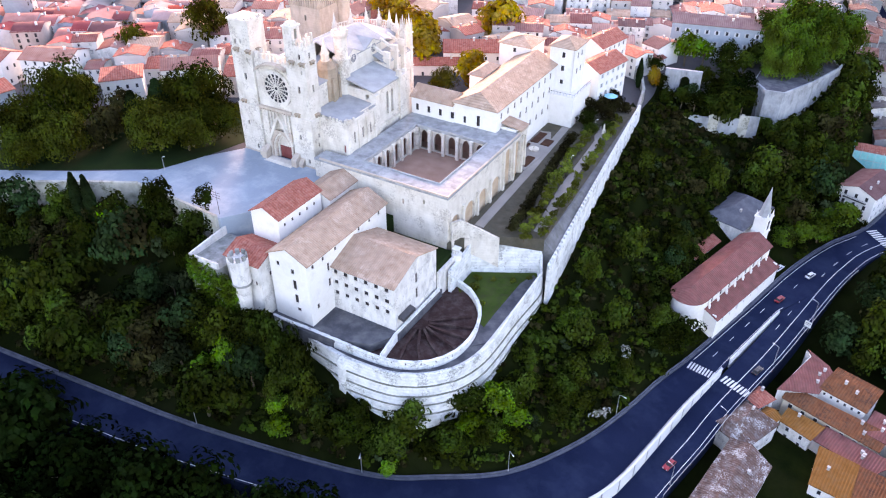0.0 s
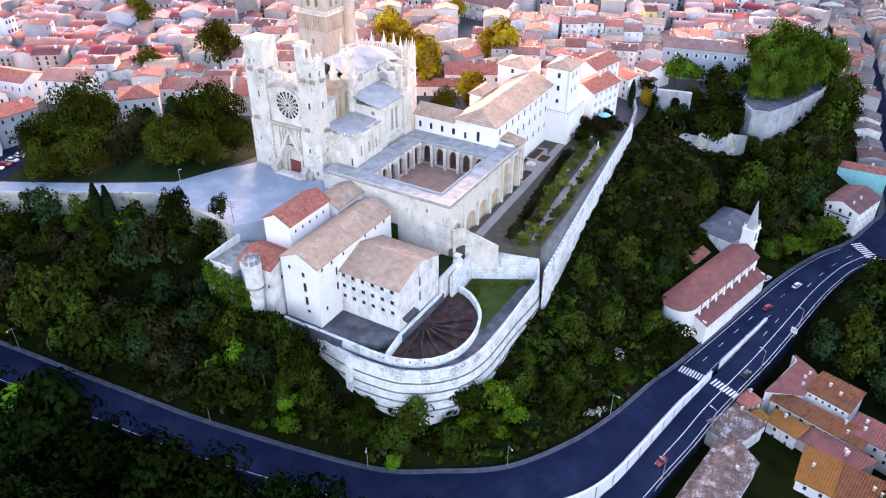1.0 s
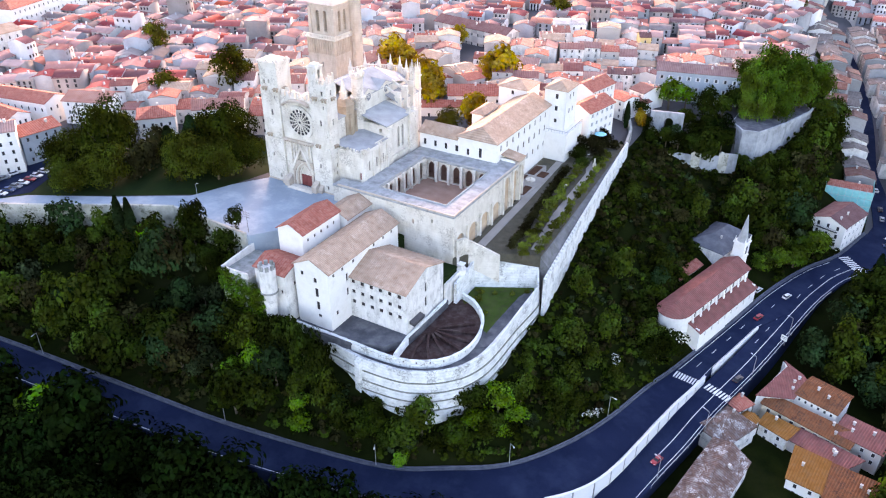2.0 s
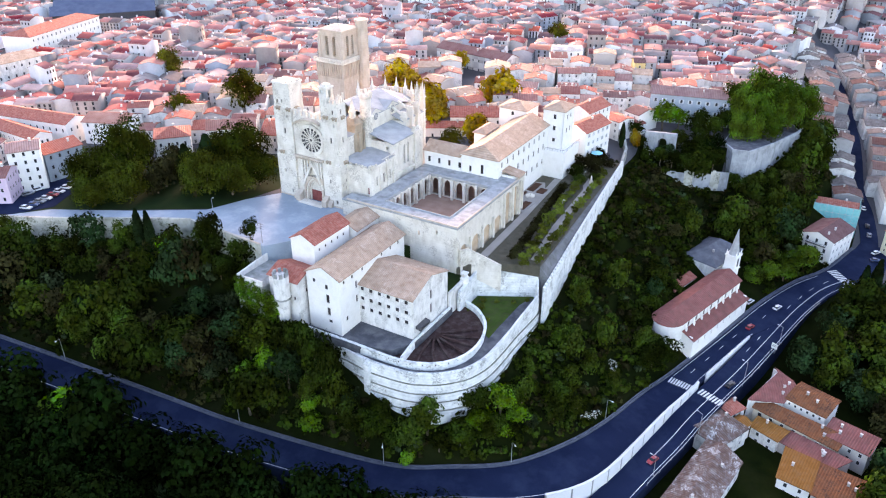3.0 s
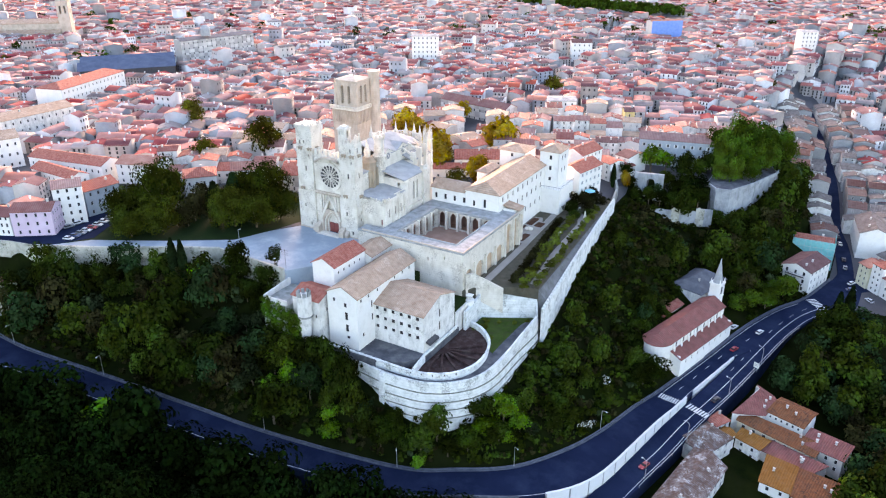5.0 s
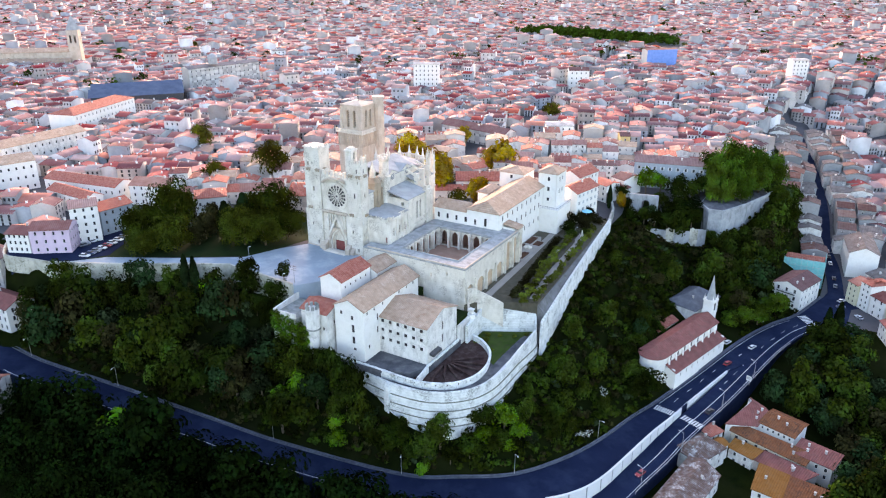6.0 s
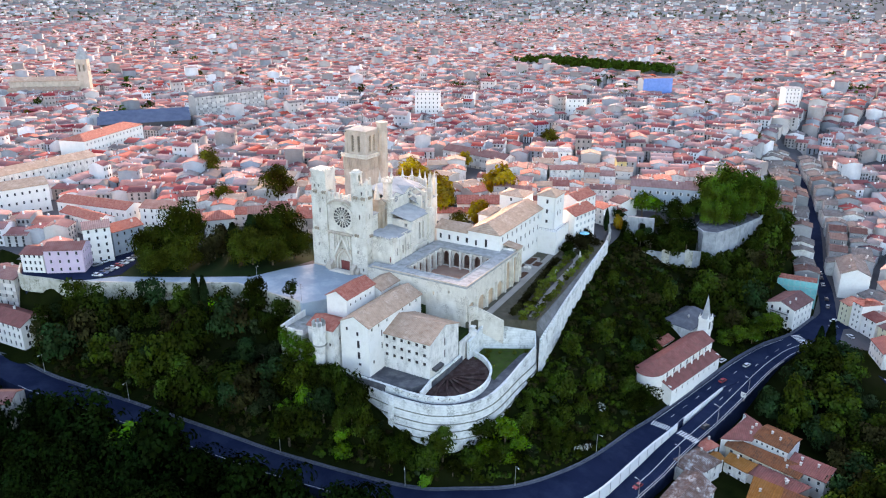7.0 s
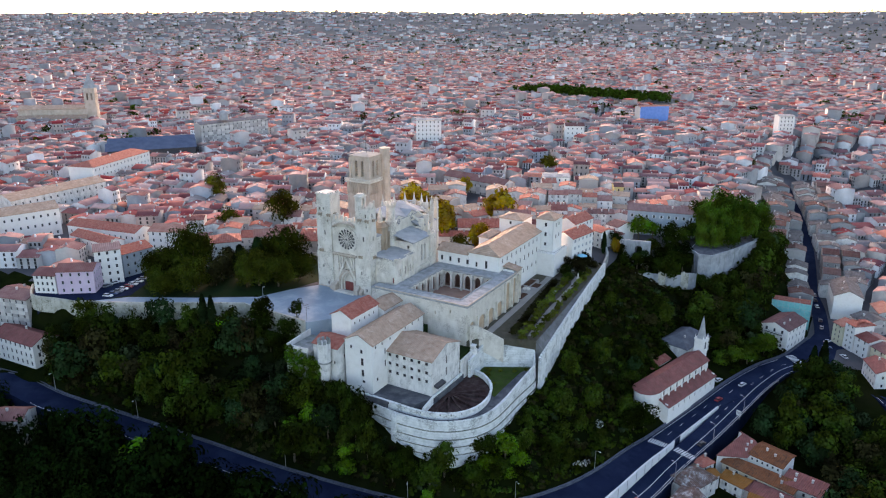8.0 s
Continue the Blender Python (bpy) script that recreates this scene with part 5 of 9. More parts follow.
# portal: stepped pointed arches under a steep gable, blind panels beside it, red doors
for k in range(4):
    bm = bmesh.new()
    h = 3.9 - 0.5 * k
    wall(bm, (rx - h - 0.5, FY - 0.2 + 0.45 * k), (rx + h + 0.5, FY - 0.2 + 0.45 * k), -3.6, 6.9 - 0.6 * k, 0.45, [(0.5, 2 * h + 0.5, -4, 6.4 - 0.6 * k, "pointed")])
    stone("portal_arch", bm, mat="limestone" if k % 2 else "buff_stone")
for s in (-1, 1):
    bm = bmesh.new()
    p = [(rx + s * 5.0, 3.0), (rx + s * 4.1, 3.0), (rx, 11.2), (rx, 12.9)]
    a = [bm.verts.new((u, FY - 0.7, v)) for u, v in p]
    b = [bm.verts.new((u, FY + 0.9, v)) for u, v in p]
    bm.faces.new(a), bm.faces.new(b)
    for i in range(4):
        bm.faces.new((a[i], a[(i + 1) % 4], b[(i + 1) % 4], b[i]))
    stone("portal_gable", bm)
    for u in (2.3, 3.6, 4.8):
        bm = bmesh.new()
        box(bm, rx + s * u - 0.2, rx + s * u + 0.2, FY + 0.2, FY + 0.95, 7.5 if u < 3 else 5.0 if u < 4 else -3.6, 12.6)
        stone("colonnette", bm)
    bm = bmesh.new()
    box(bm, rx + (0.05 if s > 0 else -2.3), rx + (2.3 if s > 0 else -0.05), FY + 1.5, FY + 1.65, -3.4, 1.0)
    part("door", bm, "red_door", church, "dark red wooden door leaf")
    # weathered stubs at the foot of the portal
    for u, w, d, top in ((5.9, 1.0, 2.4, 0.4), (7.8, 0.8, 1.4, -0.8)):
        bm = bmesh.new()
        slab(bm, ((rx + s * u - w, FY - d, top - 1.0), (rx + s * u + w, FY - d, top - 1.0), (rx + s * u + w, FY, top + 0.5), (rx + s * u - w, FY, top + 0.5)), 4.6)
        stone("buttress_stub", bm, "brown weathered buttress stub", "buff_stone")
bm = bmesh.new()
box(bm, rx - 4, rx + 4, FY + 1.7, FY + 2.0, -4, 7.4)
stone("tympanum", bm)
for k in range(3):
    bm = bmesh.new()
    box(bm, rx - 5.4 + k * 0.5, rx + 5.4 - k * 0.5, FY - 3.4 + k * 0.5, FY, -3.2 + 0.16 * k, -2.86 + 0.16 * k)
    stone("step", bm)

# nave behind the towers
bm = bmesh.new()
wall(bm, (-51, 8.7), (-51, 24), -4, 21.5, 1.2)
wall(bm, (-71, 46), (-71, 10.6), -4, 24.5, 1.2)
stone("nave_wall", bm)
bm = bmesh.new()
slab(bm, ((-71.6, 8.7, 21.4), (-61, 8.7, 24), (-61, 25, 24), (-71.6, 25, 21.4)), 0.4)
slab(bm, ((-61, 8.7, 24), (-50.6, 8.7, 21.4), (-50.6, 25, 21.4), (-61, 25, 24)), 0.4)
part("nave_roof", bm, "lead", church, "pale grey weathered stone slab roof")
# brown stair turret with a pale pointed pinnacle, and a slim square buttress beside it
bm = bmesh.new()
drum(bm, -52.9, 17.6, 3.5, 3.4, -4, 24.4, 8)
drum(bm, -52.9, 17.6, 3.75, 3.75, 23.8, 24.5, 8)
drum(bm, -52.9, 17.6, 3.3, 2.0, 24.5, 26.2, 8)
stone("stair_turret", bm, "brown stone polygonal stair turret", "brown_stone")
for dx, dy in ((2.7, 2.1), (3.2, -1.2)):
    bm = bmesh.new()
    box(bm, -52.9 + dx - 0.5, -52.9 + dx + 0.5, 17.6 + dy - 0.5, 17.6 + dy + 0.5, 10, 23.0 - dx * 0.5, 0.1)
    stone("buttress", bm, mat="brown_stone")
bm = bmesh.new()
drum(bm, -52.9, 17.4, 1.35, 1.25, 25.6, 28.4, 8)
drum(bm, -52.9, 17.4, 1.5, 1.5, 28.2, 28.6, 8)
drum(bm, -52.9, 17.4, 1.2, 0.05, 28.6, 33.4, 8)
stone("pinnacle", bm)
# round pale turret with two rings and a worn crown
bm = bmesh.new()
drum(bm, -51.4, 23.4, 2.45, 2.35, 8, 25.2, 16)
drum(bm, -51.4, 23.4, 2.75, 2.75, 25.0, 25.6, 16)
drum(bm, -51.4, 23.4, 2.0, 2.0, 25.6, 32.6, 16)
drum(bm, -51.4, 23.4, 2.0, 2.5, 31.8, 32.6, 16)
drum(bm, -51.4, 23.4, 2.5, 2.5, 32.6, 33.2, 16)
stone("round_turret", bm)
bm = bmesh.new()
for k in range(9):
    a = k * 2 * math.pi / 9
    x, y = -51.4 + 2.15 * math.cos(a), 23.4 + 2.15 * math.sin(a)
    box(bm, x - 0.4, x + 0.4, y - 0.4, y + 0.4, 33.1, 34.0 + 0.5 * (k % 3 == 0), 0.05)
stone("turret_crown", bm)
# side chapel with a pale blue-grey roof and a broken balustrade
bm = bmesh.new()
box_walls(bm, -49.8, -38.2, 7.0, 23.2, -4, 13.0, 0.8, south=[(9.8, 10.8, 3.3, 5.8)], east=[(2.2, 2.9, 5.6, 9.2), (6.4, 7.1, 5.6, 9.2), (10.4, 11.1, 5.6, 9.2)])
box(bm, -39.0, -37.8, 6.6, 8.0, -4, 14.3)
for y in (12.2, 16.4, 20.6):
    box(bm, -38.3, -37.8, y - 0.35, y + 0.35, 2.5, 12.6)
box(bm, -48.3, -38.0, 6.8, 23.2, 12.2, 12.6)
stone("chapel_wall", bm)
for y in (7.8 + 2.55, 7.8 + 6.75, 7.8 + 10.75):
    slit(-38.6, y, 5.6, 90, 0.7, 3.6)
bm = bmesh.new()
box(bm, -40.0, -39.0, 7.3, 7.42, 3.3, 5.8)
part("side_door", bm, "red_door", church, "small dark red door")
bm = bmesh.new()
slab(bm, ((-50.5, 7.4, 14.2), (-38.6, 7.4, 13.1), (-38.6, 23.2, 13.1), (-50.5, 23.2, 14.4)), 0.35)
part("chapel_roof", bm, "lead", church, "pale blue-grey sheet roof of the side chapel")
bm = bmesh.new()
ragged(bm, 8.4, 23.0, -38.4, 13.1, 10, 1.1, 0.5, 4, 0.75, "y")
ragged(bm, -47.6, -40.0, 7.2, 13.3, 6, 0.7, 0.5, 9, 0.6)
ribbon(bm, [(-38.4, 14, 14.3), (-38.4, 22.8, 14.3)], 0.2, 0.2)
stone("balustrade", bm, "broken stone balustrade")
# taller chapel with twin lancets and a stone slab roof
bm = bmesh.new()
box_walls(bm, -50.2, -39.5, 22.6, 38.0, -4, 17.0, 1.0, south=[(7.6, 8.8, 14.2, 15.6)], east=[(5.6, 7.0, 6.9, 14.8, "pointed"), (8.2, 9.6, 6.9, 14.8, "pointed")])
box(bm, -40.6, -38.6, 36.0, 41.2, -4, 17.6)
box(bm, -40.4, -38.4, 22.2, 24.0, -4, 16.2)
box(bm, -39.6, -38.9, 24.2, 36.2, 4.2, 5.2)
stone("transept_wall", bm)
for y in (29.9, 32.5):
    bm = bmesh.new()
    box(bm, -40.1, -40.0, y - 0.7, y + 0.7, 6.9, 14.8)
    part("lancet_glass", bm, "dark_glass", church)
    bm = bmesh.new()
    box(bm, -39.95, -39.7, y - 0.08, y + 0.08, 6.9, 14.4)
    part("mullion", bm, "limestone", church)
bm = bmesh.new()
slab(bm, ((-52, 22.2, 20.2), (-39.1, 22.2, 17.2), (-39.1, 38.2, 17.2), (-52, 38.2, 20.2)), 0.45)
part("transept_roof", bm, "lead", church, "grey stone slab roof with worn edges")
for y, top in ((37.0, 19.4), (40.2, 18.6)):
    bm = bmesh.new()
    box(bm, -40.4, -38.9, y - 0.6, y + 0.6, 17.6, top, 0.1)
    stone("pier_head", bm)
# choir: two gabled bays with round windows, slab roofs, ambulatory with piers and flying ribs
bm = bmesh.new()
wall(bm, (-50.2, 23.9), (-50.2, 45.4), -4, 24.8, 1.0)
for y in (27.6, 38.4):
    a = [bm.verts.new(p) for p in ((-50.1, y - 4.6, 22.0), (-50.1, y + 4.6, 22.0), (-50.1, y + 4.6, 25.0), (-50.1, y, 27.0), (-50.1, y - 4.6, 25.0))]
    b = [bm.verts.new((-51.2, v.co.y, v.co.z)) for v in a]
    bm.faces.new(a), bm.faces.new(b[::-1])
    for i in range(5):
        bm.faces.new((a[i], b[i], b[(i + 1) % 5], a[(i + 1) % 5]))
stone("choir_wall", bm)
APSE = [(-50.4, 45.4), (-50.2, 50.0), (-52.6, 55.2), (-57.0, 57.6), (-61.0, 57.4), (-65.0, 55.4), (-68.8, 52.0), (-71.0, 46.0)]
bm = bmesh.new()
prism(bm, APSE, -4, 23.2)
stone("apse_wall", bm)
def roof_slab(pts, thick):
    bm = bmesh.new()
    slab(bm, pts, thick)
    return part("roof_slab", bm, "lead", church, "grey slab roof over the choir")


roof_slab(((-50.0, 23.6, 25.0), (-50.0, 45.6, 25.0), (-61, 45.6, 28.6), (-61, 23.6, 28.6)), 0.35)
for y in (27.6, 38.4):
    for e in (-1, 1):
        roof_slab(((-49.9, y + e * 4.9, 24.9), (-49.9, y, 27.25), (-56.6, y, 27.25)), 0.2)
roof_slab(((-71.4, 24, 24.2), (-61, 24, 28.6), (-61, 46, 28.6), (-71.4, 46, 24.2)), 0.4)
tip = (-60.8, 45.6, 28.6)
rim = [(-50.0, 45.5, 25.0)] + [(x, y, 23.6) for x, y in APSE[1:-1]] + [(-71.2, 46, 23.8)]
for a, b in zip(rim, rim[1:]):
    roof_slab((a, b, tip), 0.3)
for y in (27.6, 38.4):
    bm = bmesh.new()
    for k in range(20):
        t0, t1 = 2 * math.pi * k / 20, 2 * math.pi * (k + 1) / 20
        q = [(-49.9, y + f * math.cos(t), 24.2 + f * math.sin(t)) for t in (t0, t1) for f in (1.35, 1.85)]
        quad(bm, q[0], q[1], q[3], q[2])
        quad(bm, q[1], (-50.3, *q[1][1:]), (-50.3, *q[3][1:]), q[3])
    for k in range(4):
        a = k * math.pi / 4
        c, s = math.cos(a), math.sin(a)
        quad(bm, *[(-49.95, y + u * 1.4 * c - v * 0.07 * s, 24.2 + u * 1.4 * s + v * 0.07 * c) for u, v in ((-1, -1), (1, -1), (1, 1), (-1, 1))])
    stone("oculus", bm, "round window frame with spokes")
    bm = bmesh.new()
    bm.faces.new([bm.verts.new((-50.02, y + 1.4 * math.cos(2 * math.pi * k / 20), 24.2 + 1.4 * math.sin(2 * math.pi * k / 20))) for k in range(20)])
    part("oculus_glass", bm, "grey_glass", church, "blue-grey round window")
bm = bmesh.new()
box_walls(bm, -50.2, -45.2, 38.1, 52.4, -4, 19.8, 0.9, east=[(2.6, 3.8, 11, 17, "pointed"), (8.2, 9.4, 11, 17, "pointed")])
stone("ambulatory_wall", bm)
bm = bmesh.new()
slab(bm, ((-50.3, 37.9, 22.0), (-45.0, 37.9, 20.0), (-45.0, 52.6, 20.0), (-50.3, 52.6, 22.0)), 0.35)
part("ambulatory_roof", bm, "lead", church, "grey sloping roof of the ambulatory")
for y, top in ((38.6, 23.6), (43.0, 24.6), (47.2, 25.2)):
    bm = bmesh.new()
    box(bm, -46.2, -43.8, y - 0.55, y + 0.55, -4, top, 0.06)
    slab(bm, ((-50.4, y - 0.35, top + 1.4), (-46.0, y - 0.35, top - 0.6), (-46.0, y + 0.35, top - 0.6), (-50.4, y + 0.35, top + 1.4)), 0.9)
    box(bm, -46.4, -43.6, y - 0.75, y + 0.75, top - 2.2, top - 1.8)
    stone("flying_buttress", bm)
for y, top in ((49.6, 29.0), (53.4, 28.2)):
    bm = bmesh.new()
    box(bm, -46.9, -45.1, y - 0.8, y + 0.8, -4, top, 0.08)
    for z in (14, 20, 25.2):
        box(bm, -47.1, -44.9, y - 1.0, y + 1.0, z, z + 0.4)
    for dx in (-0.55, 0.55):
        for dy in (-0.5, 0.5):
            drum(bm, -46.0 + dx, y + dy, 0.3, 0.03, top, top + 2.2, 6)
    drum(bm, -46.0, y, 0.5, 0.03, top, top + 3.6, 6)
    stone("tall_pinnacle", bm, "tall clustered pinnacle pier")
bm = bmesh.new()
box(bm, -0.6, 0.6, -0.6, 0.6, -9, 3.0)
box(bm, -0.75, 0.75, -0.75, 0.75, 1.2, 1.6)
drum(bm, 0, 0, 0.62, 0.04, 3.0, 6.6, 6)
pin = mesh_of("pinnacle", bm, "limestone")
RING = [(-50.0, 52.6), (-52.4, 55.6), (-56.8, 57.9), (-61.0, 57.8), (-65.0, 55.8), (-69.0, 52.4), (-71.4, 46.2)]
for x, y in RING[1:]:
    part("pinnacle", pin, None, church, at=pose(x, y, 23.6))
bm = bmesh.new()
for (xa, ya), (xb, yb) in zip(RING, RING[1:]):
    ribbon(bm, [(xa, ya, 26.0), (xb, yb, 26.0)], 0.2, 0.3)
    for k in range(6):
        x, y = xa + (xb - xa) * (k + 0.5) / 6, ya + (yb - ya) * (k + 0.5) / 6
        box(bm, x - 0.16, x + 0.16, y - 0.16, y + 0.16, 23.2, 25.8)
stone("balustrade", bm)

# bell tower: broad ribbed shaft, balcony on corbels, belfry with paired lancets
bm = bmesh.new()
box_walls(bm, -103.0, -89.2, 60.2, 74.0, -4, 30.4, 1.4, south=[(6.6, 7.4, 19.0, 21.0)], east=[(6.6, 7.4, 24.0, 26.0)])
box(bm, -102.0, -90.2, 61.2, 73.0, 30.0, 30.9)
stone("bell_tower_shaft", bm, "buff stone bell tower shaft", "buff_stone")
bm = bmesh.new()
for k in range(13):
    u = -102.8 + 13.4 * k / 12
    box(bm, u - 0.2, u + 0.2, 59.75, 60.25, 24.2, 30.4)
for k in range(13):
    v = 60.4 + 13.4 * k / 12
    box(bm, -89.25, -88.75, v - 0.2, v + 0.2, 24.2, 30.4)
stone("machicolation_rib", bm, "long stone ribs under the balcony", "buff_stone")
bm = bmesh.new()
box_walls(bm, -104.0, -88.2, 59.2, 75.0, 30.4, 30.9, 1.5)
for k in range(20):
    u = -103.8 + 15.4 * k / 19
    box(bm, u - 0.22, u + 0.22, 59.3, 59.6, 30.9, 32.0)
    box(bm, -88.6, -88.3, 59.4 + 15.4 * k / 19 - 0.22, 59.4 + 15.4 * k / 19 + 0.22, 30.9, 32.0)
ribbon(bm, [(-104.0, 59.45, 32.3), (-88.45, 59.45, 32.3), (-88.45, 75.0, 32.3)], 0.25, 0.3)
stone("balcony", bm, "pierced stone balcony round the belfry")
tx0, tx1, ty0, ty1 = -101.0, -89.4, 60.6, 72.4
bm = bmesh.new()
box_walls(bm, tx0, tx1, ty0, ty1, 30.9, 43.6, 1.2,
          south=[(2.9, 4.5, 33.2, 41.4, "round"), (6.6, 8.2, 33.2, 41.4, "round")],
          east=[(1.8, 3.4, 33.2, 41.4, "round"), (5.2, 6.8, 33.2, 41.4, "round")])
box(bm, tx0 - 0.4, tx1 + 0.4, ty0 - 0.4, ty1 + 0.4, 43.2, 43.9)
for x, y in ((tx0, ty0), (tx1, ty0), (tx1, ty1)):
    box(bm, x - 0.7, x + 0.7, y - 0.7, y + 0.7, 30.9, 42.6, 0.12)
stone("belfry", bm, "square belfry with paired lancets", "buff_stone")
bm = bmesh.new()
for x in (tx0 + 3.7, tx0 + 7.4):
    for k in range(9):
        box(bm, x - 0.8, x + 0.8, ty0 + 0.5, ty0 + 0.9, 33.4 + 0.85 * k, 33.8 + 0.85 * k)
for y in (ty0 + 1.2 + 2.6, ty0 + 1.2 + 6.0):
    for k in range(9):
        box(bm, tx1 - 0.9, tx1 - 0.5, y - 0.8, y + 0.8, 33.4 + 0.85 * k, 33.8 + 0.85 * k)
part("louvre", bm, "brown_stone", church)
# solid dark filler gives the openings their inner shade
bm = bmesh.new()
box(bm, tx0 + 1.4, tx1 - 1.4, ty0 + 1.4, ty1 - 1.4, 31, 43)
part("bell_chamber", bm, "metal_dark", church, "dark block in place of the shade inside the bell chamber")
cx, cy = (tx0 + tx1) / 2, (ty0 + ty1) / 2
bm = bmesh.new()
top4 = ((tx0 - 0.5, ty0 - 0.5), (tx1 + 0.5, ty0 - 0.5), (tx1 + 0.5, ty1 + 0.5), (tx0 - 0.5, ty1 + 0.5))
for a, b in zip(top4, top4[1:] + top4[:1]):
    slab(bm, ((*a, 43.9), (*b, 43.9), (cx, cy, 45.4)), 0.2)
part("bell_tower_roof", bm, "buff_stone", church)
bm = bmesh.new()
drum(bm, -88.6, 73.6, 2.7, 2.6, -4, 46.4, 12)
drum(bm, -88.6, 73.6, 3.0, 3.0, 45.8, 46.8, 12)
drum(bm, -88.6, 73.6, 2.9, 2.9, 30.4, 31.2, 12)
stone("bell_stair_turret", bm, "", "buff_stone")
bm = bmesh.new()
for k in range(4):
    a = k * math.pi / 2 + 0.78
    for j in range(8):
        r0, r1 = 2.0 * (1 - (j / 8) ** 2), 2.0 * (1 - ((j + 1) / 8) ** 2)
        z0, z1 = 44.8 + j * 0.8, 45.6 + j * 0.8
        c, s = math.cos(a), math.sin(a)
        ribbon(bm, [(cx + r0 * c, cy + r0 * s, z0 + 0.1), (cx + r1 * c + 0.01, cy + r1 * s, z1)], 0.07, 0.14)
drum(bm, cx, cy, 0.5, 0.3, 46.6, 47.6, 10)
box(bm, cx - 0.06, cx + 0.06, cy - 0.06, cy + 0.06, 50.4, 53.4)
part("iron_campanile", bm, "metal_dark", church, "wrought-iron bell cage on the tower")

# ---- cloister ----
cloister = thing("cloister", "square cloister with pointed arches under a grey terrace", "cloister")
bm = bmesh.new()
wall(bm, (-46, 0), (0, 0), -14, 3.2, 1.2, [(31, 31.6, -3.0, -1.4), (38, 38.6, -1, 0.4)])
wall(bm, (0, 1.2), (0, 51), -14, 3.2, 1.2, [(0.8, 5.6, -12.5, -4.6, "round"), (9.0, 14.8, -12.5, -4.6, "round"), (16.9, 23.0, -12.5, -4.6, "round"), (25.2, 31.5, -12.5, -4.6, "round"), (33.7, 38.6, -12.5, 1.5, "round"), (40.7, 44.7, -12.5, 1.5, "round"), (46.3, 49.0, -12.5, 1.5, "round")])
part("outer_wall", bm, "limestone", cloister)
bm = bmesh.new()
wall(bm, (-0.75, 1.3), (-0.75, 50.8), -14, 2.6, 0.5)
part("arcade_back", bm, "ochre_stone", cloister)
# walls added behind the arches, the gallery's shade put into their colour
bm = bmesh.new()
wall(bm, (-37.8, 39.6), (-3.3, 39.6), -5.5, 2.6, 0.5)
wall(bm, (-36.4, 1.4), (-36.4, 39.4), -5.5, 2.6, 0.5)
part("gallery_wall", bm, "arcade_shade", cloister, "reddish gallery wall with arcade shade in its colour")
OX0, OX1, OY0, OY1 = -31.4, -5.9, 5.4, 34.0
bm = bmesh.new()
rim, eye = ((-46, -0.3), (0.3, -0.3), (0.3, 45.3), (-38, 45.3), (-38, OY0), (-46, OY0)), ((OX0, OY0), (OX1, OY0), (OX1, OY1), (OX0, OY1))
lay = [[[bm.verts.new((x, y, z)) for x, y in ring_pts] for ring_pts in (rim, eye)] for z in (2.7, 3.3)]
for (o, i), flip in zip(lay, (True, False)):
    for f in ((o[0], o[1], i[1], i[0], o[4], o[5]), (o[1], o[2], i[2], i[1]), (o[2], o[3], i[3], i[2]), (o[3], o[4], i[0], i[3])):
        bm.faces.new(f[::-1] if flip else f)
for k, n in ((0, 6), (1, 4)):
    for j in range(n):
        bm.faces.new((lay[0][k][j], lay[0][k][(j + 1) % n], lay[1][k][(j + 1) % n], lay[1][k][j]))
part("terrace_roof", bm, "terrace", cloister, "grey weathered flat terrace")
bm = bmesh.new()
ops = lambda n, L: [(L * (k + 0.5) / n - L / n * 0.3, L * (k + 0.5) / n + L / n * 0.3, -4.6, 2.0, "pointed") for k in range(n)]
wall(bm, (OX0, OY1 + 0.7), (OX1, OY1 + 0.7), -5.5, 2.7, 0.7, ops(5, OX1 - OX0))
wall(bm, (OX0 - 0.0, OY0 + 0.1), (OX0, OY1), -5.5, 2.7, 0.7, ops(6, OY1 - OY0 - 0.1))
wall(bm, (OX1, OY0 - 0.7), (OX0, OY0 - 0.7), -5.5, 2.7, 0.7, ops(6, OX1 - OX0))
wall(bm, (OX1 + 0.7, OY1), (OX1 + 0.7, OY0), -5.5, 2.7, 0.7, ops(7, OY1 - OY0))
part("arcade", bm, "limestone", cloister)
for k in range(6):
    x = OX0 + (OX1 - OX0) * k / 5
    bm = bmesh.new()
    box(bm, x - 0.5, x + 0.5, OY1 - 0.8, OY1 + 0.02, -5.4, 2.9)
    part("pier", bm, "limestone", cloister)
for k in range(7):
    y = OY0 + (OY1 - OY0) * k / 6
    bm = bmesh.new()
    box(bm, OX0 - 0.02, OX0 + 0.8, y - 0.5, y + 0.5, -5.4, 2.9)
    part("pier", bm, "limestone", cloister)
bm = bmesh.new()
ribbon(bm, [(OX0 - 0.15, OY0 - 0.15, 3.75), (OX1 + 0.15, OY0 - 0.15, 3.75), (OX1 + 0.15, OY1 + 0.15, 3.75), (OX0 - 0.15, OY1 + 0.15, 3.75), (OX0 - 0.15, OY0 + 0.3, 3.75)], 0.14, 0.8)
part("coping", bm, "lead", cloister, "thin grey coping")
bm = bmesh.new()
ribbon(bm, [(-44, 0, 3.75), (0, 0, 3.75), (0, 51, 3.75)], 0.25, 0.45)
part("edge_coping", bm, "buff_stone", cloister, "darker weathered coping")
bm = bmesh.new()
prism(bm, [(-40, 1), (-1.5, 1), (-1.5, 44.5), (-40, 44.5)], -14, -5.0)
part("court_floor", bm, "court_floor", cloister, "reddish earth floor of the cloister garth")
bm = bmesh.new()
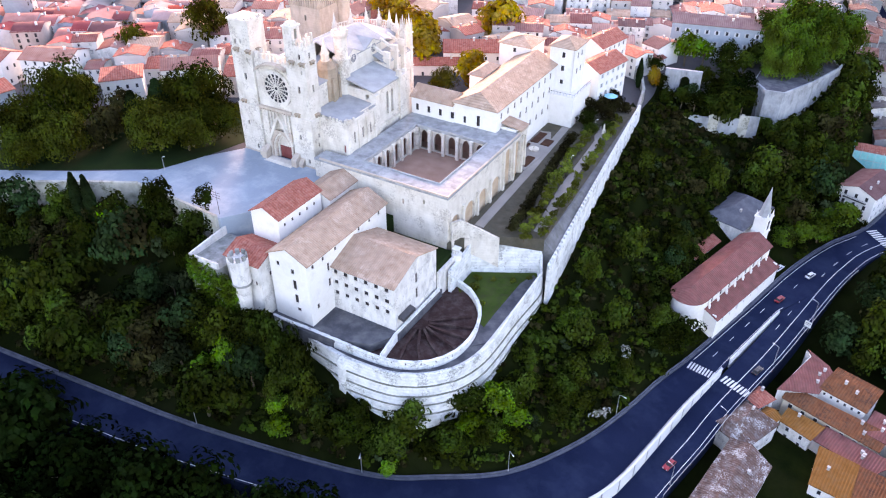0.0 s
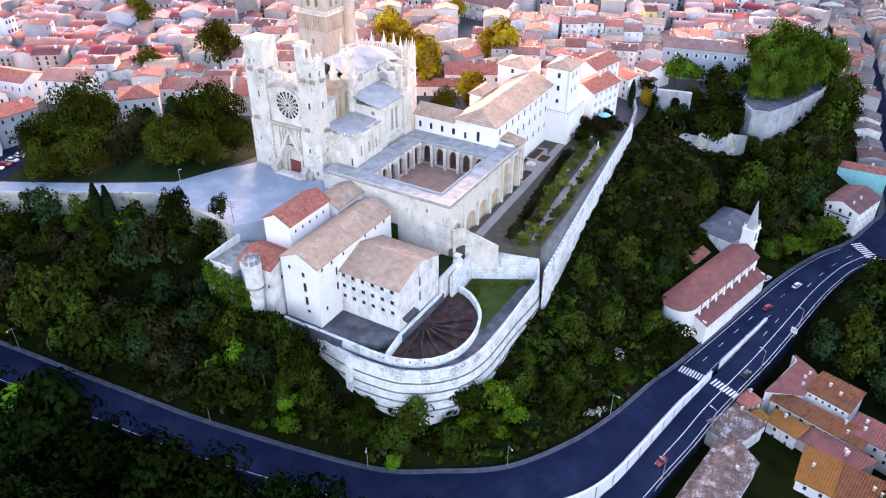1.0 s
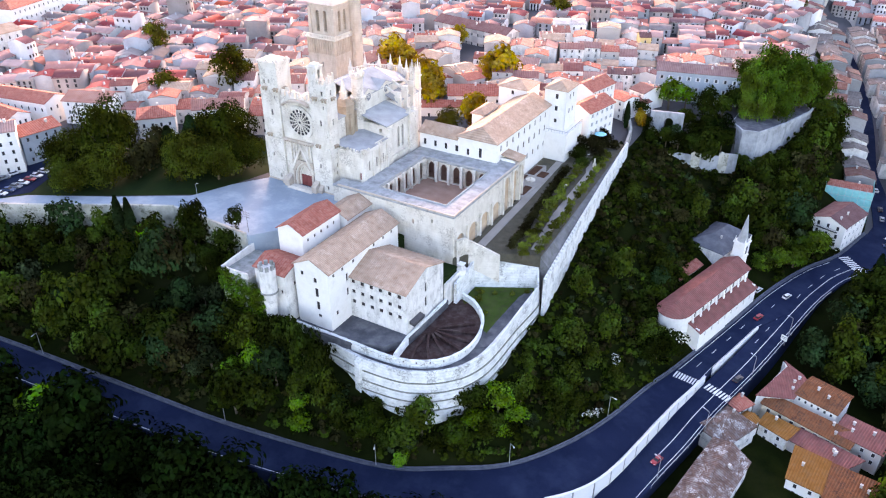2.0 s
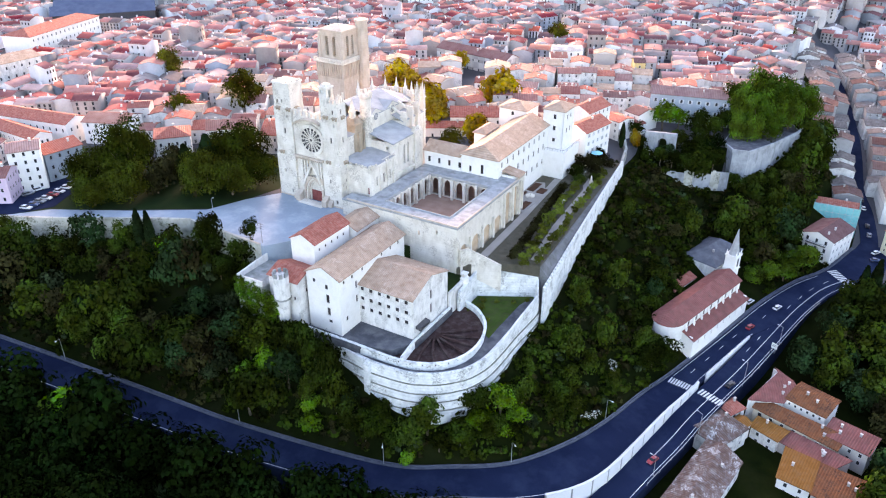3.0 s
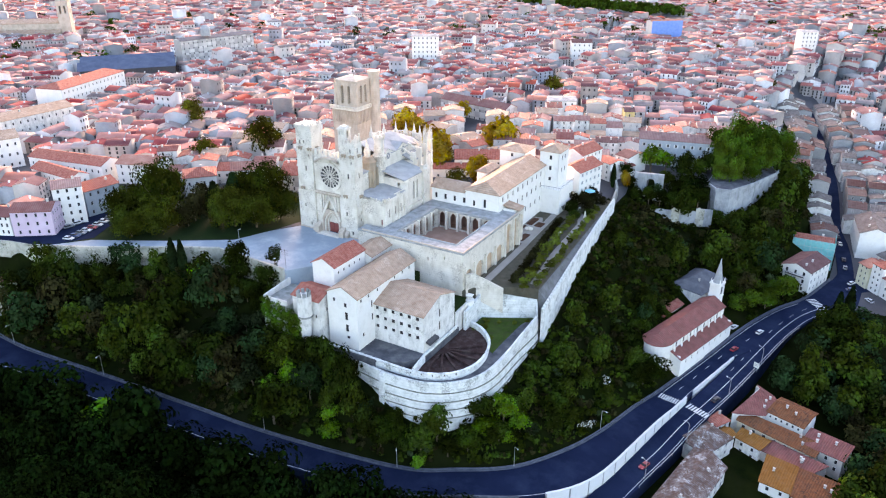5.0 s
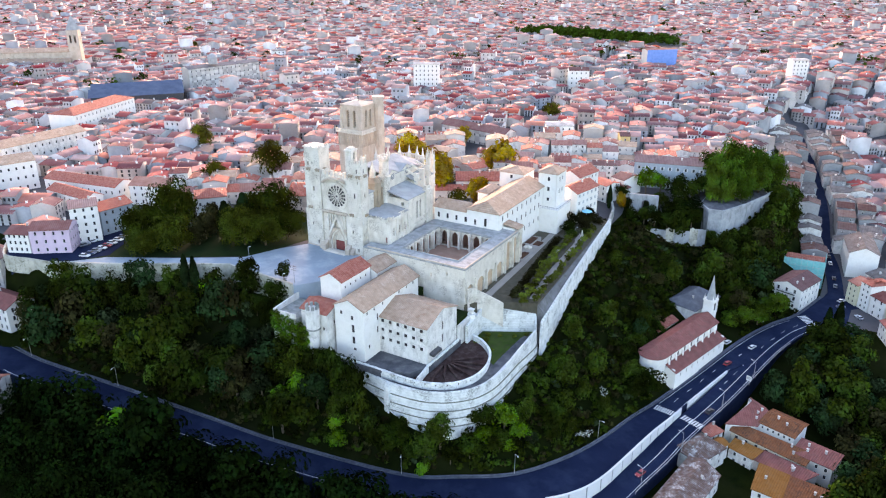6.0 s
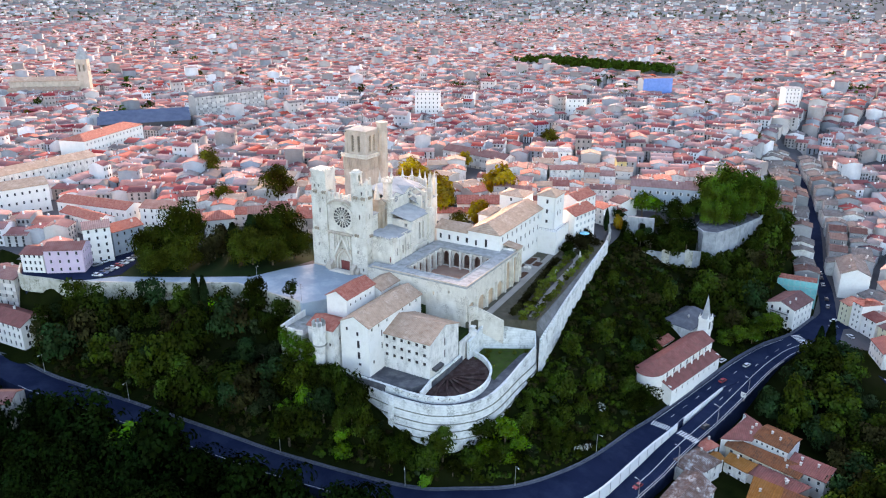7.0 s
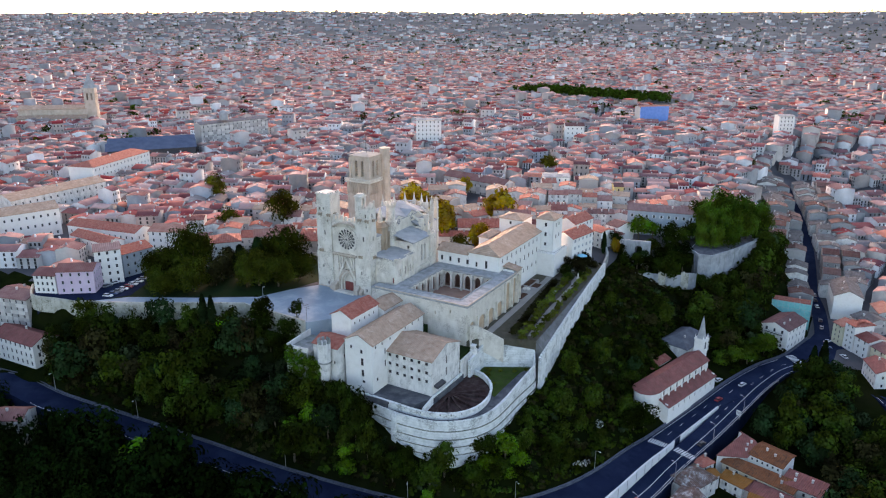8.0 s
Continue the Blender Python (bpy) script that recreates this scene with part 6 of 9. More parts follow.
ribbon(bm, [(0.5, 1.0, -5.2), (1.6, 4.6, -5.8), (6, 8.0, -9.2), (11.2, 10.6, -12.4)], 0.45, 10)
part("ramp_wall", bm, "limestone", cloister)
for y in (8.4, 17.1, 25.3, 33.8, 40.8, 46.8):
    bm = bmesh.new()
    box(bm, 0.0, 0.8, y - 0.5, y + 0.5, -14, -3.2 if y < 33 else 2.6, 0.08)
    part("buttress", bm, "limestone", cloister)

bm = bmesh.new()
box_walls(bm, -6.7, -1.3, 45.4, 51.0, -6, 4.2, 0.5)
part("lean_to_wall", bm, "plaster", cloister)
bm = bmesh.new()
slab(bm, ((-6.75, 45.3, 5.6), (0.3, 45.3, 4.4), (0.3, 51.4, 4.4), (-6.75, 51.4, 5.6)), 0.25)
part("lean_to_roof", bm, "tan_tile", cloister, "tan tile lean-to roof at the end of the terrace")

# ---- bishop's palace ----
block("bishops_wing", "long cream bishop's palace wing with tan tile roof", "palace", -22.4, -6.8, 42, 88, -12, 10.6, 3.8, "plaster", "tan_tile", "y",
      east=storeys((6.6,), 9, 1.0, 44, 1.1, 2.2) + storeys((1.2,), 9, 1.0, 44, 1.2, 2.4) + storeys((-5,), 6, 14, 44, 1.2, 2.2), south=[(3.2, 4.2, 4.0, 6.4), (8, 9.2, 4.0, 7.6)], hip_ends=(0.45, 0))
block("cloister_range", "low cream palace range facing the cloister terrace", "palace", -38.0, -22.3, 41.6, 50.6, -6, 9.6, 2.6, "plaster", "tan_tile", "x", south=[(1.6 + 4.4 * k, 2.7 + 4.4 * k, 4.6, 6.9) for k in range(4)])
block("palace_annex", "small palace annex with hipped tan roof", "palace", -27.5, -22.5, 62, 74, -6, 11.8, 1.6, "plaster", "tan_tile", "y", hip_ends=(1, 1))
block("palace_pavilion", "square palace pavilion with hipped tan roof", "palace", -29.5, -17, 88.1, 100, -8, 14.6, 2.0, "plaster", "tan_tile", "y", hip_ends=(1, 1), south=[(5, 6.2, 11.8, 13.4)])
tower = block("bishops_tower", "tall cream palace tower with pyramidal tile roof", "tower", -9.6, -0.4, 88.3, 99.5, -14, 17.0, 2.4, "plaster", "tan_tile", "y",
      south=[(4, 5.2, 13.2, 15.2), (4, 5.2, 8.4, 10.4), (4, 5.2, 3.6, 5.2), (7, 8.4, -4.8, -1.2)], east=[(3, 4.2, 12.8, 14.8), (6.5, 7.7, 12.8, 14.8), (3, 4.2, 7.0, 9.2), (6.5, 7.7, 7.0, 9.2)], hip_ends=(1, 1))
bm = bmesh.new()
box(bm, -11, 2.2, 84.5, 88.2, -14, 1.0)
box(bm, -0.3, 2.2, 88.2, 101, -14, 1.0)
structure("tower_terrace", bm, "plaster", "pale raised terrace round the palace tower", "terrace")
bm = bmesh.new()
ribbon(bm, [(-11, 84.6, 2.1), (2.1, 84.6, 2.1), (2.1, 101, 2.1)], 0.05, 0.08)
for k in range(24):
    t = k / 23
    x, y = (-11 + 13.1 * t * 2, 84.6) if t < 0.5 else (2.1, 84.6 + 16.4 * (t - 0.5) * 2)
    box(bm, x - 0.03, x + 0.03, y - 0.03, y + 0.03, 1.0, 2.05)
tagged(part("terrace_railing", bm, "metal_dark"), "dark iron railing on the palace terrace", "railing")

# ---- single houses near the walls ----
def house(label, x, y, z0, turn, w, d, h, rise, wall_mat="house_wall", roof_mat="house_tile", floors=3, south=3, east=2, north=0, west=0, hips=None, name="house", category="house", win=(1.0, 1.6), kind="plain", group="", chimneys=1, over=0.5):
    """A house of w by d with its foot at z0, turned about the vertical: real window openings floor by floor on each side."""
    ob = thing(name, label, category, pose(x, y, z0, 0, 0, turn), group)
    fh = h / floors
    sets = []
    for n, L in ((south, w), (east, d - 0.8), (north, w), (west, d - 0.8)):
        sets.append([(u - win[0] / 2, u + win[0] / 2, f * fh + 0.9, f * fh + 0.9 + min(win[1], fh - 1.2)) for f in range(floors) for u in row(n, 0.6, L - 0.6)] if n else [])
    bm = bmesh.new()
    wall(bm, (-w / 2, -d / 2), (w / 2, -d / 2), -6, h, 0.4, sets[0])
    wall(bm, (w / 2, -d / 2 + 0.4), (w / 2, d / 2 - 0.4), -6, h, 0.4, sets[1])
    wall(bm, (w / 2, d / 2), (-w / 2, d / 2), -6, h, 0.4, sets[2])
    wall(bm, (-w / 2, d / 2 - 0.4), (-w / 2, -d / 2 + 0.4), -6, h, 0.4, sets[3])
    gable_ends(bm, w, d, h, rise, only=[s for s, k in zip((-1, 1), hips or (0, 0)) if not k])
    part("wall", bm, wall_mat, ob)
    bm = bmesh.new()
    if hips:
        hip(bm, w, d, h, rise, over, ends=hips)
    else:
        gable(bm, w, d, h, rise, over)
    part("roof", bm, roof_mat, ob)
    for k, ops in enumerate(sets):
        L = w if k % 2 == 0 else d - 0.8
        for o in ops:
            s = (o[0] + o[1]) / 2 - L / 2
            px, py = ((s, -d / 2 + 0.22), (w / 2 - 0.22, s), (-s, d / 2 - 0.22), (-w / 2 + 0.22, -s))[k]
            plain_window(ob, px, py, o[2], 90 * k, o[1] - o[0], o[3] - o[2], kind)
    rng = random.Random(int(x * 7 + y * 13))
    for k in range(chimneys):
        cx, cy = rng.uniform(-w / 2 + 1, w / 2 - 1), rng.uniform(-d / 4, d / 4)
        top = h + rise * (1 - abs(cy) / (d / 2))
        bm = bmesh.new()
        box(bm, cx - 0.4, cx + 0.4, cy - 0.3, cy + 0.3, top - 0.8, top + 1.0)
        box(bm, cx - 0.48, cx + 0.48, cy - 0.38, cy + 0.38, top + 1.0, top + 1.12)
        part("chimney", bm, "house_wall", ob)
    return ob


# chapel below the rampart
chapel = thing("chapel", "white roadside church with dull red tile roofs and small spire", "church", pose(66.6, 69.5, -51, 0, 0, 74.3))
NL, NW = 44.0, 10.5
bm = bmesh.new()
up = [(u - 0.7, u + 0.7, 8.9, 11.4, "round") for u in row(7, 3, NL - 3)]
wall(bm, (-NL / 2, -NW / 2), (NL / 2, -NW / 2), -4, 12.8, 0.6, up)
wall(bm, (NL / 2, -NW / 2 + 0.6), (NL / 2, NW / 2 - 0.6), -4, 12.8, 0.6, [(3.2, 6.0, 3, 9, "round")])
wall(bm, (NL / 2, NW / 2), (-NL / 2, NW / 2), -4, 12.8, 0.6)
gable_ends(bm, NL, NW, 12.8, 2.8)
part("nave_wall", bm, "plaster", chapel)
bm = bmesh.new()
prism(bm, [(-NL / 2 + 0.5, -NW / 2)] + [(-NL / 2 + 5.2 * math.cos(radians(a)), 5.2 * math.sin(radians(a))) for a in range(262, 90, -15)] + [(-NL / 2 + 0.5, NW / 2)], -4, 12.6)
part("apse", bm, "plaster", chapel)
bm = bmesh.new()
gable(bm, NL, NW, 12.8, 2.8, 0.6)
tip = (-NL / 2 + 0.2, 0, 15.6)
arc = [(-NL / 2 + 5.9 * math.cos(radians(a)), 5.9 * math.sin(radians(a)), 12.6) for a in range(270, 89, -20)]
for a, b in zip(arc, arc[1:]):
    slab(bm, (a, b, tip), 0.2)
part("nave_roof", bm, "church_tile", chapel)
bm = bmesh.new()
wall(bm, (-NL / 2 + 2, -NW / 2 - 4.6), (NL / 2 - 1, -NW / 2 - 4.6), -4, 6.6, 0.5, [(u - 0.4, u + 0.4, 3.2, 5.2) for u in row(8, 2, NL - 5)])
wall(bm, (NL / 2 - 1, -NW / 2 - 4.1), (NL / 2 - 1, -NW / 2), -4, 7.6, 0.5)
wall(bm, (-NL / 2 + 2, -NW / 2), (-NL / 2 + 2, -NW / 2 - 4.1), -4, 7.6, 0.5)
part("aisle_wall", bm, "plaster", chapel)
bm = bmesh.new()
slab(bm, ((-NL / 2 + 1.5, -NW / 2 - 5.1, 6.6), (NL / 2 - 0.5, -NW / 2 - 5.1, 6.6), (NL / 2 - 0.5, -NW / 2 + 0.1, 8.8), (-NL / 2 + 1.5, -NW / 2 + 0.1, 8.8)), 0.25)
part("aisle_roof", bm, "church_tile", chapel)
for u in row(7, 3, NL - 3):
    window(chapel, u - NL / 2, -NW / 2 + 0.3, 8.9, 0, 1.4, 2.4)
for u in row(8, 2, NL - 5):
    window(chapel, u - NL / 2 + 2, -NW / 2 - 4.3, 3.2, 0, 0.8, 2.0)
for u in row(8, 0.5, NL - 0.5):
    bm = bmesh.new()
    slab(bm, ((u - NL / 2 - 0.3, -NW / 2 - 1.0, 9.4), (u - NL / 2 + 0.3, -NW / 2 - 1.0, 9.4), (u - NL / 2 + 0.3, -NW / 2, 12.4), (u - NL / 2 - 0.3, -NW / 2, 12.4)), 2.2)
    part("buttress", bm, "plaster", chapel)
bm = bmesh.new()
BX, BY = NL / 2 + 5.0, 1.6
box(bm, NL / 2 + 0.0, BX - 2.0, BY - 3.0, BY + 3.0, -4, 11.4)
box(bm, BX - 2.2, BX + 2.2, BY - 2.2, BY + 2.2, -4, 19.4)
box(bm, BX - 2.5, BX + 2.5, BY - 2.5, BY + 2.5, 13.4, 13.9)
box(bm, BX - 2.5, BX + 2.5, BY - 2.5, BY + 2.5, 19.2, 19.8)
part("belfry", bm, "plaster", chapel)
for sx, sy in ((1, 0), (0, -1)):
    bm = bmesh.new()
    cx, cy = BX + sx * 2.2, BY + sy * 2.2
    box(bm, cx - (0.06 if sx else 0.6), cx + (0.06 if sx else 0.6), cy - (0.06 if sy else 0.6), cy + (0.06 if sy else 0.6), 14.8, 18.2)
    part("belfry_opening", bm, "metal_dark", chapel, "dark louvred belfry opening")
bm = bmesh.new()
drum(bm, BX, BY, 2.1, 0.05, 19.8, 31.0, 8)
part("spire", bm, "lead", chapel, "slender pale grey stone spire")
for a in range(4):
    bm = bmesh.new()
    x, y = BX + 2.0 * (1 if a % 2 else -1), BY + 2.0 * (1 if a > 1 else -1)
    drum(bm, x, y, 0.4, 0.02, 19.7, 22.2, 6)
    part("corner_pinnacle", bm, "plaster", chapel)
house("grey-roofed parish house behind the church", 63.0, 104.5, -50, 74, 22, 15, 13.0, 4.4, "grey_plaster", "slate", 2, 3, 2, hips=(0.8, 0.8))
house("low lean building with dull red roof beside the church", 56, 80, -47, 74, 16, 6, 6.5, 1.2, "grey_plaster", "red_tile", 1, 3, 1)

# houses below the lower road
G = "old houses beside the lower road"
def old_house(label, sw, se, ne, nw, base, wall_mat, roof_mat, south=0, west=0, floors=2, back=0.0, win=(1.1, 1.6), chimneys=1):
    """An old house of uneven plan under one slope of tiles (corners with their heights); back adds a second slope behind the ridge."""
    mid = Vector(((sw[0] + ne[0]) / 2, (sw[1] + ne[1]) / 2, base))
    turn = math.degrees(math.atan2(se[1] - sw[1], se[0] - sw[0]))
    ob = thing("house", label, "house", pose(*mid, 0, 0, turn), G)
    inv = pose(*mid, 0, 0, turn).inverted()
    ring = [inv @ Vector(p) for p in (sw, se, ne, nw)]
    bm = bmesh.new()
    prism(bm, [(p.x, p.y) for p in ring], -4, [p.z - 0.2 for p in ring])
    if back:
        far = [(ring[2].x, ring[2].y + back), (ring[3].x, ring[3].y + back)]
        prism(bm, [(ring[3].x, ring[3].y + 0.01), (ring[2].x, ring[2].y + 0.01), *far], -4, [ring[3].z - 0.2, ring[2].z - 0.2, ring[2].z - 0.2 - back * 0.25, ring[3].z - 0.2 - back * 0.25])
    part("wall", bm, wall_mat, ob)
    c = sum(ring, Vector()) / 4
    out = [Vector((p.x + 0.5 * (1 if p.x > c.x else -1), p.y + 0.5 * (1 if p.y > c.y else -1), p.z)) for p in ring]
    if back:
        out[2].y, out[3].y = ring[2].y, ring[3].y
    bm = bmesh.new()
    slab(bm, [tuple(p + Vector((0, 0, 0.1))) for p in out], 0.28)
    if back:
        slab(bm, [(out[3].x, out[3].y, out[3].z + 0.1), (out[2].x, out[2].y, out[2].z + 0.1), (out[2].x, out[2].y + back + 0.5, out[2].z - 0.25 * back), (out[3].x, out[3].y + back + 0.5, out[3].z - 0.25 * back)], 0.28)
    part("roof", bm, roof_mat, ob)
    for n, a, b, t in ((south, ring[0], ring[1], 0), (west, ring[3], ring[0], None)):
        if not n:
            continue
        d = (b - a).to_2d()
        L, d = d.length, d.normalized()
        ang = math.degrees(math.atan2(d.y, d.x))
        for f in range(floors):
            for u in row(n, 0.5, L - 0.5):
                top = a.z + (b.z - a.z) * u / L
                z = top - 0.9 - win[1] - 2.9 * f
                plain_window(ob, a.x + d.x * u + d.y * 0.06, a.y + d.y * u - d.x * 0.06, z, ang, *win)
    q = random.Random(int(sw[0] * 3 + sw[1] * 7))
    for k in range(chimneys):
        u, v = q.uniform(0.15, 0.85), q.uniform(0.35, 0.9)
        p = ring[0].lerp(ring[1], u).lerp(ring[3].lerp(ring[2], u), v)
        bm = bmesh.new()
        box(bm, p.x - 0.35, p.x + 0.35, p.y - 0.3, p.y + 0.3, p.z - 0.3, p.z + 1.1)
        box(bm, p.x - 0.45, p.x + 0.45, p.y - 0.4, p.y + 0.4, p.z + 1.1, p.z + 1.25)
        part("chimney", bm, "house_wall", ob)
    return ob


old_house("pale house with dull pink-red tile slope", (93.3, 37.6, -54.2), (103.6, 41.4, -54.0), (106.2, 49.6, -51.9), (99.2, 54.6, -51.9), -66, "grey_plaster", "church_tile", 2, 3, 3, 4, chimneys=3)
old_house("white-walled house with brown-orange tile roof and small windows", (104.2, 43.6, -53.4), (117.0, 40.4, -54.0), (119.0, 46.6, -52.3), (106.6, 49.8, -51.8), -66, "plaster", "orange_tile", 6, 0, 1, 5, (0.8, 1.1), 2)
old_house("house with pinkish red tile slope and roof hatches", (117.4, 34.6, -56.2), (131.0, 31.2, -56.2), (133.2, 39.0, -54.6), (119.6, 42.4, -54.6), -66, "house_wall", "church_tile", 4, 0, 2, 0.0, chimneys=3)
old_house("long cream house with row of dark windows under orange-brown tiles", (95.6, 36.6, -56.0), (122.2, 30.0, -57.2), (124.2, 36.0, -55.6), (96.6, 40.8, -54.6), -66, "cream_plaster", "orange_tile", 7, 1, 2, 0.0, (1.3, 1.9), 2)
old_house("small grey house with ochre tile roof", (96.6, 29.6, -58.6), (105.2, 26.4, -58.6), (107.6, 31.6, -57.4), (97.8, 34.0, -57.4), -68, "grey_plaster", "ochre_tile", 2, 1, 2, 0.0, chimneys=1)
old_house("house with worn red tile slope between neighbours", (105.8, 27.6, -59.2), (122.0, 22.8, -59.2), (126.6, 27.4, -57.6), (108.2, 32.4, -57.8), -68, "house_wall", "church_tile", 3, 1, 2, 0.0, chimneys=3)
old_house("white house with broad ochre-orange tile roof", (108.0, 11.4, -60.0), (117.4, 10.2, -60.0), (118.0, 22.4, -58.0), (108.2, 24.0, -58.0), -69, "plaster", "ochre_tile", 2, 2, 2, 0.0, chimneys=1)
old_house("house with weathered red-brown tile roof", (118.0, 9.6, -60.2), (132.0, 7.0, -60.2), (133.0, 20.6, -58.2), (118.5, 22.2, -58.2), -69, "house_wall", "orange_tile", 3, 0, 2, 0.0, chimneys=2)
old_house("long low house with grey-brown lichen tile roof", (92.0, -24.0, -57.2), (97.2, 8.6, -57.0), (91.2, 11.2, -54.4), (85.0, -24.0, -54.4), -69, "grey_plaster", "lichen_tile", 6, 2, 2, 5.4, chimneys=2)
house("house with mottled brown hipped roof at the road's edge", 87.4, 20.5, -66, 66, 15, 12.0, 9.8, 3.0, "grey_plaster", "lichen_tile", 3, 3, 2, hips=(0.7, 0.6), group=G)
house("small house with ochre tile lean-to roof", 92.6, 26.2, -66, 66, 8, 4.5, 9.4, 0.9, "grey_plaster", "ochre_tile", 3, 2, 1, group=G, chimneys=0)
house("small house with bright red rounded roof beside the crossing", 88.8, 32.6, -66, 60, 6.6, 6.2, 10.6, 1.5, "grey_plaster", "red_tile", 3, 2, 1, hips=(0.9, 0.9), group=G)

# foot of the valley street
corner_house = house("white three-storey corner house with brown roof at the junction", 102.1, 150.2, -47.8, 71, 20, 14, 11.0, 2.6, "plaster", "house_tile", 3, 5, 0, west=3, chimneys=2, kind="plain", win=(1.2, 1.9))
for z in (3.9, 7.5):
    bm = bmesh.new()
    box(bm, -10.9, -10.0, -4.4, 4.4, z, z + 0.12)
    ribbon(bm, [(-10.85, -4.4, z + 1.1), (-10.85, 4.4, z + 1.1)], 0.03, 0.06)
    for k in range(15):
        box(bm, -10.88, -10.82, -4.4 + k * 0.63 - 0.02, -4.4 + k * 0.63 + 0.02, z, z + 1.05)
    part("balcony", bm, "metal_dark", corner_house, "dark iron balcony")
V = "houses along the valley street"
house("narrow pale yellow house with a row of shutters", 130.6, 164.0, -47.2, -48, 6.6, 12, 10.6, 1.8, "pale_yellow", "house_tile", 4, 2, 0, west=3, group=V, win=(0.9, 1.5), chimneys=1)
house("tall white house with red hipped roof", 135.6, 159.0, -47.4, -48, 6.6, 11, 13.6, 1.6, "plaster", "red_tile", 5, 2, 0, hips=(0.9, 0.9), group=V, win=(1.0, 1.3), chimneys=0)
house("white house with flat brown roof and dark garage", 141.8, 153.4, -47.6, -48, 9.0, 12, 9.6, 1.4, "plaster", "house_tile", 3, 2, 0, group=V, chimneys=1)
house("pale yellow house with brown roof", 149.0, 146.0, -48, -48, 9.0, 12, 9.0, 1.6, "pale_yellow", "house_tile", 3, 2, 2, group=V, chimneys=1)
house("white house with red-brown tile roof beside the road", 146.6, 126.4, -48.4, -68, 15, 10, 8.0, 2.0, "plaster", "church_tile", 2, 5, 2, group=V, chimneys=1)
house("large house with grey-brown roof and blank white gable", 126.4, 203.0, -46.0, 100, 25, 14, 14.0, 3.2, "plaster", "grey_tile", 4, 0, 0, north=7, group=V, chimneys=2)
house("low house with grey tile roof behind the street", 140.0, 182.0, -46.5, -48, 12, 14, 8.0, 1.8, "house_wall", "grey_tile", 2, 3, 2, group=V, chimneys=1)
house("house with brown tile roof behind the street", 147.0, 196.0, -46.0, 110, 14, 12, 9.0, 2.0, "house_wall", "house_tile", 3, 3, 2, west=2, group=V, chimneys=1)
sc = house("building wrapped in turquoise scaffold netting with red roof", 102.5, 176.0, -47.3, 4, 17.5, 11, 12.8, 2.0, "house_wall", "red_tile", 4, 0, 0)
bm = bmesh.new()
for a, b, c, d in ((-9.6, 9.6, -6.9, -6.82), (9.5, 9.58, -6.9, 6.5), (-9.58, -9.5, -6.9, 6.5)):
    box(bm, a, b, c, d, 0, 14.6)
part("scaffold_net", bm, "teal_net", sc, "turquoise scaffold netting")
for k in range(8):
    bm = bmesh.new()
    x = -9.4 + k * 18.8 / 7
    box(bm, x - 0.05, x + 0.05, -7.1, -7.0, 0, 15.4)
    part("scaffold_pole", bm, "metal_grey", sc)
for z in (4, 7.5, 11, 14.4):
    bm = bmesh.new()
    box(bm, -9.7, 9.7, -7.12, -6.95, z, z + 0.1)
    part("scaffold_ledger", bm, "metal_grey", sc)

# houses round the cathedral
house("long grey-blue town house with rows of pale shutters", 27, 187, -11, 13, 38, 13, 14.5, 2.6, "blue_plaster", "house_tile", 3, 9, 3, hips=(0, 0.8), win=(1.2, 1.8), kind="shutters", chimneys=4)
house("cream house with bright red roof beside the palace tower", 1.5, 112, -9.5, 78, 19, 11, 14.5, 2.6, "plaster", "red_tile", 4, 5, 3, win=(0.9, 1.6), kind="shutters")
house("cream house with slate-red roof", -6, 134, -9, 78, 18, 11, 15, 2.6, "plaster", "red_tile", 4, 5, 3)
house("pale house with deep red roof behind the palace", -48, 103, -4, 30, 24, 13, 9, 2.8, "plaster", "red_tile", 2, 5, 3, chimneys=2)
house("low pale house with deep red roof", -60, 88, -4, 30, 26, 8, 5.5, 1.6, "plaster", "red_tile", 1, 6, 2)
house("long building with pinkish roof and dormers", -98, 196, -4, -10, 50, 12, 10, 2.8, "house_wall", "house_tile", 2, 12, 3, chimneys=4)
# houses on the west side of the promenade
P = "houses by the promenade"
house("pink house with small pediment and white trim", -163.8, -54.0, -3, 36, 15.5, 11, 10.5, 2.0, "pink_plaster", "house_tile", 3, 4, 4, group=P)
house("tall cream apartment house with small balconies", -163.4, -39.6, -3, 56, 11, 12, 16.0, 1.6, "plaster", "house_tile", 5, 3, 3, group=P)
house("pale blue house with red tile roof", -164.5, -26.5, -3, 82, 15, 12, 11.5, 2.2, "blue_plaster", "red_tile", 3, 4, 3, group=P)
house("white house with yellow base beside the pink house", -174.6, -60.0, -3, 24, 10, 11, 8.5, 1.8, "plaster", "house_tile", 3, 4, 3, group=P)
house("long white school building with bright red roof", -210, -4, -3, 10, 44, 12, 10, 2.2, "plaster", "red_tile", 2, 12, 3, group=P, chimneys=0)
house("long wing with bright red tile roof", -201, -18, -3, -2, 30, 9, 9, 2.0, "plaster", "red_tile", 2, 8, 3, group=P, chimneys=0)
house("white house with hipped red roof behind the park", -142, 11, -3, 48, 14, 13, 9.5, 2.6, "plaster", "red_tile", 2, 4, 3, hips=(1, 1), group=P)
house("cream house with pinkish roof behind the park", -126, 29, -3, 42, 20, 11, 10.5, 2.2, "plaster", "house_tile", 3, 6, 3, group=P, chimneys=2)
house("pink-roofed low house near the cathedral", -104, 40, -3, 30, 22, 12, 8.5, 2.0, "house_wall", "red_tile", 2, 6, 3, group=P)
house("cream house with broad pinkish roof", -178, 10, -3, 22, 20, 14, 10, 2.2, "plaster", "house_tile", 3, 5, 3, group=P)
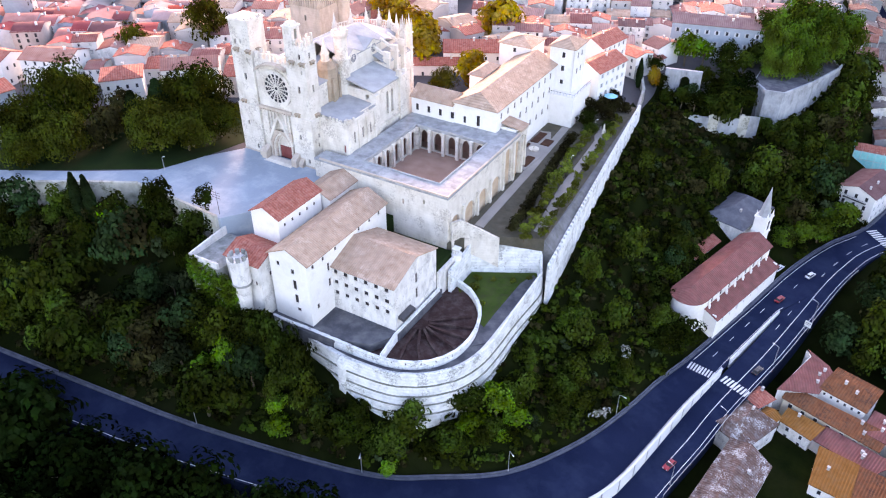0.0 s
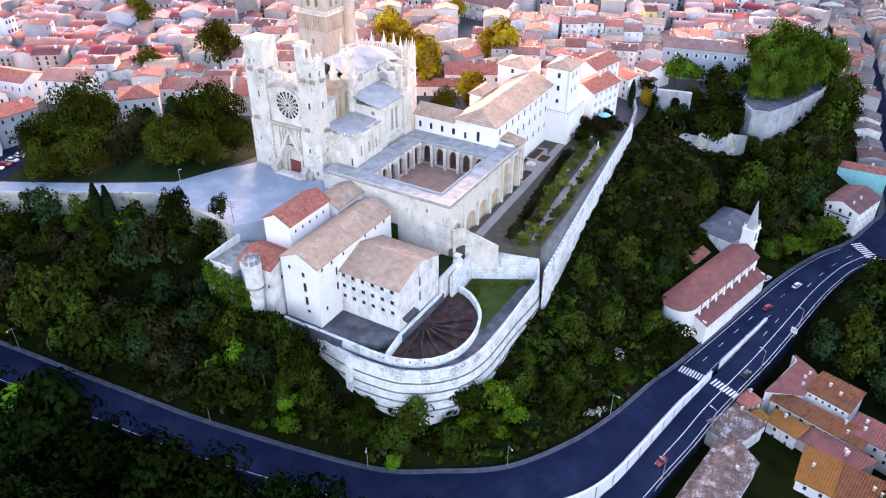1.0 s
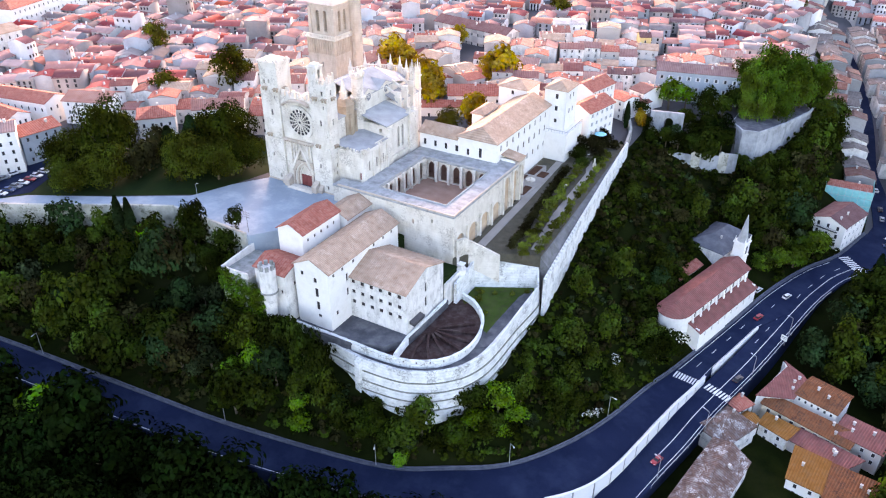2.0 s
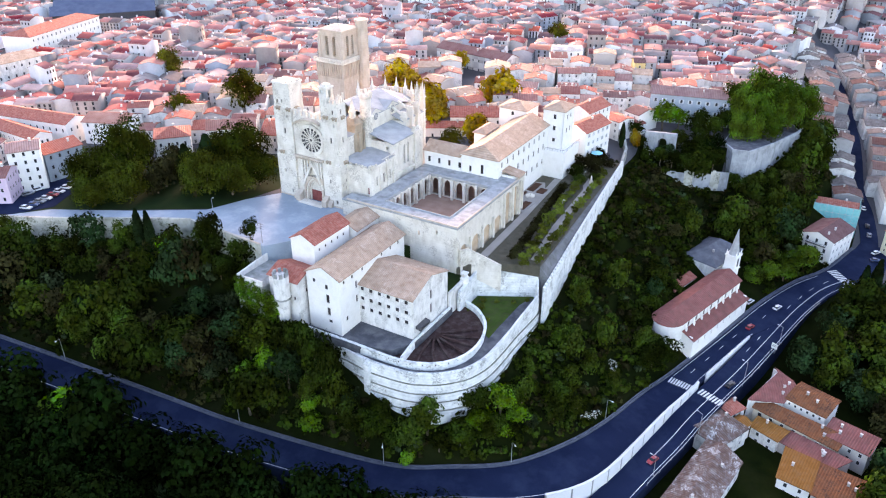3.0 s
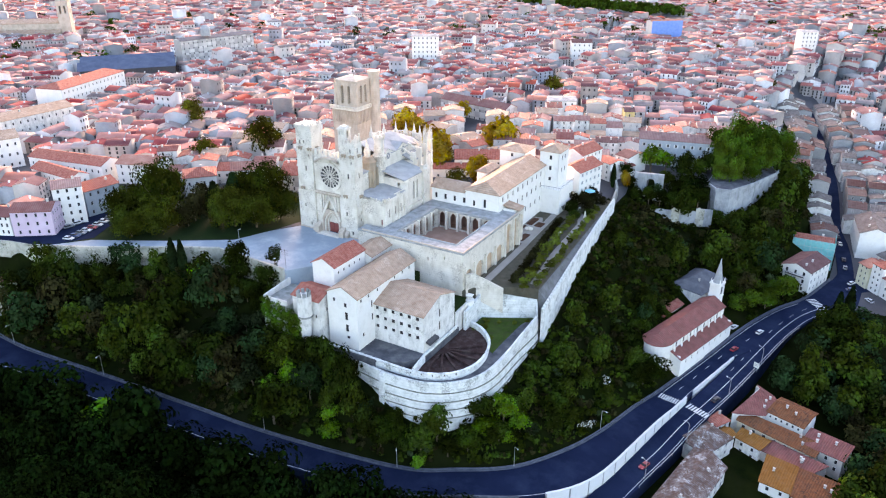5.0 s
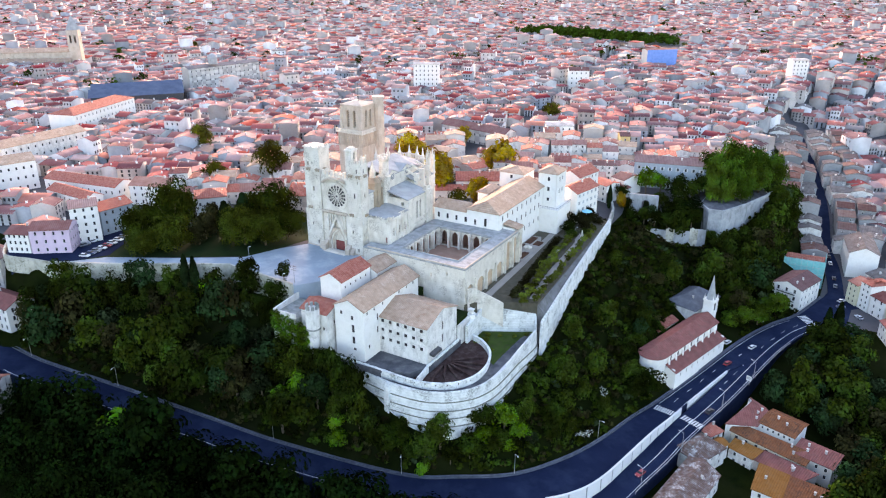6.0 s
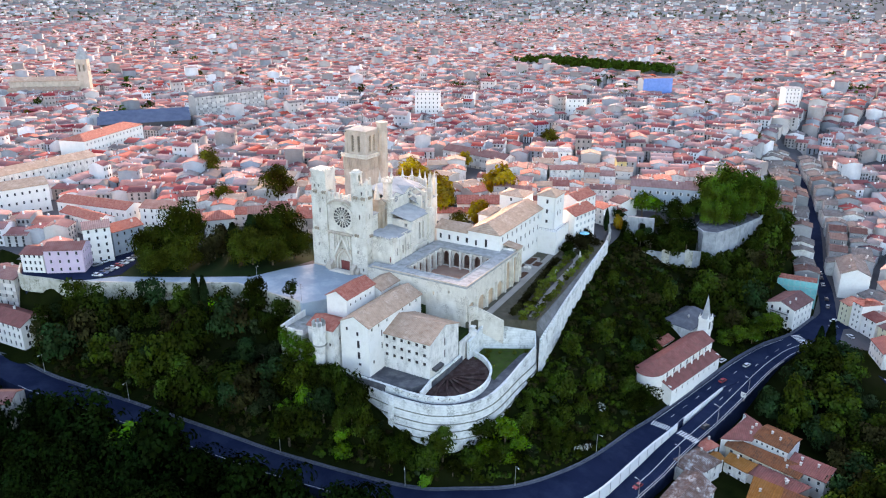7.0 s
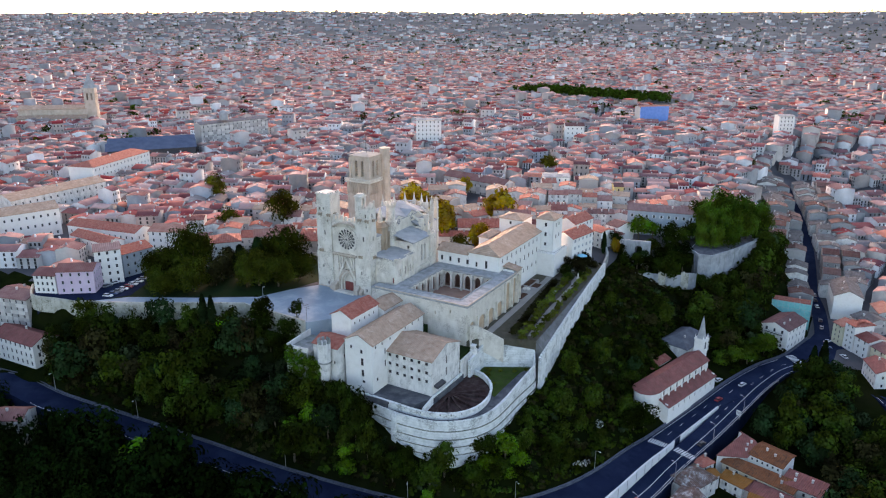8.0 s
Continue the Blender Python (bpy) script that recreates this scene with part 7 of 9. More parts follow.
house("white three-storey house with red-brown roof beside the road", -172, -77.5, -28, 3, 26, 12, 10.5, 2.8, "plaster", "church_tile", 3, 8, 3, win=(1.2, 2.0))
house("tall grey house above the road bend", -190, -65, -22, 14, 18, 16, 16.5, 1.8, "house_wall", "house_tile", 5, 5, 4, chimneys=2)
house("small house with red-brown roof below the road", -138, -106, -40, 30, 12, 10, 9, 2.0, "house_wall", "house_tile", 2, 3, 2)
# landmarks farther off
house("long white college building with red roof", -353, 105, -3, 106, 64, 20, 13, 3.0, "plaster", "red_tile", 3, 16, 6, hips=(0.8, 0.8))
house("large cream courthouse wing with many windows", -296, 22, -3, 88, 60, 16, 14, 2.6, "grey_plaster", "tan_tile", 3, 14, 4)
house("large cream institutional building", -262, -20, -3, 70, 36, 16, 15, 2.6, "plaster", "tan_tile", 3, 10, 4)
house("pale apartment block with balconies", -223, 338, -3, 28, 22, 12, 22, 0.8, "plaster", "terrace", 6, 6, 3, chimneys=0)
house("white high apartment block", 50, 525, -8, 28, 14, 12, 27, 0.6, "plaster", "terrace", 8, 4, 3, chimneys=0)
house("white corner building with two gables", -112, 409, -4, 28, 17, 13, 17, 2.0, "plaster", "house_tile", 4, 4, 3)
house("pale square house with flat parapet roof", -54, 224, -4, 26, 17, 13, 12, 0.8, "plaster", "terrace", 3, 4, 3)
house("narrow ochre house in the old town", -13, 229, -8, 28, 6, 9, 13, 1.4, "yellow_plaster", "house_tile", 3, 1, 2)
net = house("building hung with blue scaffold sheeting", -78, 540, -4, 40, 30, 14, 21, 1.5, "house_wall", "house_tile", 4, 0, 0, chimneys=0)
bm = bmesh.new()
box(bm, -15.4, 15.4, -7.6, -7.4, 0, 22)
part("scaffold_sheet", bm, surface("blue_sheet", (0.10, 0.22, 0.55), (0.18, 0.34, 0.72), 0.5, 3.0, 0.6, 0.1), net, "bright blue sheeting")
market = thing("market_hall", "market hall with dark blue-grey metal roofs", "market hall", pose(-398, 178, -3, 0, 0, 50))
for k, dy in enumerate((-13, 13)):
    bm = bmesh.new()
    box_walls(bm, -34, 34, dy - 11, dy + 11, -2, 8, 0.4)
    part("hall_wall", bm, "metal_dark", market)
    bm = bmesh.new()
    slab(bm, ((-35, dy - 12, 8), (35, dy - 12, 8), (35, dy, 12.5), (-35, dy, 12.5)), 0.3)
    slab(bm, ((-35, dy, 12.5), (35, dy, 12.5), (35, dy + 12, 8), (-35, dy + 12, 8)), 0.3)
    part("hall_roof", bm, surface("zinc", (0.05, 0.07, 0.12), (0.10, 0.13, 0.19), 0.2, 2.0, 0.9, 0.1), market, "dark blue-grey metal roof")
domed = house("ornate stone hotel with corner dome and many windows", -396, 268, -3, 73, 68, 14, 17, 1.6, "house_wall", "slate", 4, 16, 4, chimneys=4)
bm = bmesh.new()
drum(bm, -10, -5, 4.2, 4.2, 19, 23, 16)
for k in range(5):
    a, b = k / 5 * math.pi / 2, (k + 1) / 5 * math.pi / 2
    drum(bm, -10, -5, 4.4 * math.cos(a), 4.4 * math.cos(b), 23 + 5 * math.sin(a), 23 + 5 * math.sin(b), 16)
part("dome", bm, "lead", domed, "dark blue-grey dome")
old = thing("old_church", "distant buff stone church with square tower and pointed roof", "church", pose(-606, 240, -3, 0, 0, 40) @ Matrix.Scale(1.2, 4))
bm = bmesh.new()
box_walls(bm, -34, 20, -9, 9, -2, 15, 0.8, south=[(6 + 7 * k, 7.4 + 7 * k, 6, 11, "round") for k in range(7)])
box_walls(bm, -34, 20, -14, -9, -2, 8, 0.6)
part("nave_wall", bm, "buff_stone", old)
bm = bmesh.new()
slab(bm, ((-35, -9.5, 15), (21, -9.5, 15), (21, 0, 17.5), (-35, 0, 17.5)), 0.3)
slab(bm, ((-35, 0, 17.5), (21, 0, 17.5), (21, 9.5, 15), (-35, 9.5, 15)), 0.3)
slab(bm, ((-35, -14.5, 8), (21, -14.5, 8), (21, -9, 10), (-35, -9, 10)), 0.3)
part("roof", bm, "tan_tile", old)
bm = bmesh.new()
box_walls(bm, 20, 29, -9, 0, -2, 32, 1.0, south=[(2, 3.4, 22, 28, "round"), (5.6, 7, 22, 28, "round")], east=[(1.4, 2.8, 22, 28, "round"), (4.4, 5.8, 22, 28, "round")])
part("tower", bm, "buff_stone", old)
bm = bmesh.new()
drum(bm, 24.5, -4.5, 5.6, 0.1, 32, 44, 4)
part("spire", bm, "lead", old, "grey pointed tower roof")

# ---- the town ----
rng = random.Random(11)
STYLES = [("house_wall", "house_tile"), ("plaster", "house_tile"), ("house_wall", "tan_tile"), ("grey_plaster", "house_tile"), ("plaster", "red_tile"), ("house_wall", "red_tile")]
TRAITS = {"house_wall": "pale rendered", "plaster": "whitewashed", "grey_plaster": "grey rendered", "house_tile": "pinkish clay tile", "tan_tile": "weathered tan tile", "red_tile": "red tile"}
# valley street houses: wall colours darkened in place of shade
STREET_STYLES = [("shaded_wall", "grey_tile"), ("shaded_wall", "brown_tile"), ("grey_plaster", "grey_tile")]
TRAITS.update({"shaded_wall": "shade-darkened grey", "grey_tile": "grey-brown tile", "brown_tile": "weathered brown tile"})
town_window = framed(1.1, 1.5, 0.05)


def template(k):
    """One kind of town house, built far below the ground and copied from there."""
    wall_mat, roof_mat = STYLES[k % len(STYLES)] if k < 18 else STREET_STYLES[k % 3]
    w, d = 6.5 + 1.3 * (k % 5), 10.0 + 1.1 * (k % 4)
    fl = 2 + (k * 7 % 5 > 2) + (k % 9 == 3)
    h, rise = 2.9 * fl + 0.3 + 0.5 * (k % 3), 1.1 + 0.22 * (k % 4)
    words = ("two", "three", "four")[fl - 2]
    ob = thing("house", f"{TRAITS[wall_mat]} {words}-storey town house with {TRAITS[roof_mat]} roof", "house", group="town houses")
    bm = bmesh.new()
    box(bm, -w / 2, w / 2, -d / 2, d / 2, -6, h)
    gable_ends(bm, w, d, h, rise)
    part("wall", bm, wall_mat, ob)
    bm = bmesh.new()
    gable(bm, w, d, h, rise, 0.35)
    part("roof", bm, roof_mat, ob)
    for f in range(fl):
        for u in row(2 if w < 10 else 3, 0.4, w - 0.4):
            for s in (0, 180):
                part("window", town_window, None, ob, at=pose((u - w / 2) * (1 if s == 0 else -1), (-d / 2 if s == 0 else d / 2), f * 2.9 + 1.0, 0, 0, s))
    for c in range(1 + k % 2):
        bm = bmesh.new()
        x, y = (0.3 - 0.5 * c) * w, (0.12 + 0.1 * c) * d
        top = h + rise * (1 - abs(y) / (d / 2))
        box(bm, x - 0.4, x + 0.4, y - 0.3, y + 0.3, top - 0.6, top + 1.0)
        box(bm, x - 0.5, x + 0.5, y - 0.4, y + 0.4, top + 1.0, top + 1.12)
        part("chimney", bm, "house_wall", ob)
    return ob, w, d, h, rise


KEEP_OUT = [[(-110, -70), (-40, -60), (40, -60), (40, 118), (14, 118), (12, 142), (-12, 145), (-24, 106), (-32, 112), (-64, 112), (-84, 86), (-112, 86), (-112, 48), (-92, 30), (-120, 40), (-160, 20), (-158, 4), (-196, 28), (-238, 8), (-238, -30), (-185, -28), (-186, -70), (-150, -80)],
            [(4, 176), (50, 184), (46, 208), (0, 200)], [(24, 138), (60, 148), (86, 200), (72, 225), (36, 218), (22, 176), (10, 150)],
            [(-128, 186), (-70, 178), (-66, 206), (-124, 212)], [(-378, 64), (-326, 64), (-336, 146), (-384, 146)], [(-312, -12), (-280, -12), (-276, 56), (-314, 58)], [(-286, -46), (-240, -44), (-240, 6), (-286, 6)],
            [(-438, 150), (-396, 130), (-352, 190), (-392, 226), (-440, 190)], [(-414, 228), (-372, 226), (-358, 306), (-398, 312)], [(-668, 186), (-560, 250), (-572, 290), (-670, 240), (-600, 190)], [(-238, 322), (-206, 336), (-208, 356), (-242, 348)],
            [(40, 512), (64, 518), (62, 540), (36, 534)], [(-126, 396), (-100, 402), (-100, 424), (-128, 418)], [(-66, 214), (-42, 220), (-42, 238), (-66, 234)], [(-98, 518), (-56, 532), (-58, 552), (-100, 540)],
            [(-330, 690), (-90, 660), (-85, 735), (-320, 770)], [(-30, 222), (-2, 222), (-2, 240), (-26, 240)]]
KEEP_NP = [np.array(k, float) for k in KEEP_OUT]
STREETS = [[(114, 160), (114, 197), (108, 218), (103, 255), (98, 283), (87, 330), (69, 395)], [(-74, 120), (-96, 300), (-150, 640), (-190, 900)]]
seeds = []
for _ in range(78):
    a, dist = radians(rng.uniform(84, 156)), rng.uniform(150, 1750)
    seeds.append((110 + dist * math.cos(a), -120 + dist * math.sin(a), rng.uniform(0, 90)))
seeds += [(-150, 60, 34), (-60, 150, 22), (0, 240, 20), (-220, 120, 30), (60, 300, 72), (-100, 250, 12), (120, 250, 78)]
spots = []
for si, (sx, sy, sa) in enumerate(seeds):
    ca, sn = math.cos(radians(sa)), math.sin(radians(sa))
    v = -260.0
    while v < 260:
        depth = rng.uniform(10.5, 13)
        for r in range(rng.choice((2, 2, 3, 4))):
            u = -260.0 + rng.uniform(0, 8)
            gap = rng.uniform(35, 70)
            run = 0.0
            while u < 260:
                w = rng.choice((6.5, 7.8, 9.1, 10.4, 11.7, 13.5))
                spots.append((sx + ca * (u + w / 2) - sn * v, sy + sn * (u + w / 2) + ca * v, sa + 180 * (r % 2) + rng.uniform(-5, 5) + (90 if rng.random() < 0.4 else 0), w, depth * rng.uniform(0.8, 1.05), si))
                u += w
                run += w
                if run > gap:
                    u += rng.uniform(4, 7)
                    run, gap = 0.0, rng.uniform(35, 70)
            v += depth
        v += rng.uniform(2.5, 5.5)
S = np.array(spots)
own = np.full(len(S), -1)
best = np.full(len(S), 1e18)
for k, (sx, sy, _) in enumerate(seeds):
    dd = (S[:, 0] - sx) ** 2 + (S[:, 1] - sy) ** 2
    m = dd < best
    best[m], own[m] = dd[m], k
ok = own == S[:, 5].astype(int)
shrunk = HILL_NP[:, :2]
VALLEY = np.array([(112, 215), (134, 214), (150, 205), (170, 150), (420, 260), (1500, 900), (1500, 1100), (170, 600), (90, 500), (60, 440), (72, 392), (92, 330), (104, 283)], float)
SLOPE_TOWN = np.array([(54, 338), (80, 330), (62, 395), (62, 442), (130, 562), (90, 518), (38, 402)], float)
ok &= inside(S[:, 0], S[:, 1], shrunk) | inside(S[:, 0], S[:, 1], VALLEY) | inside(S[:, 0], S[:, 1], SLOPE_TOWN)
dh, _ = near_line(S[:, 0], S[:, 1], HILL_NP, True)
ok &= (dh > 9) | (S[:, 1] > 1000) | ((S[:, 0] > 120) & (S[:, 1] > 150)) | ((S[:, 0] > 30) & (S[:, 1] > 330))
for k in KEEP_NP:
    ok &= ~inside(S[:, 0], S[:, 1], k)
for st in STREETS:
    d, _ = near_line(S[:, 0], S[:, 1], np.array([(x, y, 0.0) for x, y in st]), False)
    ok &= d > (24 if st is STREETS[0] else 6.5)
S = S[ok]
far_from = np.hypot(S[:, 0] - 20, S[:, 1] - 40)
S = S[np.argsort(far_from)]
# clear overlaps between districts
kept, cells = [], {}
for s in S:
    r = 0.5 * min(s[3], s[4])
    cx, cy = int(s[0] // 14), int(s[1] // 14)
    clash = False
    for i in (cx - 1, cx, cx + 1):
        for j in (cy - 1, cy, cy + 1):
            for o in cells.get((i, j), ()):
                if o[5] != s[5] and math.hypot(o[0] - s[0], o[1] - s[1]) < 0.85 * (r + 0.5 * min(o[3], o[4])) + 1.5:
                    clash = True
    if not clash:
        kept.append(s)
        cells.setdefault((cx, cy), []).append(s)
S = np.array(kept)
# valley street rows, on both sides
rows_st = []
street = smooth_line([(114.6, 193, 0), (109, 218, 0), (104, 255, 0), (99, 283, 0), (88, 330, 0), (70, 395, 0)], 10.5)
for side, off in ((-1, 9.8), (-1, 21.5), (1, 10.0), (1, 22.0)):
    for p, q in zip(street, street[1:]):
        a = math.degrees(math.atan2(q[1] - p[1], q[0] - p[0]))
        n = offset([p, q], side * off)[0]
        if side > 0 and p[1] < 218 or off > 12 and side < 0 and p[1] < 225:
            continue
        rows_st.append((n[0] + rng.uniform(-0.8, 0.8), n[1] + rng.uniform(-1, 1), a + (0 if side < 0 else 180) + (90 if rng.random() < 0.3 else 0) + rng.uniform(-6, 6), rng.choice((7.8, 9.1, 10.4)), 11.0, 99))
NEAR = 140
near, rest = list(rows_st) + list(S[:NEAR]), S[NEAR:]
made = [template(k) for k in range(27)]
used = set()
for s in near:
    pick = sorted([k for k in range(27) if (s[5] == 99) == (k >= 18)], key=lambda k: abs(made[k][1] - s[3]) + 0.5 * rng.random() * 3)[0]
    z = height_at(s[0], s[1])
    if not inside(np.array([s[0]]), np.array([s[1]]), HILL_NP[:, :2])[0]:
        z = float(near_line(np.array([s[0]]), np.array([s[1]]), ROAD_NP, False)[1][0]) + 0.2
        z = max(z, height_at(s[0], s[1]) - 1.0) if s[0] < 112 else z
    m = pose(s[0], s[1], z + rng.uniform(-0.8, 0.8), 0, 0, s[2])
    if pick in used:
        copy_thing(made[pick][0], m)
    else:
        made[pick][0].matrix_world = m
        used.add(pick)
for k in range(27):
    if k not in used:
        for o in (*made[k][0].children_recursive, made[k][0]):
            bpy.data.objects.remove(o)


def far_houses(rows, windows):
    """Many plain houses in one mesh: walls, gable roofs and window bays."""
    n = len(rows)
    r = np.random.RandomState(5)
    w, d = rows[:, 3] * 0.52, rows[:, 4] * 0.55
    h = r.choice([5.2, 6.2, 7.0, 7.6, 8.4], n) + r.uniform(-0.7, 0.7, n)
    big = r.rand(n) < 0.04
    h = np.where(big, h + r.uniform(3, 9, n), h)
    rise = np.where(r.rand(n) < 0.12, 0.25, r.uniform(0.9, 1.9, n))
    z = ground_height(rows[:, 0], rows[:, 1])
    a = np.radians(rows[:, 2])
    V, T, K = [], [], []
    base = 0
    wall_of = r.choice([0, 3, 4], n, p=[0.42, 0.36, 0.22])
    roof_of = r.choice([1, 5, 6], n, p=[0.60, 0.25, 0.15])

    def put(local, tris, mat):
        nonlocal base
        k = local.shape[1]
        x = rows[:, 0, None] + local[:, :, 0] * np.cos(a)[:, None] - local[:, :, 1] * np.sin(a)[:, None]
        y = rows[:, 1, None] + local[:, :, 0] * np.sin(a)[:, None] + local[:, :, 1] * np.cos(a)[:, None]
        V.append(np.stack([x, y, local[:, :, 2] + z[:, None]], -1).reshape(-1, 3))
        T.append((np.array(tris)[None] + (base + k * np.arange(n))[:, None, None]).reshape(-1, 3))
        K.append(np.repeat(np.broadcast_to(mat, (n,)), len(tris)))
        base += n * k

    def pts(*cols):
        return np.stack([np.stack([np.broadcast_to(c, (n,)) for c in p], -1) for p in cols], 1)

    put(pts((-w, -d, -5), (w, -d, -5), (w, d, -5), (-w, d, -5), (-w, -d, h), (w, -d, h), (w, d, h), (-w, d, h), (-w, 0 * w, h + rise - 0.1), (w, 0 * w, h + rise - 0.1)),
        [(0, 1, 5), (0, 5, 4), (1, 2, 6), (1, 6, 5), (2, 3, 7), (2, 7, 6), (3, 0, 4), (3, 4, 7), (5, 6, 9), (7, 4, 8)], wall_of)
    o = 0.4
    put(pts((-w - 0.15, -d - o, h - 0.15), (w + 0.15, -d - o, h - 0.15), (w + 0.15, 0 * w, h + rise + 0.1), (-w - 0.15, 0 * w, h + rise + 0.1), (w + 0.15, d + o, h - 0.15), (-w - 0.15, d + o, h - 0.15),
            (-w - 0.15, -d - o, h - 0.4), (w + 0.15, -d - o, h - 0.4), (w + 0.15, d + o, h - 0.4), (-w - 0.15, d + o, h - 0.4)),
        [(0, 1, 2), (0, 2, 3), (3, 2, 4), (3, 4, 5), (6, 7, 1), (6, 1, 0), (8, 9, 5), (8, 5, 4)], roof_of)
    cx, cy = w * r.uniform(-0.7, 0.7, n), d * r.uniform(-0.4, 0.4, n)
    ct = h + rise + 0.9
    if windows:
        put(pts((cx - 0.4, cy - 0.3, h), (cx + 0.4, cy - 0.3, h), (cx + 0.4, cy + 0.3, h), (cx - 0.4, cy + 0.3, h), (cx - 0.4, cy - 0.3, ct), (cx + 0.4, cy - 0.3, ct), (cx + 0.4, cy + 0.3, ct), (cx - 0.4, cy + 0.3, ct)),
            [(0, 1, 5), (0, 5, 4), (1, 2, 6), (1, 6, 5), (2, 3, 7), (2, 7, 6), (3, 0, 4), (3, 4, 7), (4, 5, 6), (4, 6, 7)], 0)
    if windows:
        for side in (-1, 1):
            for f in (0.30, 0.62, 0.9):
                for c in (-0.6, 0.0, 0.6):
                    zz, y = h * f - 1.0, side * (d + 0.04)
                    x = w * c
                    put(pts((x - 0.5, y, zz - 0.75), (x + 0.5, y, zz - 0.75), (x + 0.5, y, zz + 0.75), (x - 0.5, y, zz + 0.75)), [(0, 1, 2), (0, 2, 3)] if side < 0 else [(0, 2, 1), (0, 3, 2)], 2)
    return np.concatenate(V), np.concatenate(T), np.concatenate(K)


# thin suburbs out to the horizon
rs = np.random.RandomState(77)
sub = np.stack([rs.uniform(-4400, 900, 12000), rs.uniform(300, 4500, 12000), rs.uniform(0, 90, 12000), rs.uniform(9, 26, 12000), rs.uniform(9, 16, 12000), np.zeros(12000)], -1)
sub = sub[(np.hypot(sub[:, 0], sub[:, 1]) > 1350) & (sub[:, 0] < 0.15 * sub[:, 1] + 250) & (sub[:, 0] > -2.1 * sub[:, 1] - 300) & (rs.rand(12000) < np.clip(1.2 - sub[:, 1] / 3600, 0.22, 1))]
rest = np.concatenate([rest, sub])
span = np.hypot(rest[:, 0] + 30, rest[:, 1] - 20)
for name, sel, win, label in (("town_quarter", span < 620, True, "dense tiled roofs of the old town"), ("far_town", span >= 620, False, "distant roofs and pale walls of the town")):
    v, t, k = far_houses(rest[sel], win)
    tagged(part(name, mesh_np(name, v, t, ["far_wall", "far_tile", "dark_glass", "far_tan", "far_grey", "far_red", "far_brown"], k), None), label, "town", kind="stuff")

# ---- trees ----
def crown_arrays(seed, rx, rz, clumps, leaves, size, flat=0.0, style="broad"):
    """Leaf blades on many small clumps: vertices and triangles about the crown's foot."""
    r = np.random.RandomState(seed)
    if style == "cypress":
        t = r.rand(leaves)
        prof = np.sin(np.pi * np.clip(t * 0.93 + 0.06, 0, 1)) ** 0.7 * (1 - 0.35 * t)
        a = r.uniform(0, 2 * np.pi, leaves)
        rad = rx * prof * r.uniform(0.75, 1.08, leaves)
        c = np.stack([rad * np.cos(a), rad * np.sin(a), t * rz * 2], -1)
        out = np.stack([np.cos(a), np.sin(a), 0.4 + 0 * a], -1)
    else:
        cc = r.normal(size=(clumps, 3))
        cc /= np.linalg.norm(cc, axis=1, keepdims=True)
        cc *= r.uniform(0.35, 0.78, (clumps, 1))
        cc[:, 2] = np.where(cc[:, 2] < -0.45, cc[:, 2] * 0.5, cc[:, 2])
        cr = r.uniform(0.24, 0.46, clumps)
        which = r.choice(clumps, leaves, p=cr ** 2 / (cr ** 2).sum())
        dirs = r.normal(size=(leaves, 3))
        dirs /= np.linalg.norm(dirs, axis=1, keepdims=True)
        dirs[:, 2] = np.where(dirs[:, 2] < -0.3, -dirs[:, 2], dirs[:, 2])
        c = cc[which] + dirs * (cr[which] * r.uniform(0.7, 1.08, leaves))[:, None]
        c = c * np.array([rx, rx, rz]) + np.array([0, 0, rz])
        out = dirs + 0.5 * cc[which]
    out += r.normal(scale=0.28, size=out.shape)
    out /= np.linalg.norm(out, axis=1, keepdims=True)
    ref = r.normal(size=out.shape)
    a = np.cross(out, ref)
    a /= np.linalg.norm(a, axis=1, keepdims=True)
    b = np.cross(out, a)
    s = size * r.uniform(0.6, 1.35, leaves)[:, None]
    v = np.stack([c - a * s * 0.5, c + b * s * 0.35 + out * s * 0.1, c + a * s * 0.5, c - b * s * 0.35 + out * s * 0.1], 1).reshape(-1, 3)
    k = 4 * np.arange(leaves)[:, None]
    return v, np.concatenate([k + [0, 2, 1], k + [0, 3, 2]])


def trunk_bm(h, r, limbs, spread, seed):
    q = random.Random(seed)
    bm = bmesh.new()

    def limb(p, d, length, r0, r1, n=6):
        prev = None
        for i in range(4):
            t = i / 3
            c = Vector(p) + Vector(d) * length * t + Vector((0, 0, 0.15 * length * t * t))
            rr = r0 + (r1 - r0) * t
            cur = [bm.verts.new((c.x + rr * math.cos(2 * math.pi * k / n), c.y + rr * math.sin(2 * math.pi * k / n), c.z)) for k in range(n)]
            if prev:
                for k in range(n):
                    bm.faces.new((prev[k], prev[(k + 1) % n], cur[(k + 1) % n], cur[k]))
            prev = cur
        return c

    limb((0, 0, -1.5), (q.uniform(-0.06, 0.06), q.uniform(-0.06, 0.06), 1), h + 1.5, r, r * 0.6)
    for k in range(limbs):
        a = 2 * math.pi * k / limbs + q.uniform(-0.4, 0.4)
        limb((0, 0, h * 0.8), (math.cos(a) * 0.8, math.sin(a) * 0.8, 0.7), spread * q.uniform(0.6, 0.95), r * 0.5, r * 0.12, 5)
    return bm


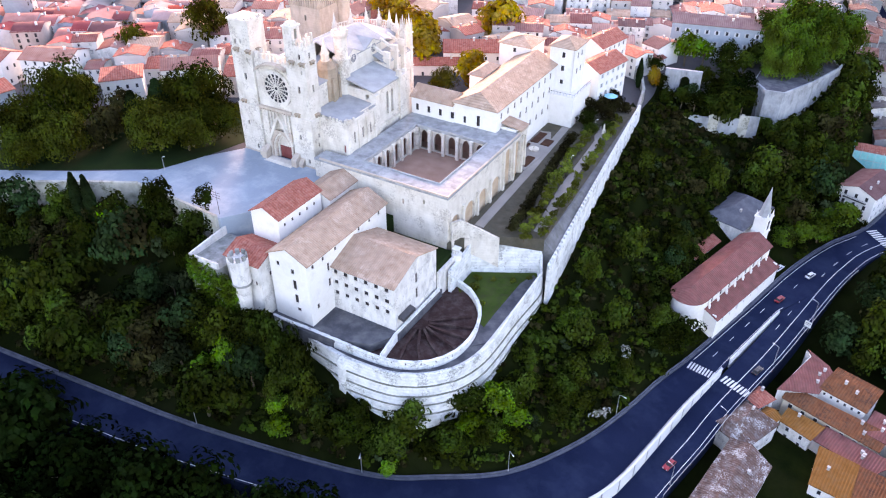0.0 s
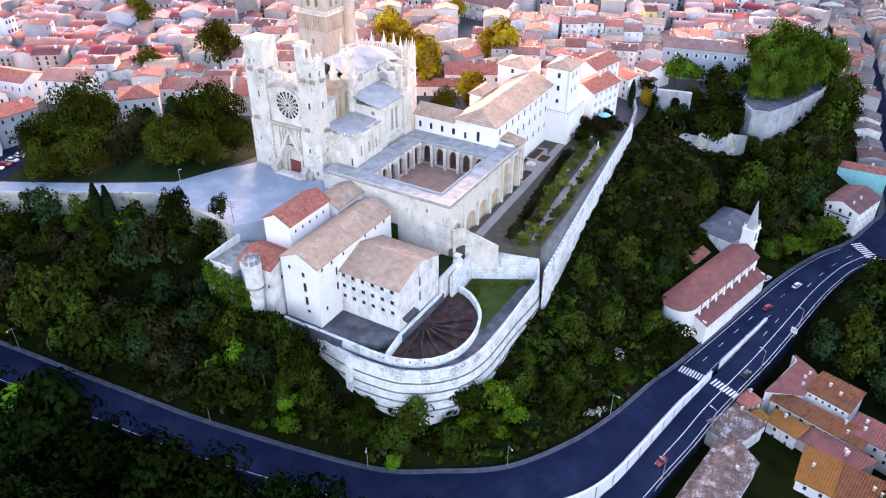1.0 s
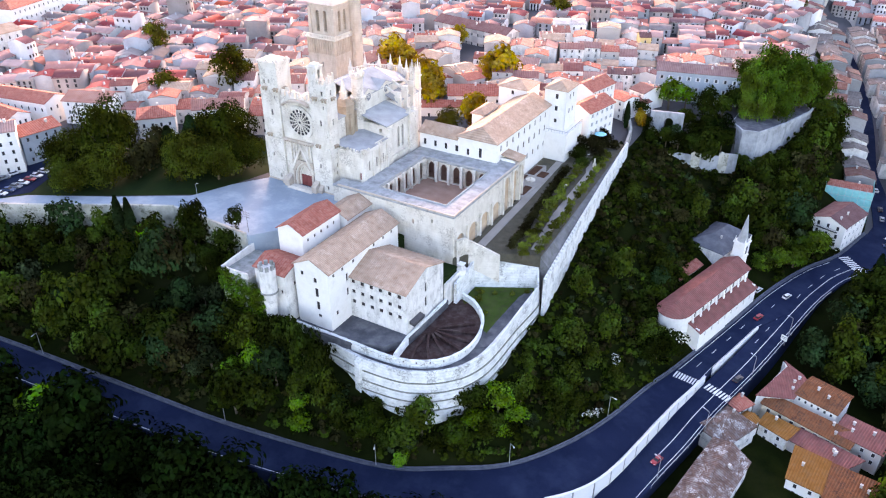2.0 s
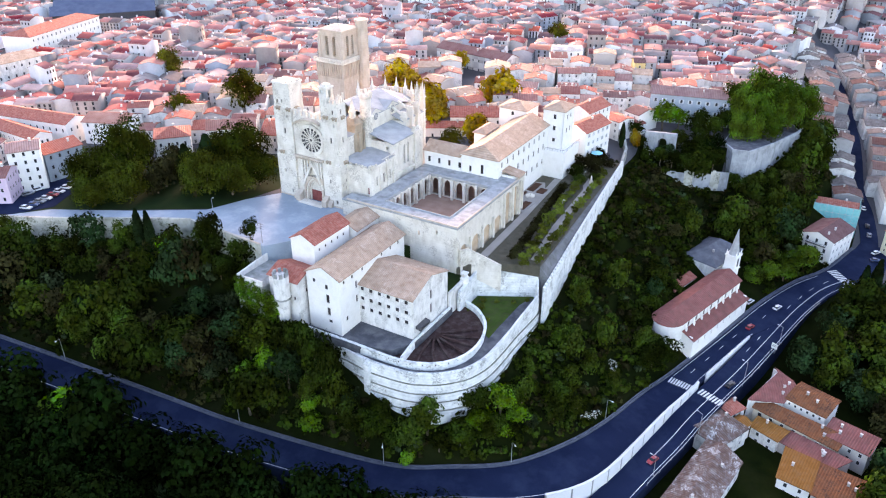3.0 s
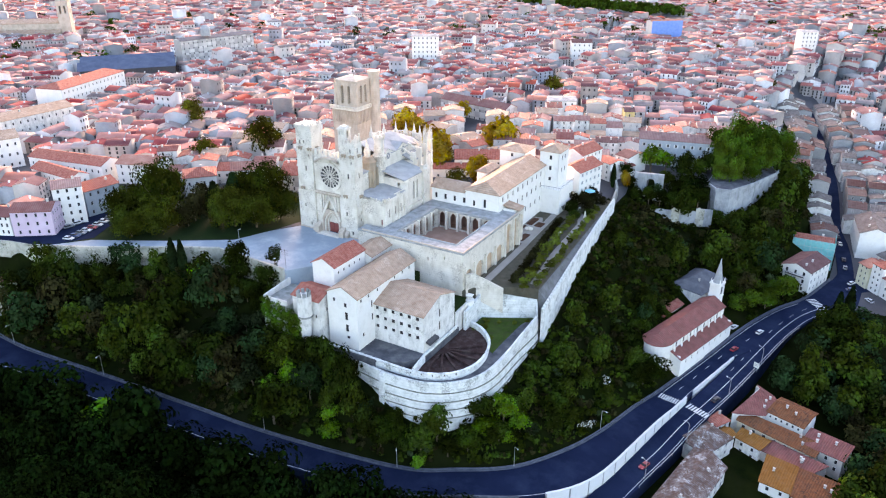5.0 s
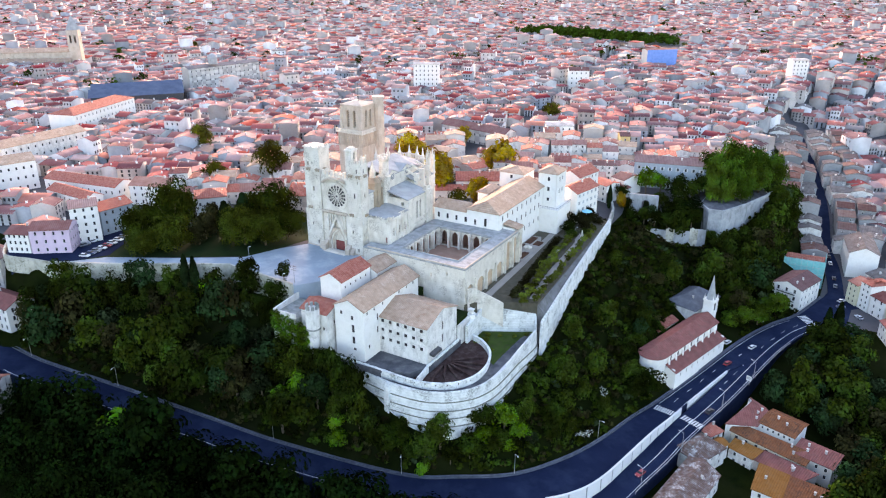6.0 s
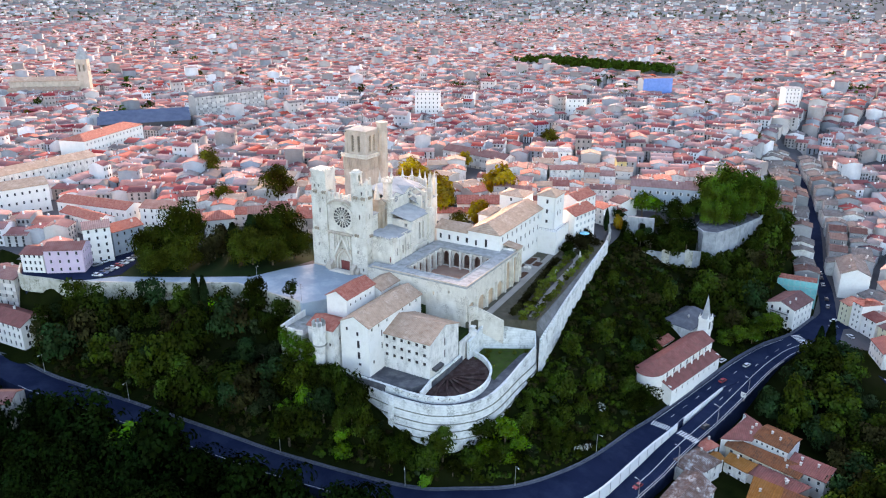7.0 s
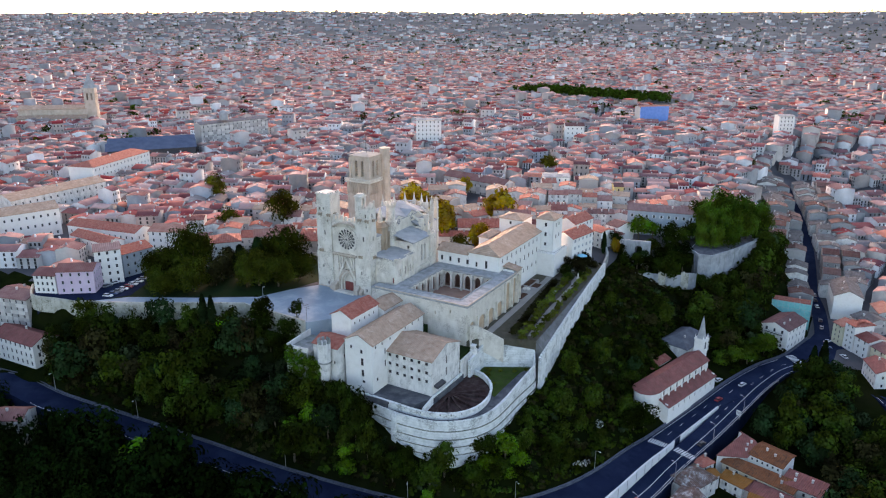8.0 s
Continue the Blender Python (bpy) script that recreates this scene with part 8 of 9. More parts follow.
KINDS = {}
LEAF_KIND = {"dark": "leaf_dark", "mid": "leaf_mid", "light": "leaf_light", "gold": "leaf_gold", "grey": "leaf_grey", "cypress": "leaf_cypress", "plane": "leaf_plane", "holm": "leaf_dimmed", "park": "leaf_park", "shrub": "leaf_shrub", "town": "leaf_olive", "grove": "leaf_park", "brown": "leaf_brown", "deep": "leaf_deep"}
for kind, variants, rx, rz, trunk, clumps, leaves, size in (("holm", 2, 5.4, 4.8, 1.4, 34, 1200, 0.9), ("dark", 3, 5.4, 4.8, 1.6, 34, 1300, 0.84), ("deep", 3, 5.2, 5.2, 1.6, 30, 1300, 0.84), ("brown", 2, 5.0, 4.4, 1.4, 30, 1200, 0.8), ("mid", 4, 5.0, 5.0, 1.6, 32, 1250, 0.82), ("light", 2, 3.6, 3.8, 1.4, 22, 950, 0.64),
                                                            ("park", 3, 5.0, 4.6, 2.2, 30, 1700, 0.85), ("grove", 3, 5.0, 4.6, 1.2, 34, 3600, 0.5), ("grey", 2, 3.8, 3.4, 1.2, 20, 900, 0.64), ("gold", 3, 5.4, 6.0, 2.0, 44, 2000, 1.05), ("plane", 4, 10.0, 8.2, 1.6, 36, 6400, 0.72), ("town", 3, 10.0, 8.2, 1.6, 40, 3400, 0.95), ("cypress", 2, 1.35, 5.4, 0.6, 1, 1300, 0.75), ("shrub", 3, 2.3, 1.5, 0.3, 14, 420, 0.5)):
    KINDS[kind] = []
    for k in range(variants):
        v, t = crown_arrays(100 + len(KINDS) * 10 + k, rx, rz, clumps, leaves, size, style="cypress" if kind == "cypress" else "broad")
        v[:, 2] += trunk * 0.75 - (0.0 if kind == "cypress" else 0.25 * rz)
        KINDS[kind].append((mesh_np("crown", v, t, [LEAF_KIND[kind]]), mesh_of("trunk", trunk_bm(trunk + rz * 0.5, 0.14 + rx * 0.045, 0 if kind == "cypress" else 5, rx * 0.8, k), "bark"), (v, t)))
TREE_LABEL = {"town": "broad olive-green tree between the houses", "grove": "tall light green tree with dense feathery crown", "brown": "brownish dark broadleaf tree with loose crown", "deep": "deep blue-green broadleaf tree with rounded crown", "shrub": "rounded olive-green garden shrub", "dark": "dark green broadleaf tree with dense rounded crown", "mid": "green broadleaf tree with uneven crown", "light": "bright fresh-green young broadleaf tree", "grey": "grey-green olive tree with loose crown",
              "park": "green park tree with full rounded crown", "gold": "tall tree with yellow-green foliage", "holm": "dense-crowned tree, leaf colour near-black to imitate vignetting", "plane": "large spreading plane tree with dark crown", "cypress": "slender dark green cypress standing upright"}


def tree(kind, x, y, z, s=1.0, sz=None, group=""):
    crown, trunk, _ = random.choice(KINDS[kind])
    m = pose(x, y, z, 0, 0, random.uniform(0, 360)) @ Matrix.Diagonal((s, s, sz or s, 1))
    what = "shrub" if kind == "shrub" else "tree"
    ob = thing(what, TREE_LABEL[kind], what, None, group)
    ob.matrix_world = m
    part("trunk", trunk, None, ob)
    part("crown", crown, None, ob)
    return ob


random.seed(4)
for x, y, s in ((-143, -24, 0.9), (-134, -33, 0.95), (-127, -38, 0.8), (-131, -19, 1.1), (-121, -28, 0.9), (-139, -10, 0.95), (-105, -8, 0.9), (-99, -10, 0.95), (-91, -6, 0.9), (-98, 7, 1.1), (-89, 6, 0.85), (-108, 9, 0.95)):
    tree("plane", x - 0.5, y - 1.5, -5.4, s * 1.08, s * s * random.uniform(1.4, 1.6), "plane trees by the square")
for x, y, s in ((-118, -15, 1.2), (-122, -8, 1.1), (-116, -21, 0.9), (-127, -2, 1.0)):
    tree("brown", x, y, -5.4, s * 1.1, s * 1.55, "brownish trees between the plane trees")
for x, y, s, g in ((-50, 128, 1.5, 1), (-71, 100, 1.35, 1), (-64, 92, 1.1, 1), (-100, 122, 1.2, 1), (-88, 110, 1.2, 1), (-108, 130, 1.2, 1), (-38, 84, 1.0, 1), (-33, 78, 0.8, 1), (-149, 61, 1.85, 0), (-165, 36, 1.3, 0), (-228, 86, 1.5, 0), (-79, 270, 1.3, 0), (-100, 180, 0.9, 1), (-44, 72, 0.9, 0)):
    tree("gold" if g else "town", x, y, height_at(x, y), s * (1.25 if g else 0.62), s * (1.25 if g else 0.8))
for x, y, s in ((54, 170, 0.75), (61, 172, 0.8), (67, 177, 0.8), (53, 182, 1.2), (60, 184, 1.25), (67, 188, 1.2), (73, 196, 1.1), (52, 194, 1.35), (60, 198, 1.45), (68, 203, 1.4), (47, 190, 1.2), (77, 208, 1.2), (56, 210, 1.4), (66, 216, 1.3)):
    tree("grove", x, y, -13.0, s * 1.35, s * 2.25, "tall trees on the far bastion")
for x, y, s in ((82, 196, 1.2), (87, 206, 1.3), (84, 182, 1.2), (80, 170, 1.0), (91, 192, 1.1), (74, 160, 0.75), (68, 149, 0.65), (88, 218, 1.2)):
    tree("mid", x, y, height_at(x, y), s * 1.2, s * 1.25, "trees below the far bastion")
# thicket between the long rampart's end and the far bastion
for x, y, z, s, k in ((37, 150, -17, 1.0, "dark"), (44, 148, -18, 1.05, "dark"), (50, 147, -18, 1.0, "dark"), (40, 158, -15, 1.15, "dark"), (47, 157, -16, 1.1, "holm"), (36, 166, -11, 1.0, "dark"), (44, 168, -11, 1.05, "mid"), (31, 154, -14, 0.95, "mid"),
                      (28, 139, -17, 0.8, "mid"), (22, 136, -16.5, 0.75, "dark"), (33, 141, -18, 0.8, "dark"), (39, 142, -18.5, 0.8, "dark"), (46, 141.5, -19, 0.7, "mid"), (17, 141, -14, 0.8, "dark"), (13, 147, -9, 0.75, "dark"), (46, 178, -10, 1.1, "dark"), (36, 176, -10, 1.0, "dark")):
    tree(k, x, y, z, s, s * 1.05, "thicket below the houses")
tree("light", 20.5, 166, -11, 2.0, 2.1)
tree("light", 27, 169, -11, 1.5, 1.6)
tree("gold", 15.5, 139, -13, 0.55, 0.85)
for x, y, s in ((2.0, 98, 0.95), (6.5, 102, 1.0), (10.5, 106, 0.9), (3.5, 108, 0.95), (12, 96, 0.7), (8, 111, 0.9), (14, 108, 0.6)):
    tree("brown", x, y, -11.5, s, s * 0.95, "trees at the end of the garden")
# beside the church and the junction
for x, y, z, s, k in ((50.5, 45, -48, 1.25, "dark"), (55, 36.5, -49.6, 1.15, "mid"), (60.5, 33.5, -50.3, 1.1, "dark"), (48.5, 62, -46, 1.2, "dark"), (49.5, 72, -45.5, 1.15, "mid"), (63.5, 37.5, -50.5, 1.15, "dark"), (57, 39, -49, 1.05, "mid"), (59, 31, -50.2, 0.85, "dark"), (52, 46, -47, 1.1, "dark"), (51, 56, -46.5, 1.1, "mid"), (53, 66, -46.5, 1.1, "dark"), (55, 75, -47, 1.0, "mid"),
                      (85, 112, -49.4, 1.2, "park"), (91, 117.5, -49.2, 1.1, "park"), (80.5, 108, -49.6, 1.0, "park"), (96.5, 130, -48.8, 1.3, "park"), (91, 127, -48.6, 1.1, "park"), (84, 121, -47.6, 1.1, "mid"), (76, 116, -46, 1.1, "mid"), (70, 122, -42, 1.1, "dark"), (54, 92, -46, 1.0, "dark"), (51, 100, -45, 1.05, "dark"), (52, 112, -42, 1.1, "mid")):
    tree(k, x, y, z, s, s * 1.0, "trees beside the church")
for x, y, s in ((-126, -65.5, 1.35), (-117, -61.5, 0.8), (-99, -44.4, 1.6), (-96, -42.8, 1.5), (119.2, 108.5, 1.9), (123.0, 112, 2.0), (-3, 140, 1.0), (11, 133, 1.1)):
    tree("cypress", x, y, height_at(x, y) + 0.1, s, s, "cypresses")
tree("dark", -75.5, -35.5, -9.5, 0.95, 1.6)
tree("dark", -60.5, -31.3, -3, 0.6, 0.85)
for x, y, s in ((-107, -3, 1.7), (-111, -10, 1.5), (-103, 4, 1.6)):
    tree("cypress", x, y, -3, s * 1.8, s, "dark conifers between the plane trees")
for k in range(17):
    x = -146 + 5.6 * k
    y = np.interp(x, [-151, -120, -88, -55], [-71, -55.5, -37, -39]) - random.uniform(0, 2.5)
    z = height_at(x, y) - 0.5
    tree(("dark", "mid", "dark")[k % 3], x, y, z, random.uniform(0.55, 0.75), (random.uniform(-8.2, -5.2) - z) / 9.3, "trees below the promenade")
tree("light", 30.5, -27, -41.0, 1.5, 1.5)
tree("light", 35.5, -24.5, -44.0, 1.2, 1.1)
tree("light", -45.5, -51.5, -33, 1.25, 1.9)
tree("light", 26.5, -34, -43.5, 1.1, 1.1)

random.seed(14)
for x, y, s in ((28, -30.5, 1.0), (33.5, -28.5, 0.9), (29.5, -23, 0.85), (-34, -53, 1.3), (-37.5, -55.5, 1.1), (12, -50.5, 0.8), (-17, -58, 1.1), (-20, -55, 1.0)):
    tree("light", x, y, height_at(x, y) - 1.6, s, s * 1.05, "bright bushes at the foot of the walls")
for x, y, k, s in ((-31, -50.5, "dark", 0.95), (-25, -49.5, "mid", 0.85), (-41, -52, "mid", 0.95), (-48, -51.5, "dark", 0.9), (-18.5, -50, "dark", 0.85), (-13, -51, "mid", 0.8), (-36.5, -54, "light", 1.0), (-2, -51, "grey", 0.9),
                   (6, -49.5, "dark", 0.62), (13, -46.5, "grey", 0.7), (19, -43.5, "dark", 0.7), (25, -38.5, "mid", 0.68), (29.5, -33, "mid", 0.75), (34, -28, "dark", 0.7), (32, -17, "dark", 0.7), (31, -8, "mid", 0.6), (-7, -53, "dark", 0.7), (38, -21, "grey", 0.8), (43, -14, "dark", 0.8)):
    up = 1.5 if -49 < x < -11 else 1.0
    tree(k, x, y, height_at(x, y) - 0.2, s * (1 + (up - 1) * 0.6), s * 1.05 * up, "trees at the foot of the walls")
for x, y, top, k in ((-51, -49.5, -17, "mid"), (-46, -50, -19.5, "dark"), (-41, -50, -18.5, "mid"), (-37, -49, -18, "dark"), (-32.5, -48.5, -15.5, "dark"), (-28, -48.2, -14, "dark"), (-23.5, -48.8, -14, "mid"), (-19, -49.2, -15, "dark"), (-15.5, -50, -17, "dark"), (-12, -52, -25, "mid"), (-7, -52.5, -31, "dark"), (-1, -52.5, -35, "mid")):
    z = height_at(x, y) - 0.3
    tree(k, x, y, z, 0.95, (top - z) / 9.3, "tall trees before the bastion")
for x, y in ((60, 150.5), (65.5, 150), (69, 157), (73, 165), (76, 174), (79, 184), (56, 149)):
    tree("mid", x, y, -26, 0.7, 0.75, "bushes below the far bastion")
# woods on the slope, beyond the road and by the junction
random.seed(9)
R = np.random.RandomState(8)
cand = []
for x0 in np.arange(-250, 190, 7.4):
    for y0 in np.arange(-170, 335, 7.4):
        cand.append((x0 + R.uniform(-3.2, 3.2), y0 + R.uniform(-3.2, 3.2)))
cand = np.array(cand)
cx, cy = cand[:, 0], cand[:, 1]
cdu, _ = near_line(cx, cy, HILL_NP, True)
cdl, _ = near_line(cx, cy, ROAD_NP, False)
cll, _ = near_line(cx, cy, np.array(LOW, float), False)
con, cab = inside(cx, cy, HILL_NP[:, :2]), inside(cx, cy, ROAD_POLY)
chance = R.rand(len(cand))
slope_left = cab & ~con & (cx < 36) & (cy < -14) & (cdl > 3.0) & (cdu > 6.0)
mid = cab & ~con & ~slope_left & (cx >= 22) & (cy >= -30) & (cy < 330) & (cdl > 5.5) & (cdu > 8)
mid &= chance < np.where(cdu < 14, 0.22, np.where((cx < 62) & (cy < 128) & (cdu < 34), 0.42, np.where((cx < 62) & (cy < 128), 0.6, 1.0)))
beyond = ~cab & (cdl > np.where(cx < 5, 13.2, 15.0)) & (cdl < 50) & (cx < 42) & (cx > -260)
right = ~cab & (cll > 12.5) & (cdl > 18) & (cx > 98) & (cy > 52) & (cy < 126) & (cx < 190)
right |= ~cab & (cx > 133) & (cx < 190) & (cy > -30) & (cy <= 60)
bad = np.zeros(len(cand), bool)
for poly in ([(52, 42), (70, 38), (88, 96), (76, 116), (52, 112), (56, 80)], [(86, 140), (125, 135), (125, 195), (90, 195)], [(90, 188), (160, 188), (160, 340), (60, 400), (46, 390), (70, 300), (84, 240)], [(122, 112), (165, 112), (165, 190), (122, 190)], [(76, -30), (135, -30), (135, 62), (80, 62)], [(-212, -96), (-155, -96), (-155, -70), (-176, -60), (-212, -50)], [(-150, -118), (-126, -118), (-126, -94), (-150, -94)], [(22, 132), (58, 147), (66, 126), (30, 106)]):
    bad |= inside(cx, cy, np.array(poly, float))
for px, py, rr in ((-37, -46, 5), (-50, -48, 4)):
    bad |= np.hypot(cx - px, cy - py) < rr
pick = (slope_left | mid | beyond | right) & ~bad
wood, beyond_w = cand[pick], beyond[pick] & (cand[pick][:, 0] < 60)
near_w = np.hypot(wood[:, 0] - 5, wood[:, 1] + 60)
order = np.argsort(near_w)
wood, beyond_w = wood[order], beyond_w[order]
zw = ground_height(wood[:, 0], wood[:, 1])
cdl_w, _ = near_line(wood[:, 0], wood[:, 1], ROAD_NP, False)
cdu_w, _ = near_line(wood[:, 0], wood[:, 1], HILL_NP, True)
LIGHTER = {k: [crown_arrays(400 + 7 * n + j, rx, rz, 26, leaves, 0.98) for j in range(4)] for n, (k, rx, rz, leaves) in enumerate((('holm', 5.6, 5.4, 560), ('dark', 5.4, 5.4, 760), ('mid', 5.0, 5.6, 740), ('light', 3.8, 4.2, 560), ('grey', 3.9, 3.8, 520), ('brown', 5.0, 4.6, 700), ('deep', 5.4, 5.6, 760)))}
mesh_v, mesh_t, mesh_k = {}, {}, {}
for i, ((x, y), z) in enumerate(zip(wood, zw)):
    u = random.random()
    kind = "dark" if u < 0.34 else "deep" if u < 0.56 else "mid" if u < 0.76 else "brown" if u < 0.9 else "light" if u < 0.93 else "grey"
    # most trees beyond the road get the leaf colour with vignetting painted in
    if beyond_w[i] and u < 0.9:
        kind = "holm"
    if x > -5 and y < 12 and not beyond_w[i]:
        kind = {"dark": "mid", "deep": "mid", "mid": "light" if u < 0.64 else "mid"}.get(kind, kind)
    s = random.uniform(0.85, 1.6)
    if beyond_w[i] and cdl_w[i] < 24:
        s *= 1.4
    if x > 20 and y > -20 and y < 120 and x < 60:
        s *= 0.72
    if x > -20 and x < 45 and y < -18:
        s *= 0.8
    if x < -55 and cdu_w[i] < 16:
        s *= 0.8
    if i < 105:
        tree(kind, x, y, z - 0.3, s, s * random.uniform(0.95, 1.4), "trees on the hillside")
    else:
        v, t = LIGHTER[kind][random.randrange(len(LIGHTER[kind]))]
        a = random.uniform(0, 2 * math.pi)
        q = v * np.array([s, s, s * random.uniform(0.95, 1.45)])
        q = np.stack([q[:, 0] * math.cos(a) - q[:, 1] * math.sin(a) + x, q[:, 0] * math.sin(a) + q[:, 1] * math.cos(a) + y, q[:, 2] + z - 0.6], -1)
        mesh_v.setdefault(kind, []).append(q)
        mesh_t.setdefault(kind, []).append(t + sum(len(m) for m in mesh_v[kind][:-1]))
V, T, K, base = [], [], [], 0
names = list(mesh_v)
for n, kind in enumerate(names):
    v, t = np.concatenate(mesh_v[kind]), np.concatenate(mesh_t[kind])
    V.append(v), T.append(t + base), K.append(np.full(len(t), n))
    base += len(v)
tagged(part("woodland", mesh_np("woodland", np.concatenate(V), np.concatenate(T), [LEAF_KIND[k] for k in names], np.concatenate(K)), None), "dense dark green woodland on the slopes", "trees", kind="stuff")

# undergrowth
uv, ut, uk, count = [], [], [], 0
ux, uy = R.uniform(-150, 130, 17000), R.uniform(-95, 205, 17000)
udu, udl = near_line(ux, uy, HILL_NP, True)[0], near_line(ux, uy, ROAD_NP, False)[0]
uin, uab = inside(ux, uy, HILL_NP[:, :2]), inside(ux, uy, ROAD_POLY)
fine = ~uin & (udl < 80) & np.where(uab, (udl > 1.8) & (udu > 4.2), (udl > 14.5) & (udl < 22) & (ux < 30))
for p in ([(54, 42), (72, 38), (90, 98), (78, 116), (54, 112), (57, 80)], [(90, 140), (125, 135), (125, 195), (96, 195)]):
    fine &= ~inside(ux, uy, np.array(p, float))
fine &= (ux > 18) | (R.rand(len(ux)) < np.where(udl < 14, 0.95, 0.35))
uz = ground_height(ux, uy)
CLUMPS = [crown_arrays(3000 + k, 1.5, 1.05, 7, 34, 0.92) for k in range(24)]
for i in np.nonzero(fine)[0]:
    v, t = CLUMPS[i % 24]
    s, a = R.uniform(0.6, 1.9), R.uniform(0, 6.28)
    q = np.stack([v[:, 0] * math.cos(a) - v[:, 1] * math.sin(a), v[:, 0] * math.sin(a) + v[:, 1] * math.cos(a), v[:, 2]], -1) * s
    uv.append(q + np.array([ux[i], uy[i], uz[i] - 0.3 * s]))
    ut.append(t + count)
    u = R.rand()
    open_slope = ux[i] > 0 and uy[i] < 40
    uk.append(np.full(len(t), 1 if open_slope and u < 0.8 else 0 if u < 0.5 else 1 if u < 0.62 else 3 if u < 0.97 else 2))
    count += len(v)
tagged(part("undergrowth", mesh_np("undergrowth", np.concatenate(uv), np.concatenate(ut), ["leaf_dark", "leaf_mid", "leaf_grey", "leaf_brown"], np.concatenate(uk)), None), "dark scrub and brambles covering the slope", "shrubs", kind="stuff")

# ivy over the platform wall and turret foot
iv, it, count = [], [], 0
for k in range(210):
    x, y = R.uniform(-53.6, -37.2), -46.0 + R.uniform(-0.8, 0.3)
    v, t = crown_arrays(5000 + k, 1.3, 1.5, 8, 90, 0.42)
    iv.append(v + np.array([x, y, R.uniform(-25, -8.4 - 0.22 * (x + 53) ** 1.0)]))
    it.append(t + count)
    count += len(v)
tagged(part("ivy", mesh_np("ivy", np.concatenate(iv), np.concatenate(it), ["leaf_light", "leaf_park"], np.repeat(np.arange(len(iv)) % 5 > 1, [len(q) for q in it]).astype(int)), None), "thick green ivy climbing the platform wall", "ivy", kind="stuff")

# garden: clipped hedge, shrub rows, two beds
hv, ht, count = [], [], 0
for k in range(150):
    y = 14 + 66 * k / 150
    x = np.interp(y, [14, 62, 80], [13.4, 7.4, 5.4]) + R.uniform(-0.7, 0.7)
    v, t = crown_arrays(7000 + k, 1.9, 1.3, 6, 80, 0.5)
    hv.append(v + np.array([x, y, -11.6]))
    ht.append(t + count)
    count += len(v)
tagged(part("hedge", mesh_np("hedge", np.concatenate(hv), np.concatenate(ht), ["leaf_brown"]), None), "long dark clipped hedge beside the palace path", "hedge", kind="stuff")
random.seed(21)
for k in range(17):
    y = 18 + 4.9 * k
    x = np.interp(y, [14, 28, 55, 74, 96], [22.0, 20.6, 18.8, 17.2, 15.8])
    tree("shrub", x + random.uniform(-0.5, 0.5), y, -12.0 + 0.022 * (y - 14), random.uniform(0.65, 1.2), random.uniform(0.8, 1.4), "garden shrubs")
for k in range(17):
    y = 13.6 + 4.5 * k
    x = np.interp(y, [14, 36, 50, 70, 90], [17.4, 14.2, 12.9, 10.6, 10])
    tree("shrub", x + random.uniform(-0.5, 0.5), y, -11.9 + 0.022 * (y - 14), random.uniform(0.9, 1.35), random.uniform(0.9, 1.5), "garden shrubs")
for x, y, s in ((10, 84, 0.6), (6, 90, 0.8), (14, 90, 0.5)):
    tree("dark", x, y, -11, s, s * 0.8, "garden shrubs")
random.seed(27)
for x, y, s in ((9, 0, 0.9), (14, -5, 0.6), (7.5, 4.5, 0.7), (17, 9, 0.6), (12, 6.5, 0.5), (20.6, 12.4, 0.5), (6.4, -3, 0.5)):
    tree("shrub", x, y, -24.7, s, s * 0.8, "weeds in the sunken court")
bv, bt, count = [], [], 0
for k, (x, y, z) in enumerate(((50.8, 17.7, -44.0), (51.8, 15.6, -44.6), (53.6, -4.3, -48.6), (51.6, -8.4, -48.0), (52.6, -6.4, -48.6))):
    v, t = crown_arrays(6000 + k, 1.9, 1.6, 9, 60, 0.34)
    bv.append(v + np.array([x, y, max(z, height_at(x, y) + 1.6)]))
    bt.append(t + count)
    count += len(v)
tagged(part("blossom", mesh_np("blossom", np.concatenate(bv), np.concatenate(bt), ["blossom"]), None), "white blossom scattered over roadside bushes", "blossom", kind="stuff")
# town trees
random.seed(33)
for k in range(22):
    for _ in range(20):
        x, y = random.uniform(-600, 250), random.uniform(120, 900)
        if inside(np.array([x]), np.array([y]), HILL_NP[:, :2])[0]:
            break
    tree("town", x, y, height_at(x, y), random.uniform(0.4, 0.65), 0.65, "town trees")
fv, ft, fk, count = [], [], [], 0
for k in range(3000):
    a = R.rand()
    if k < 260:
        t_ = R.rand()
        x, y = -300 + 190 * t_ + R.uniform(-16, 16), 728 - 28 * t_ + R.uniform(-26, 26)
        gold = True
    else:
        gold = False
        dist, ang = R.uniform(500, 4600), R.uniform(70, 172)
        x, y = 40 + dist * math.cos(radians(ang)), dist * math.sin(radians(ang))
        if y < 0 or (dist < 1100 and R.rand() < 0.7):
            continue
    s = R.uniform(4, 7) if k < 260 else R.uniform(4, 9)
    v, t = crown_arrays(9000 + k, s, s * 0.75, 8, 130 if gold else 36, 1.8 if gold else 3.1)
    fk.append(np.full(len(t), 1 if gold or k % 3 == 0 else 0))
    fv.append(v * (1.0, 1.0, 1.3 if gold else 1.0) + np.array([x, y, height_at(x, y) + (4.5 if gold else 2)]))
    ft.append(t + count)
    count += len(v)
tagged(part("far_trees", mesh_np("far_trees", np.concatenate(fv), np.concatenate(ft), ["leaf_mid", "leaf_park"], np.concatenate(fk)), None), "distant avenues and groves among the roofs", "trees", kind="stuff")

# ---- cars, lamps and other small things ----
CARS = {}


